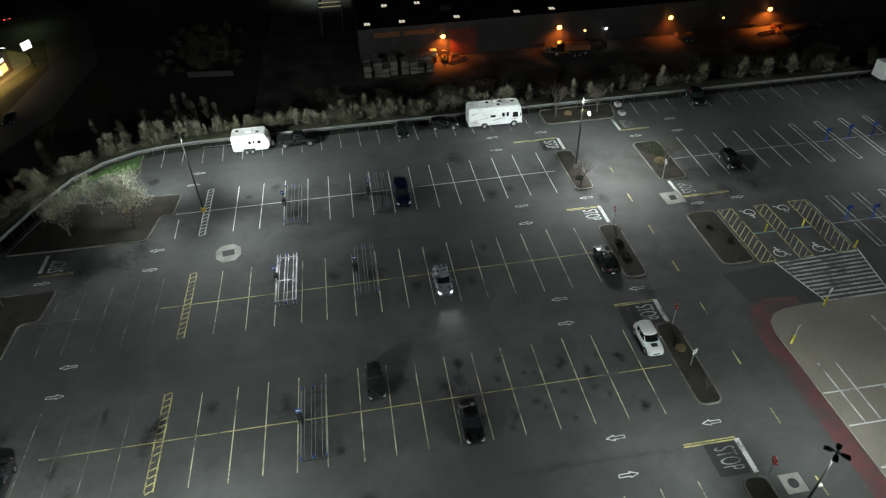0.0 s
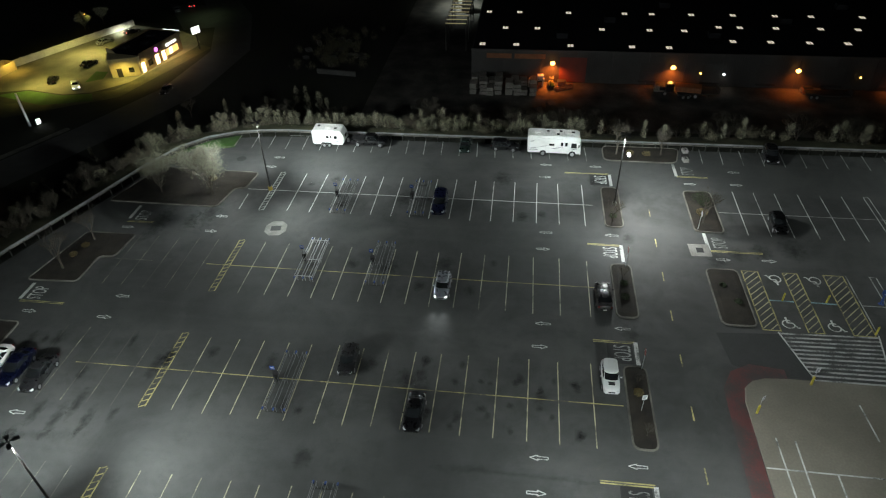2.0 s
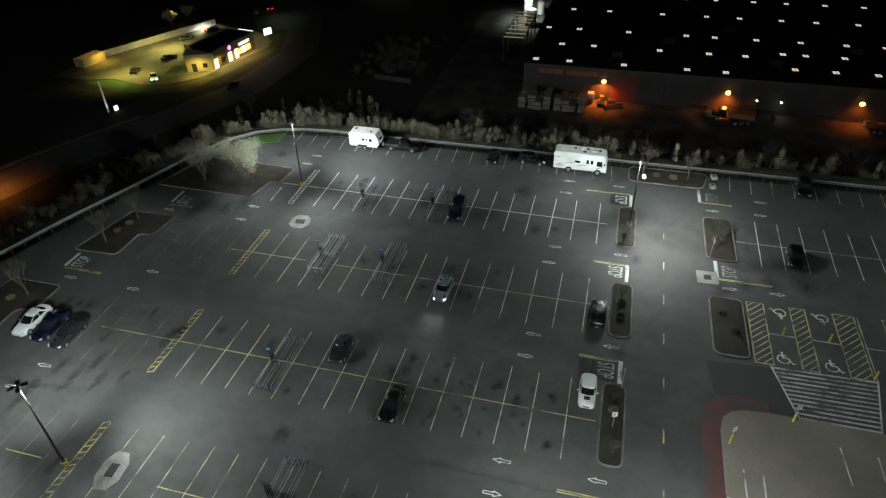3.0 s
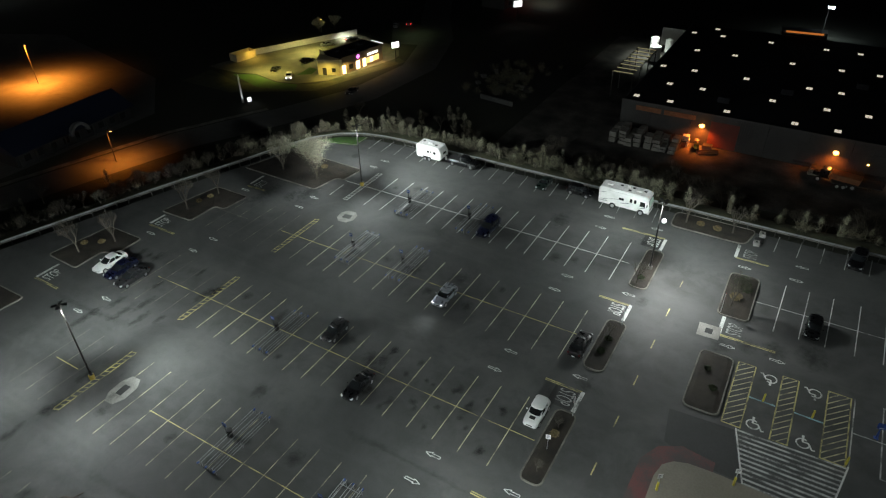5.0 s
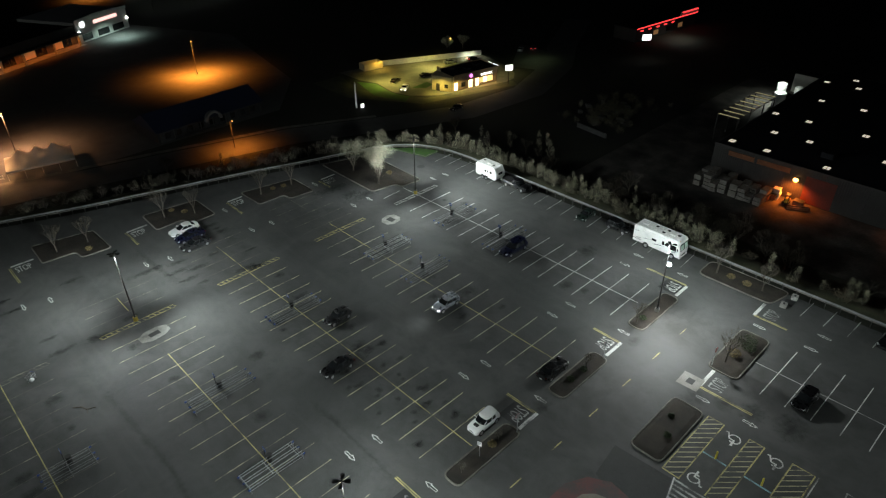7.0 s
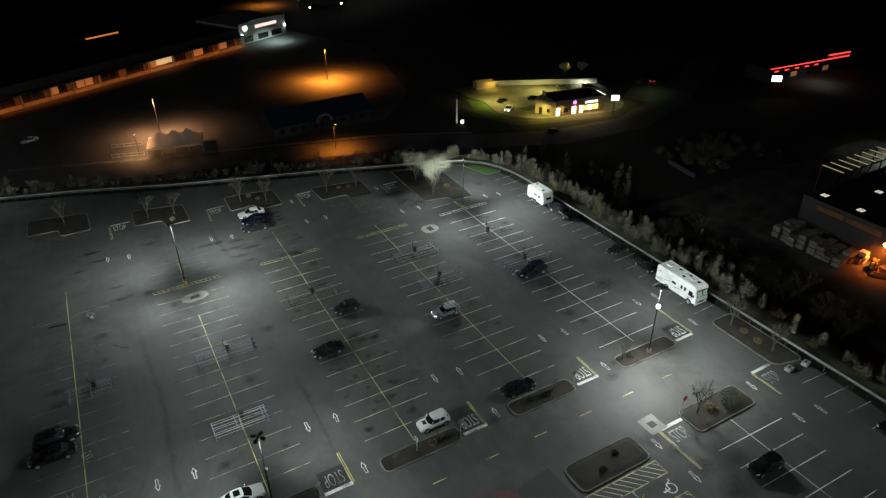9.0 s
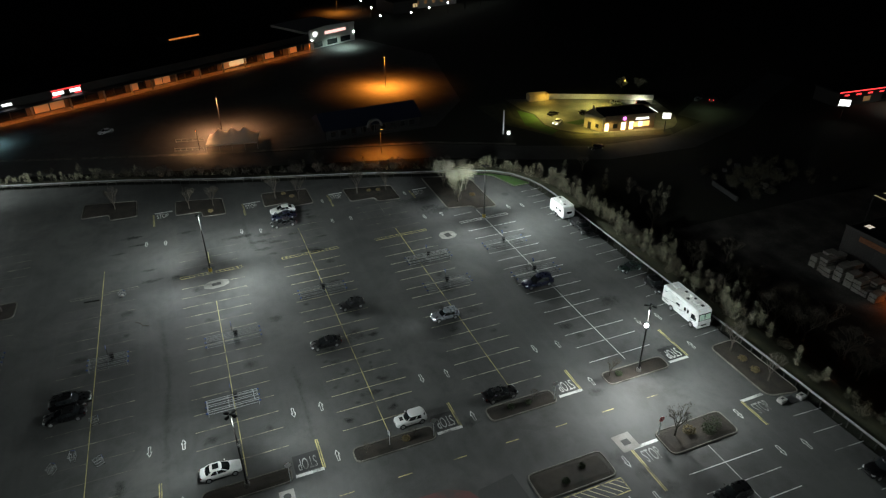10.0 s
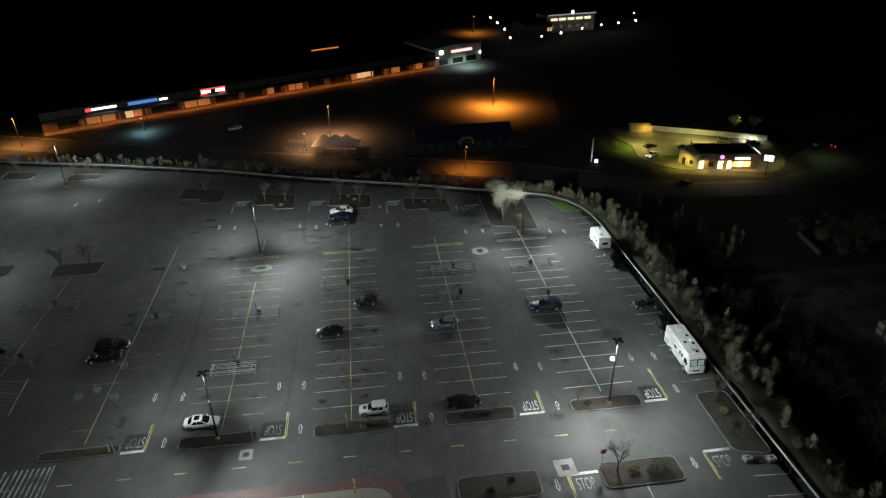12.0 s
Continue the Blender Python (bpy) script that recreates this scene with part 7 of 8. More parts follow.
rng = random.Random(21)
for k in range(16):
    stack(-10.5 + 1.9 * (k % 8) + rng.uniform(-0.3, 0.3), 80.5 + 3.0 * (k // 8) + rng.uniform(-0.4, 0.4), 1.6, 2.6, rng.uniform(1.2, 3.4), rng.uniform(-4, 4), rng.choice((2, 3, 4)))
for k in range(22):
    stack(rng.triangular(-58, -38, -47), rng.triangular(90, 118, 98), rng.uniform(0.7, 2.0), rng.uniform(0.7, 1.6), rng.uniform(0.3, 1.5), rng.uniform(0, 180), rng.choice((1, 2, 3)), (DOOR_GREY, TIMBER, SIDING)[k % 3])
for k in range(46):
    x, y, s = rng.triangular(-60, -36, -46), rng.triangular(87, 122, 98), rng.uniform(0.7, 1.5)
    c = copy_thing(brush[k % 3], Matrix.Identity(4))
    c.matrix_basis = pose(x, y, LOW + 0.1, 0, 0, 71 * k) @ Matrix.Diagonal((s, s, s, 1))
w = thing("low_wall", (-44.6, 88.3, LOW), "low pale block wall at the edge of a scrap yard", "wall", turn=-8)
part("blockwork", cube(-5, 5, -0.25, 0.25, 0, 1.2, 0.03), DOOR_GREY, w)


def yard_trailer(x, y, turn, material, label, L=9.0):
    t = thing("flatbed_trailer", (x, y, LOW), label, "trailer", "yard trailers", turn)
    part("deck", cube(-L / 2, L / 2, -1.2, 1.2, 1.0, 1.25, 0.03), material, t)
    part("headboard", cube(L / 2 - 0.15, L / 2, -1.2, 1.2, 1.25, 2.3), material, t)
    part("chassis", cube(-L / 2 + 0.3, L / 2 - 0.3, -0.4, 0.4, 0.6, 1.0), TRIM, t)
    for wx in (-L / 2 + 1.2, -L / 2 + 2.3):
        for s in (-1, 1):
            wheel_on(t, wx, s * 0.98, 0.48, 0.3, s)
    part("landing_leg", cube(L / 2 - 2.2, L / 2 - 2.0, -0.6, 0.6, 0, 1.0), TRIM, t)


for x, y, a, m in ((38.5, 81.5, 8, TRIM), (66, 82.8, -5, TRIM), (90, 80.5, 12, TRIM)):
    yard_trailer(x, y, a, m, "flatbed trailer standing in a dark yard")


def forklift(x, y, turn):
    f = thing("forklift", (x, y, LOW), "yellow forklift with raised mast under an orange lamp", "forklift", turn=turn)
    part("body", cube(-0.9, 0.7, -0.55, 0.55, 0.35, 1.1, 0.08), BOLLARD_YELLOW, f)
    part("counterweight", cube(-1.2, -0.85, -0.5, 0.5, 0.35, 1.2, 0.08), TRIM, f)
    for px in (-0.7, 0.5):
        for py in (-0.45, 0.45):
            part("cab_post", tube(bmesh.new(), (px, py, 1.1), (px, py, 2.1), 0.04, seg=6), TRIM, f)
    part("cab_roof", cube(-0.8, 0.6, -0.52, 0.52, 2.1, 2.16), TRIM, f)
    for py in (-0.35, 0.35):
        part("mast", cube(0.78, 0.9, py - 0.05, py + 0.05, 0.1, 3.0), TRIM, f)
        part("fork", cube(0.9, 2.0, py - 0.06, py + 0.06, 0.2, 0.26), TRIM, f)
    for wx in (-0.7, 0.5):
        for s in (-1, 1):
            wheel_on(f, wx, s * 0.5, 0.3, 0.2, s)


def yard_truck(x, y, turn):
    t = thing("dump_truck", (x, y, LOW), "dark dump truck standing under an orange wall lamp", "truck", turn=turn)
    part("chassis", cube(-3.6, 3.4, -0.45, 0.45, 0.6, 0.95), TRIM, t)
    cab = part("cab", cube(1.9, 3.6, -1.1, 1.1, 0.95, 2.7, 0.14), PAINTS["black"], t)
    part("windscreen", cube(3.45, 3.62, -0.95, 0.95, 1.8, 2.5, 0.03), GLASS_DARK, cab)
    part("bonnet", cube(3.6, 4.9, -0.75, 0.75, 0.95, 1.7, 0.12), PAINTS["black"], t)
    body = part("tipper_body", prism(bmesh.new(), rect(-3.7, 1.6, -1.2, 1.2), 1.0, 2.4, -0.1), RUST, t, "rusty steel tipper body")
    for k in range(5):
        for s in (-1, 1):
            part("side_rib", cube(-3.4 + 1.15 * k, -3.25 + 1.15 * k, s * 1.27 - 0.05, s * 1.27 + 0.05, 1.0, 2.4), RUST, body)
    for wx in (-2.8, -1.6, 3.6):
        for s in (-1, 1):
            wheel_on(t, wx, s * 1.0, 0.5, 0.32, s)


yard_truck(35.5, 82.2, 170)
for x, y, a in ((82.5, 82.5, 12), (86.0, 83.8, 70), (88.5, 82.0, -20), (9.6, 83.6, 30)):
    b = thing("pipe_stack", (x, y, LOW), "loose stack of rusty steel pipes in the yard", "stack", "pipe stacks", a)
    for k, (py, pz) in enumerate(((-0.5, 0.17), (-0.16, 0.17), (0.18, 0.17), (0.52, 0.17), (-0.33, 0.46), (0.01, 0.46), (0.35, 0.46), (0.1, 0.75))):
        part("pipe", tube(bmesh.new(), (-2.2 + 0.15 * (k % 3), py, pz), (2.2 + 0.2 * (k % 2), py, pz), 0.165, seg=10), RUST, b)
forklift(6.9, 84.9, -80)
stack(4.4, 85.4, 1.5, 1.5, 2.6, 4, 3, STUCCO)
stack(2.5, 84.8, 1.5, 1.5, 1.8, -6, 2, STUCCO)
stack(31.0, 84.2, 2.4, 1.4, 1.4, 3, 2)
stack(63.4, 85.6, 4.0, 1.2, 1.0, 0, 2)
for x, y in ((3.8, 84.6), (2.9, 83.2), (9.2, 85.0), (31.0, 84.9), (62.5, 85.1), (86.5, 85.0)):
    d = thing("skip_bin", (x, y, LOW), "rusty steel bin under a wall lamp", "bin", "yard bins")
    part("bin_body", prism(bmesh.new(), rect(-0.9, 0.9, -0.7, 0.7), 0.15, 1.4, -0.12), RUST, d)
    part("bin_lid", cube(-1.0, 1.0, -0.8, 0.8, 1.4, 1.46), TRIM, d)
    for lx in (-0.7, 0.7):
        part("skid", cube(lx - 0.06, lx + 0.06, -0.6, 0.6, 0, 0.15), TRIM, d)
rack = thing("slatted_canopy", (-17.3, 117, LOW), "slatted canopy with rows of lit tubes beside the warehouse", "canopy")
for sx in (-2.6, 2.6):
    for sy in (-11, -4, 4, 11):
        part("column", cube(sx - 0.12, sx + 0.12, sy - 0.12, sy + 0.12, 0, 6.6), SIDING, rack)
    part("beam", cube(sx - 0.1, sx + 0.1, -11.6, 11.6, 6.6, 6.8), SIDING, rack)
for k in range(8):
    y = -10.8 + 3.05 * k
    part("slat", cube(-2.9, 2.9, y - 0.45, y + 0.45, 6.82, 6.9), SIDING, rack)
    part("tube_light", cube(-2.6, 2.6, y - 0.26, y + 0.26, 6.902, 6.95), TUBE_GLOW, rack, "lit tube row")
for x, y, r, h in ((-17.5, 140, 1.6, 4.2), (-19.5, 146, 1.3, 5.0), (-16.0, 150.0, 1.1, 3.6)):
    s = thing("storage_tank", (x, y, LOW), "white round storage tank, brightly lit", "tank", "storage tanks")
    part("shell", tube(bmesh.new(), (0, 0, 0), (0, 0, h), r, r, 20), RV_WHITE, s, smooth=False)
    part("lid", tube(bmesh.new(), (0, 0, h), (0, 0, h + 0.4), r, r * 0.3, 20), RV_WHITE, s)
s = thing("site_office", (-16.5, 158, LOW), "pale cabin behind the storage tanks", "cabin")
part("cabin_wall", cube(-3.5, 3.5, -2, 2, 0, 5.5, 0.05), STUCCO, s)
part("cabin_roof", cube(-3.7, 3.7, -2.2, 2.2, 5.5, 5.7), ROOF_DARK, s)

# diner with its lot
dn = thing("diner", (-97.55, 94.05, LOW), "brown diner with a pale angled end and lit windows", "restaurant", turn=-9.5)
part("wall", cube(-2.75, 5.95, -7.6, 9.2, 0, 4.6, 0.04), BRICK_BROWN, dn)
part("roof", cube(-2.75, 5.95, -7.6, 9.2, 4.6, 4.72), ROOF_DARK, dn, "dark flat roof")
for a, b, c, d in ((-3.0, 6.2, 9.2, 9.45), (-3.0, -2.75, -7.6, 9.2), (5.95, 6.2, -7.6, 9.2)):
    part("parapet", cube(a, b, c, d, 4.3, 5.0), BRICK_BROWN, dn)
part("angled_end", prism(bmesh.new(), [(6.15, -7.62), (-2.95, -7.62), (-2.6, -8.1), (0.2, -11.7), (5.9, -8.3)], 0, 4.4), BRICK_TAN, dn, "pale stucco angled end wall")
part("end_coping", prism(bmesh.new(), [(6.3, -7.6), (-3.1, -7.6), (-2.75, -8.2), (0.2, -11.95), (6.1, -8.45)], 4.4, 4.62), BRICK_TAN, dn)
part("corner_fin", prism(bmesh.new(), [(-3.0, 4.6), (-3.0, 6.0), (-2.4, 5.9), (-0.6, 4.6)], 0, 0.3), BRICK_TAN, dn, "pale raised corner of the end wall").matrix_local = pose(0, -7.45, 0, 90, 0, 0)
end_wall = Vector((5.7, 3.4)).normalized()
for u0, u1, z0, z1, name, m in ((1.4, 2.6, 0.0, 2.2, "end_door", TRIM), (4.2, 5.4, 1.0, 2.2, "end_window", GLASS_DARK)):
    part(name, cube(u0, u1, -0.06, 0.06, z0, z1), m, dn).matrix_local = pose(0.2, -11.7, 0, 0, 0, math.degrees(math.atan2(end_wall.y, end_wall.x)))
for y0, y1, z0, z1, m in ((-7.3, -6.3, 0.15, 2.5, SHOP_WARM), (-1.9, -0.7, 0.15, 2.5, SHOP_WARM), (0.8, 1.9, 0.15, 2.5, SHOP_WARM), (2.4, 3.5, 0.8, 2.4, SHOP_LIGHT), (3.8, 4.9, 0.8, 2.4, SHOP_WARM), (5.2, 6.3, 0.8, 2.4, SHOP_LIGHT), (6.5, 7.3, 0.8, 2.4, SHOP_LIGHT), (-4.6, -3.4, 0.9, 2.2, GLASS_DARK)):
    w = part("window", cube(5.95, 6.03, y0 - 0.2, y1 + 0.2, z0, z1 + 0.2), TRIM, dn)
    part("pane", cube(6.03, 6.05, y0 - 0.12, y1 + 0.12, z0 + 0.08, z1 + 0.12), DINER_PANE if m is SHOP_WARM else SHOP_WARM if m is SHOP_LIGHT else GLASS_DARK, w, "warmly lit pane")
part("sign_bar", cube(6.2, 6.3, 2.6, 6.9, 3.2, 3.8), WHITE_GLOW, dn, "lit white sign bar")
part("round_sign", prism_side(0, 0, 0, 0.6, 0.1), PURPLE_GLOW, dn, "lit purple round sign").matrix_local = pose(6.25, -1.2, 3.9, 0, 0, 90)
part("awning_light", cube(1.0, 5.9, 9.45, 9.7, 4.6, 5.05), WHITE_GLOW, dn, "lit white strip")
for x, y in ((-0.6, -4), (2.5, 0), (0.5, 5)):
    part("roof_unit", cube(x - 0.9, x + 0.9, y - 0.8, y + 0.8, 4.72, 5.3, 0.05), ROOF_DARK, dn)
fence = thing("boundary_wall", (-121.3, 103.3, LOW), "long pale boundary wall behind the diner", "wall", turn=64.2)
for k in range(12):
    part("wall_panel", cube(-18.4 + 3.07 * k, -15.36 + 3.07 * k, -0.12, 0.12, 0, 1.75), STUCCO, fence)
    part("pier", cube(-18.6 + 3.07 * k, -18.3 + 3.07 * k, -0.17, 0.17, 0, 1.9), STUCCO, fence)
shed = thing("bin_store", (-129.7, 83.0, LOW), "timber bin enclosure beside the boundary wall", "shed", turn=80)
for a, b, c, d in ((-3.6, 3.6, -1.8, -1.65), (-3.6, 3.6, 1.65, 1.8), (-3.6, -3.45, -1.65, 1.65), (3.45, 3.6, -1.65, 1.65)):
    part("fence_side", cube(a, b, c, d, 0, 2.2), BRICK_TAN, shed)
ps = thing("pole_sign", (-85.6, 102.5, LOW), "white lit box sign on a dark pole", "sign", turn=-30)
part("pole", tube(bmesh.new(), (0, 0, 0), (0, 0, 4.3), 0.14, seg=8), POLE_METAL, ps)
bx = part("sign_box", cube(-0.15, 0.15, -1.3, 1.3, 4.3, 6.2, 0.04), SIDING, ps)
part("sign_face", cube(0.151, 0.17, -1.22, 1.22, 4.38, 6.12), WHITE_GLOW, bx, "glowing white face")
part("sign_face", cube(-0.17, -0.151, -1.22, 1.22, 4.38, 6.12), WHITE_GLOW, bx, "glowing white face")
tp = thing("utility_pole", (-103.7, 56.5, LOW), "pale bare pole beside a small sign", "pole")
part("shaft", tube(bmesh.new(), (0, 0, 0), (0, 0, 7.5), 0.28, 0.2, 10), RV_WHITE, tp)
# added lamp at the pole's foot, only to brighten the shaft
lamp("pole_uplight", "SPOT", (-102.4, 56.0, LOW + 0.3), 260, (0.9, 1, 0.95), 0.1, (-103.7, 56.5, LOW + 4), 70, 0.8)
sb = thing("box_sign", (-102.4, 57.6, LOW), "small lit box sign at the foot of a pole", "sign", turn=-20)
part("box_frame", cube(-0.2, 0.2, -0.55, 0.55, 0.1, 1.4, 0.03), SIDING, sb)
part("sign_face", cube(0.2, 0.215, -0.48, 0.48, 0.2, 1.3), WHITE_GLOW, sb)
part("sign_foot", cube(-0.15, 0.15, -0.4, 0.4, 0, 0.1), CONCRETE, sb)
for x, y, a, p, kw in ((-105.4, 76.6, -52, "white", dict(lights_on=True)), (-113.0, 79.5, 110, "black", {}), (-109.8, 90.0, 75, "black", {}), (-114.3, 105.5, 64, "silver", {}), (-110.6, 113.5, 64, "black", dict(tails_on=True)),
                       (-103.9, 138.0, 120, "grey", dict(tails_on=True)), (-106.5, 133.5, 120, "silver", {}), (-82.0, 75.6, -85, "black", dict(lights_on=False)), (-153.5, -57.0, -62, "white", {})):
    vehicle("sedan", p, x, y, a, "%s car standing below the lot at night" % ("white" if p == "white" else "silver" if p == "silver" else "dark"), z=LOW + 0.035, **kw)
yt = tree("lamp_lit_tree", "leafy tree lit yellow by an added lamp", 5.5, 91, LEAF_SPRING, 2200, 0.16, 0.3, 3)
yt.matrix_world = pose(-125.9, 115.2, LOW)
c = copy_thing(yt, Matrix.Identity(4))
c.matrix_basis = pose(-123.5, 121.0, LOW, 0, 0, 120)

# strip mall: local x along the front, y out of it
MALL = Matrix.Translation((-235.5, 24.6, LOW)) @ pose(0, 0, 0, 0, 0, math.degrees(math.atan2(-0.89, 0.456)))
ml = tagged(new("strip_mall"), "long dark strip mall with lit shop fronts under a canopy", "shopping centre")
ml.matrix_world = MALL
part("wall", cube(0, 166, -30, -0.2, 0, 6.2), SIDING, ml)
part("roof", cube(-0.5, 166.5, -30.5, 0.0, 6.2, 6.5), ROOF_DARK, ml)
part("canopy", cube(0, 166, -0.2, 3.2, 3.9, 4.3, 0.03), SIDING, ml)
part("fascia", cube(0, 166, -0.2, 0.1, 4.3, 7.0), SIDING, ml)
part("walkway", cube(0, 166, -0.2, 3.8, 0, 0.15), CONCRETE, ml)
part("shopfront_wall", cube(0, 166, -0.2, -0.15, 0.15, 3.9), BRICK_BROWN, ml, "brown brick wall under the canopy")
rng = random.Random(5)
s0 = 3.0
while s0 < 160:
    w = rng.uniform(5, 10)
    lit = rng.random()
    part("pillar", cube(s0 - 1.2, s0 - 0.7, 2.7, 3.2, 0.15, 3.9), BRICK_TAN, ml)
    fr = part("shop_front", cube(s0, s0 + w, -0.15, -0.1, 0.4, 3.1), TRIM, ml)
    part("shop_pane", cube(s0 + 0.1, s0 + w * 0.48, -0.1, -0.08, 0.5, 3.0), SHOP_LIGHT if lit > 0.86 else GLASS_DARK, fr)
    part("shop_pane", cube(s0 + w * 0.52, s0 + w - 0.1, -0.1, -0.08, 0.5, 3.0), SHOP_WARM if lit > 0.93 else SHOP_LIGHT if lit > 0.62 else GLASS_DARK, fr)
    s0 += w + rng.uniform(1.8, 4)
for a, b, z0, z1, m in ((101.0, 104.6, 5.0, 6.1, WHITE_GLOW), (106.6, 110.2, 5.0, 6.1, WHITE_GLOW), (100.6, 110.6, 6.4, 6.75, RED_GLOW), (100.8, 103.2, 4.4, 4.75, RED_GLOW), (108.0, 110.6, 4.4, 4.75, RED_GLOW),
                        (123.0, 126.0, 5.1, 5.9, WHITE_GLOW), (126.6, 137.0, 5.0, 6.2, BLUE_GLOW), (141.0, 149.5, 5.2, 6.0, WHITE_GLOW), (149.8, 151.4, 5.0, 6.2, RED_GLOW), (34.0, 42.0, 1.0, 4.0, SHOP_WARM)):
    part("sign_panel", cube(a, b, 0.12, 0.24, z0, z1, 0.02), m, ml, "lit shop sign")
eb = part("corner_store", cube(-27, 0, -28, 0.6, 0, 7.6, 0.05), STUCCO, ml, "taller pale corner store")
part("store_gable", prism(bmesh.new(), [(-27.2, 7.6), (0.2, 7.6), (0.2, 8.6), (-10, 9.4), (-27.2, 8.6)], 0, 0.3), STUCCO, ml).matrix_local = pose(0, 0.95, 0, 90, 0, 0)
part("round_sign", prism_side(0, 0, 0, 1.3, 0.12), WHITE_GLOW, eb, "lit round sign").matrix_local = pose(-3.2, 0.8, 6.6, 0, 0, 0)
part("sign_panel", cube(-21.5, -9.0, 0.62, 0.74, 5.6, 6.8, 0.02), glow("lit_pink_sign", (1.0, 0.55, 0.5), 1.6), eb, "lit pinkish sign")
for a, b in ((-24, -18), (-16, -10), (-7, -2)):
    part("shop_window", cube(a, b, 0.62, 0.7, 0.6, 3.0), GLASS_DARK, eb)
for sx in (-26.5, -0.8):
    part("wall_lamp", cube(sx - 0.4, sx + 0.4, 0.62, 1.0, 3.6, 4.2), COOL_BULB, eb, "bright wall lamp")
# emission in the shed's strip stands in for the orange light on it
far_glow = thing("distant_shed", (-258.1, -29.2, LOW), "distant low building with a glowing orange strip", "building", turn=-63)
part("shed_wall", cube(-9, 9, -4, 4, 0, 7.0), SIDING, far_glow)
part("eave_glow", cube(-7.3, 7.3, 4.0, 4.2, 6.3, 6.9), glow("orange_strip_glow", (1.0, 0.3, 0.06), 0.6), far_glow, "glowing orange strip")

# tent
cm, cnt, cb = CANVAS, CANVAS.node_tree, CANVAS.node_tree.nodes["Principled BSDF"]
trans = cnt.nodes.new("ShaderNodeBsdfTranslucent")
trans.inputs["Color"].default_value = (0.75, 0.7, 0.6, 1)
both = cnt.nodes.new("ShaderNodeMixShader")
both.inputs[0].default_value = 0.55
cnt.links.new(cb.outputs[0], both.inputs[1])
cnt.links.new(trans.outputs[0], both.inputs[2])
cnt.links.new(both.outputs[0], cnt.nodes["Material Output"].inputs["Surface"])
tent = thing("marquee_tent", (-127.0, -21.0, LOW), "pale canvas marquee with three peaks under an orange lamp", "tent", turn=-12)
peaks = (-3.6, 0.0, 3.6)
bm = bmesh.new()
nu, nv = 37, 15
grid = []
for i in range(nu):
    y = -7.2 + 14.4 * i / (nu - 1)
    rowv = []
    for j in range(nv):
        x = -4.6 + 9.2 * j / (nv - 1)
        h = 2.4
        for p in peaks:
            d = math.hypot((y - p) * 1.05, x * 0.95)
            h = max(h, 2.4 + 3.3 * max(0, 1 - d / 4.4) ** 1.35)
        ridge = 2.4 + 2.1 * max(0, 1 - abs(x) / 4.6) * min(1, (7.2 - abs(y)) / 3.2)
        rowv.append(bm.verts.new((x, y, max(h, ridge))))
    grid.append(rowv)
for i in range(nu - 1):
    for j in range(nv - 1):
        bm.faces.new((grid[i][j], grid[i][j + 1], grid[i + 1][j + 1], grid[i + 1][j]))
part("canopy", bm, CANVAS, tent, smooth=True)
for sx in (-4.6, 4.6):
    part("valance", cube(sx - 0.03, sx + 0.03, -7.2, 7.2, 1.9, 2.4), CANVAS, tent)
    for k in range(5):
        part("tent_pole", tube(bmesh.new(), (sx, -7.2 + 3.6 * k, 0), (sx, -7.2 + 3.6 * k, 2.4), 0.05, seg=6), STEEL, tent)
for sy in (-7.2, 7.2):
    part("valance", cube(-4.6, 4.6, sy - 0.03, sy + 0.03, 1.9, 2.4), CANVAS, tent)

for fx, fy, turn in ((-127.2, -33.6, 73.8), (-135.1, -33.0, 76.0)):
    fence = thing("barrier_fence", (fx, fy, LOW), "low pale barrier fence beside a marquee", "fence", "barriers beside the marquee", turn)
    for k in range(6):
        part("post", cube(-4.1 + 1.64 * k - 0.05, -4.1 + 1.64 * k + 0.05, -0.05, 0.05, 0, 1.15), STUCCO, fence)
    for z in (0.25, 1.0):
        part("rail", cube(-4.15, 4.15, -0.085, -0.052, z, z + 0.14), STUCCO, fence)

# dark house with a blue roof
hs = thing("long_house", (-126.5, 20.0, LOW), "long dark house with a blue roof and arched porch", "house", turn=3)
part("wall", cube(-6.5, 6.0, -15.5, 15.5, 0, 3.2), TRIM, hs)
bm = bmesh.new()
loft(bm, [[(-7.2, y, 3.15), (7.0, y, 3.15), (0, y, 6.6)] for y in (-16, 16)])
bmesh.ops.recalc_face_normals(bm, faces=bm.faces)
part("roof", bm, BLUE_ROOF, hs, "dark blue metal roof")
for k in range(9):
    part("porch_post", cube(6.6, 6.85, -15 + 3.75 * k - 0.12, -15 + 3.75 * k + 0.12, 0, 3.15), POLE_METAL, hs)
    part("window", cube(6.0, 6.05, -13.6 + 3.2 * k, -12.2 + 3.2 * k, 0.9, 2.3), GLASS_DARK, hs)
bm = bmesh.new()
for k in range(12):
    a0, a1 = math.pi * k / 12, math.pi * (k + 1) / 12
    for r0, r1 in ((1.9, 2.5),):
        vs = [bm.verts.new((x, r * math.cos(a), 2.4 + r * math.sin(a))) for x in (6.4, 7.6) for r, a in ((r0, a0), (r1, a0), (r1, a1), (r0, a1))]
        for q in ((0, 1, 2, 3), (7, 6, 5, 4), (1, 5, 6, 2), (0, 3, 7, 4)):
            bm.faces.new([vs[i] for i in q])
bmesh.ops.remove_doubles(bm, verts=bm.verts, dist=0.001)
bmesh.ops.recalc_face_normals(bm, faces=bm.faces)
part("porch_arch", bm, DOOR_GREY, hs, "pale arched porch")

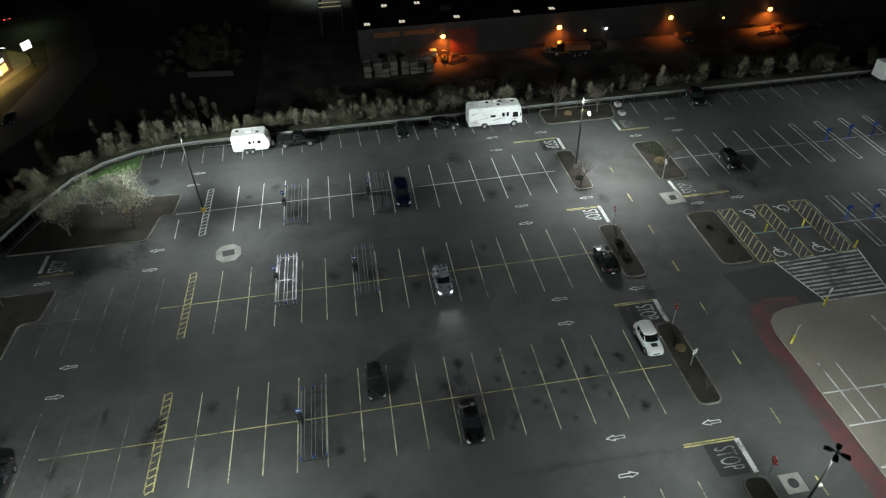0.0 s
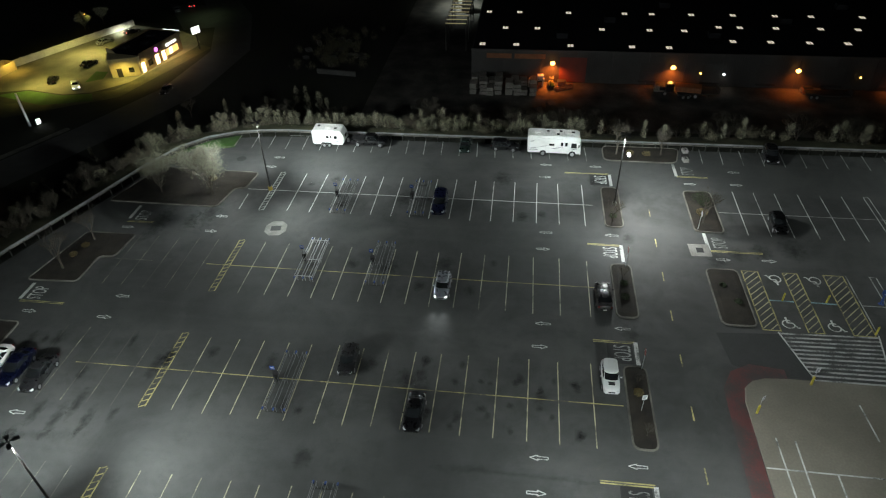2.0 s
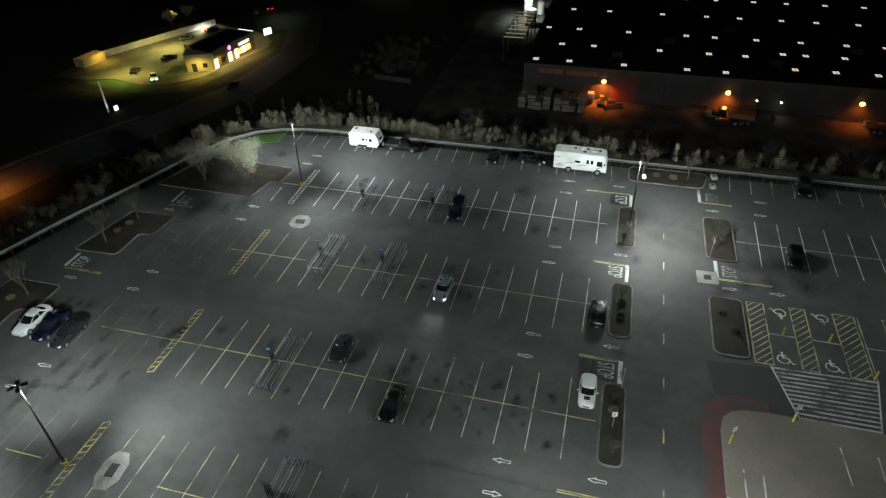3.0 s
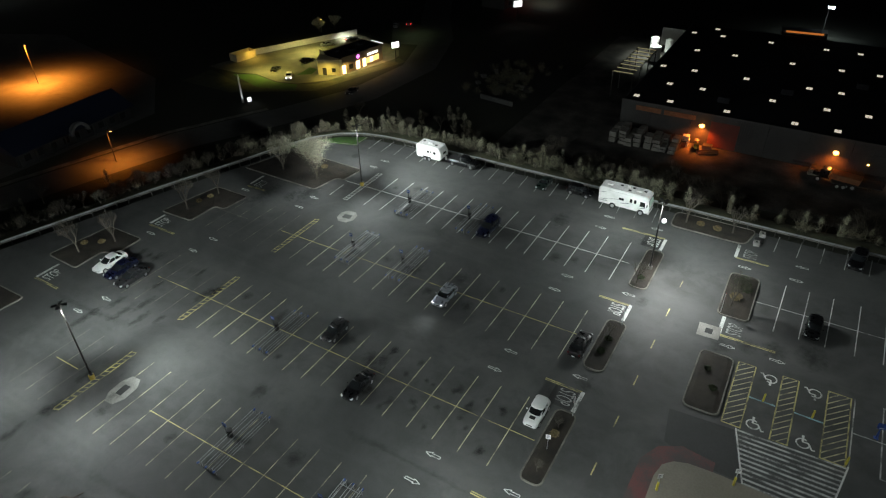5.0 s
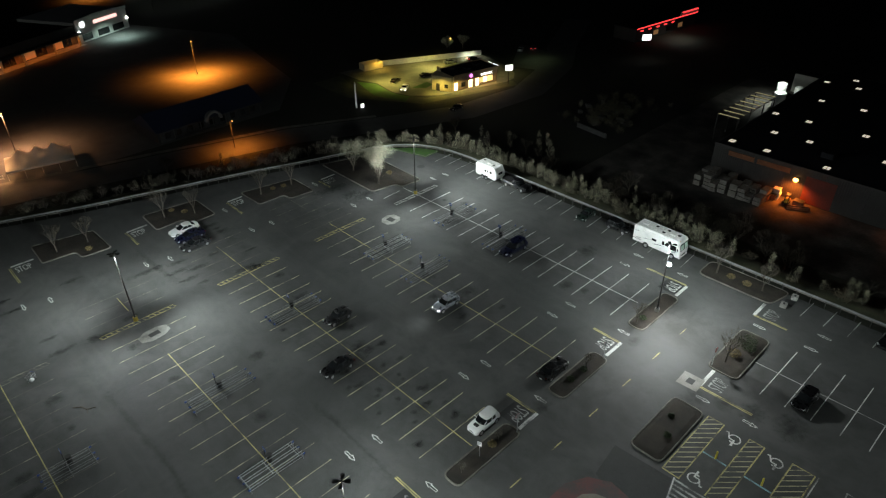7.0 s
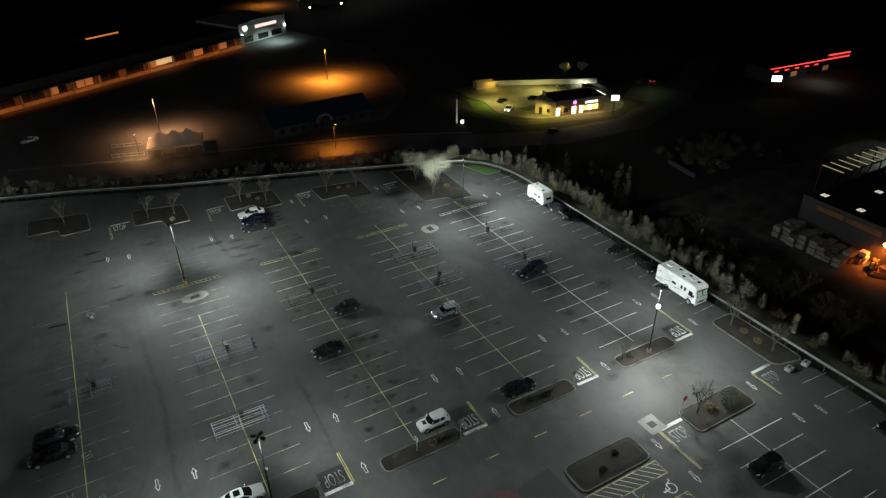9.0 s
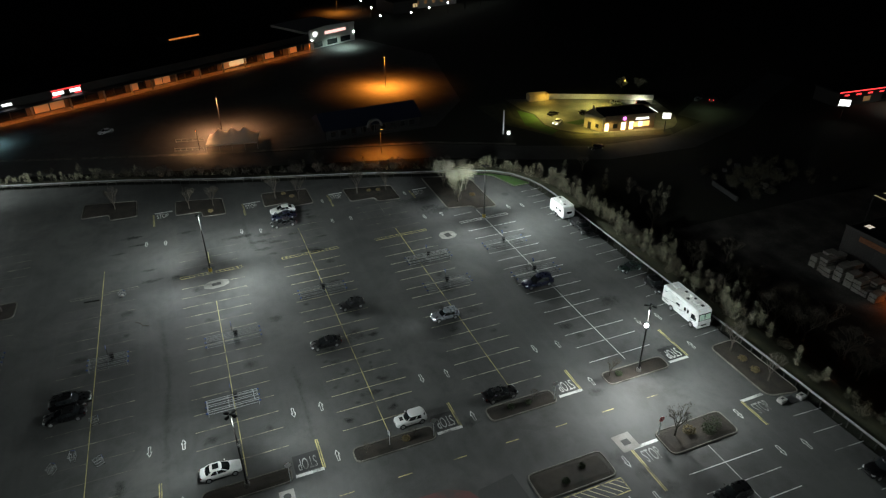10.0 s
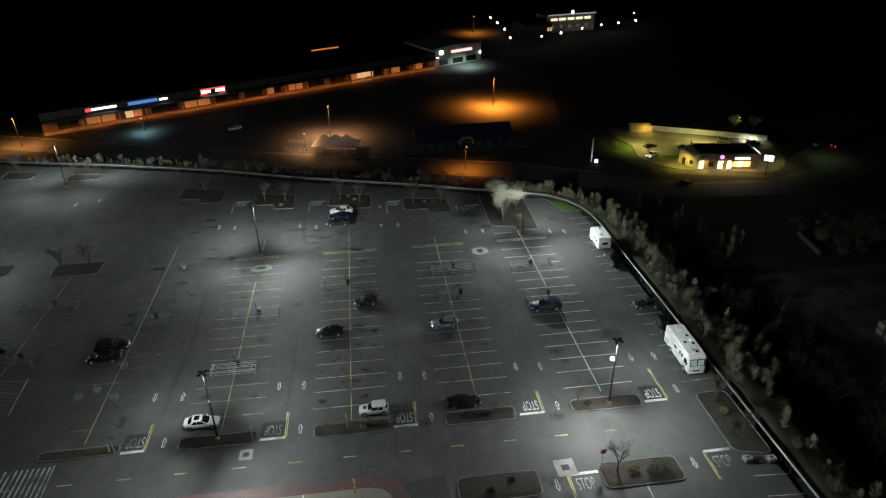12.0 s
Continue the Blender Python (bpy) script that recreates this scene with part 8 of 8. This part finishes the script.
# lit hall far behind, with its ring of lamps
hall = thing("distant_hall", (-313, 115.8, LOW), "distant hall with a lit colonnade and pediment", "building", turn=12)
part("wall", cube(-14, 0, -16, 16, 0, 9.5), STUCCO, hall)
part("roof", cube(-14.5, 0.8, -16.6, 16.6, 9.5, 10.2), ROOF_DARK, hall)
# the cornice strip itself glows dimly
part("cornice_glow", cube(0.8, 1.1, -16, 16, 9.6, 10.3), glow("dim_cornice", (0.75, 0.8, 1.0), 0.25), hall, "pale glowing cornice")
part("crest", prism_side(0, 0, 0, 1.1, 0.2), WHITE_GLOW, hall, "lit round crest").matrix_local = pose(1.2, 0, 11.2, 0, 0, 90)
for k in range(5):
    part("upper_window", cube(0.02, 0.1, -13.5 + 5.6 * k, -9.2 + 5.6 * k, 6.6, 8.0), glow("lit_upper_window", (1.0, 0.85, 0.6), 1.2), hall, "lit window")
    part("lower_window", cube(0.02, 0.1, -12.8 + 5.6 * k, -10.9 + 5.6 * k, 2.2, 4.0), SHOP_LIGHT, hall, "lit window")
wing = thing("distant_wing", (-306, 92, LOW), "dark gabled side building beside a distant hall", "building", turn=12)
part("wall", cube(-14, 6, -8, 8, 0, 6.6), SIDING, wing)
bm = loft(bmesh.new(), [[(x, -8.6, 6.5), (x, 8.6, 6.5), (x, 0, 8.8)] for x in (-14.4, 6.5)])
bmesh.ops.recalc_face_normals(bm, faces=bm.faces)
part("roof", bm, ROOF_DARK, wing, "dark pitched roof")
for y0 in (5.0, 6.6):
    part("window", cube(6.0, 6.1, y0, y0 + 1.2, 2.6, 4.6), SHOP_WARM, wing, "lit window")
for x, y in ((-317, 72), (-294.5, 71.5), (-270, 69), (-271.5, 86.5), (-279, 99.5), (-290, 115), (-298, 129), (-303.5, 141.5), (-335, 164), (-309, 154.5), (-335, 71.5)):
    g = thing("globe_lamp", (x, y, LOW), "globe lamp on a post before a distant hall", "street lamp", "globe lamps")
    part("post", tube(bmesh.new(), (0, 0, 0), (0, 0, 5.3), 0.1, 0.08, 6), POLE_METAL, g)
    bm = bmesh.new()
    bmesh.ops.create_icosphere(bm, subdivisions=2, radius=0.5, matrix=Matrix.Translation((0, 0, 5.7)))
    part("globe", bm, COOL_BULB, g, "bright globe")

# red-lit restaurant in the distance
rr = thing("roadside_restaurant", (-85.7, 190.8, LOW), "distant restaurant with red neon along its roof", "restaurant", turn=-4.2)
part("wall", cube(-5, 5, -20, 20, 0, 4.6), SIDING, rr)
part("roof", cube(-5.3, 5.3, -20.3, 20.3, 4.6, 5.0), ROOF_DARK, rr)
part("neon_strip", cube(5.3, 5.5, -20.2, 20.2, 4.8, 5.1), RED_GLOW, rr, "glowing red strip")
part("neon_gable", cube(5.3, 5.5, 9.0, 20.0, 6.2, 6.6), RED_GLOW, rr, "glowing red strip")
part("gable_wall", cube(4.6, 5.28, 8.8, 20.2, 5.0, 6.7), STUCCO, rr)
for k in range(5):
    part("neon_bar", cube(5.06, 5.2, -17.5 + 5.0 * k, -15.6 + 5.0 * k, 3.5, 3.9), RED_GLOW, rr, "glowing red bar")
for k in range(4):
    part("window", cube(5.0, 5.06, -17 + 8.2 * k, -14 + 8.2 * k, 0.9, 2.6), SHOP_LIGHT if k % 2 else GLASS_DARK, rr)
ps = thing("pole_sign", (-72.3, 160.5, LOW), "white lit box sign before a red-lit restaurant", "sign", turn=-40)
part("pole", tube(bmesh.new(), (0, 0, 0), (0, 0, 4.6), 0.14, seg=8), POLE_METAL, ps)
bx = part("sign_box", cube(-0.2, 0.2, -1.7, 1.7, 4.6, 6.8, 0.04), SIDING, ps)
part("sign_face", cube(0.201, 0.22, -1.6, 1.6, 4.7, 6.7), WHITE_GLOW, bx, "glowing white face")

# dark thickets on the low ground
rng = random.Random(17)
spots = []
while len(spots) < 70:
    x, y = rng.uniform(-150, 110), rng.uniform(-110, 84)
    d = outside(x, y)
    near_street = min((Vector((x, y)) - Vector(p)).length for p in dense(STREET, 4.0)) < 8
    if d < 20 or d > 42 or near_street or (y > 66 and x > -30):
        continue
    spots.append((x, y))
for x, y in spots:
    src = kinds[rng.choice((6, 0, 2))]
    s = rng.uniform(0.5, 0.9)
    c = copy_thing(src, Matrix.Identity(4))
    c.matrix_basis = pose(x, y, terrain(x, y) - 0.1, 0, 0, rng.uniform(0, 360)) @ Matrix.Diagonal((s, s, s, 1))

# trees between the bank and the warehouse yard, of the dark kind to read as unlit
for k in range(46):
    x, y = rng.uniform(-22, 98), rng.uniform(51, 66)
    s = rng.uniform(0.7, 1.15)
    c = copy_thing(kinds[6], Matrix.Identity(4))
    c.matrix_basis = pose(x, y, terrain(x, y) - 0.1, 0, 0, rng.uniform(0, 360)) @ Matrix.Diagonal((s * 1.25, s * 1.25, s, 1))
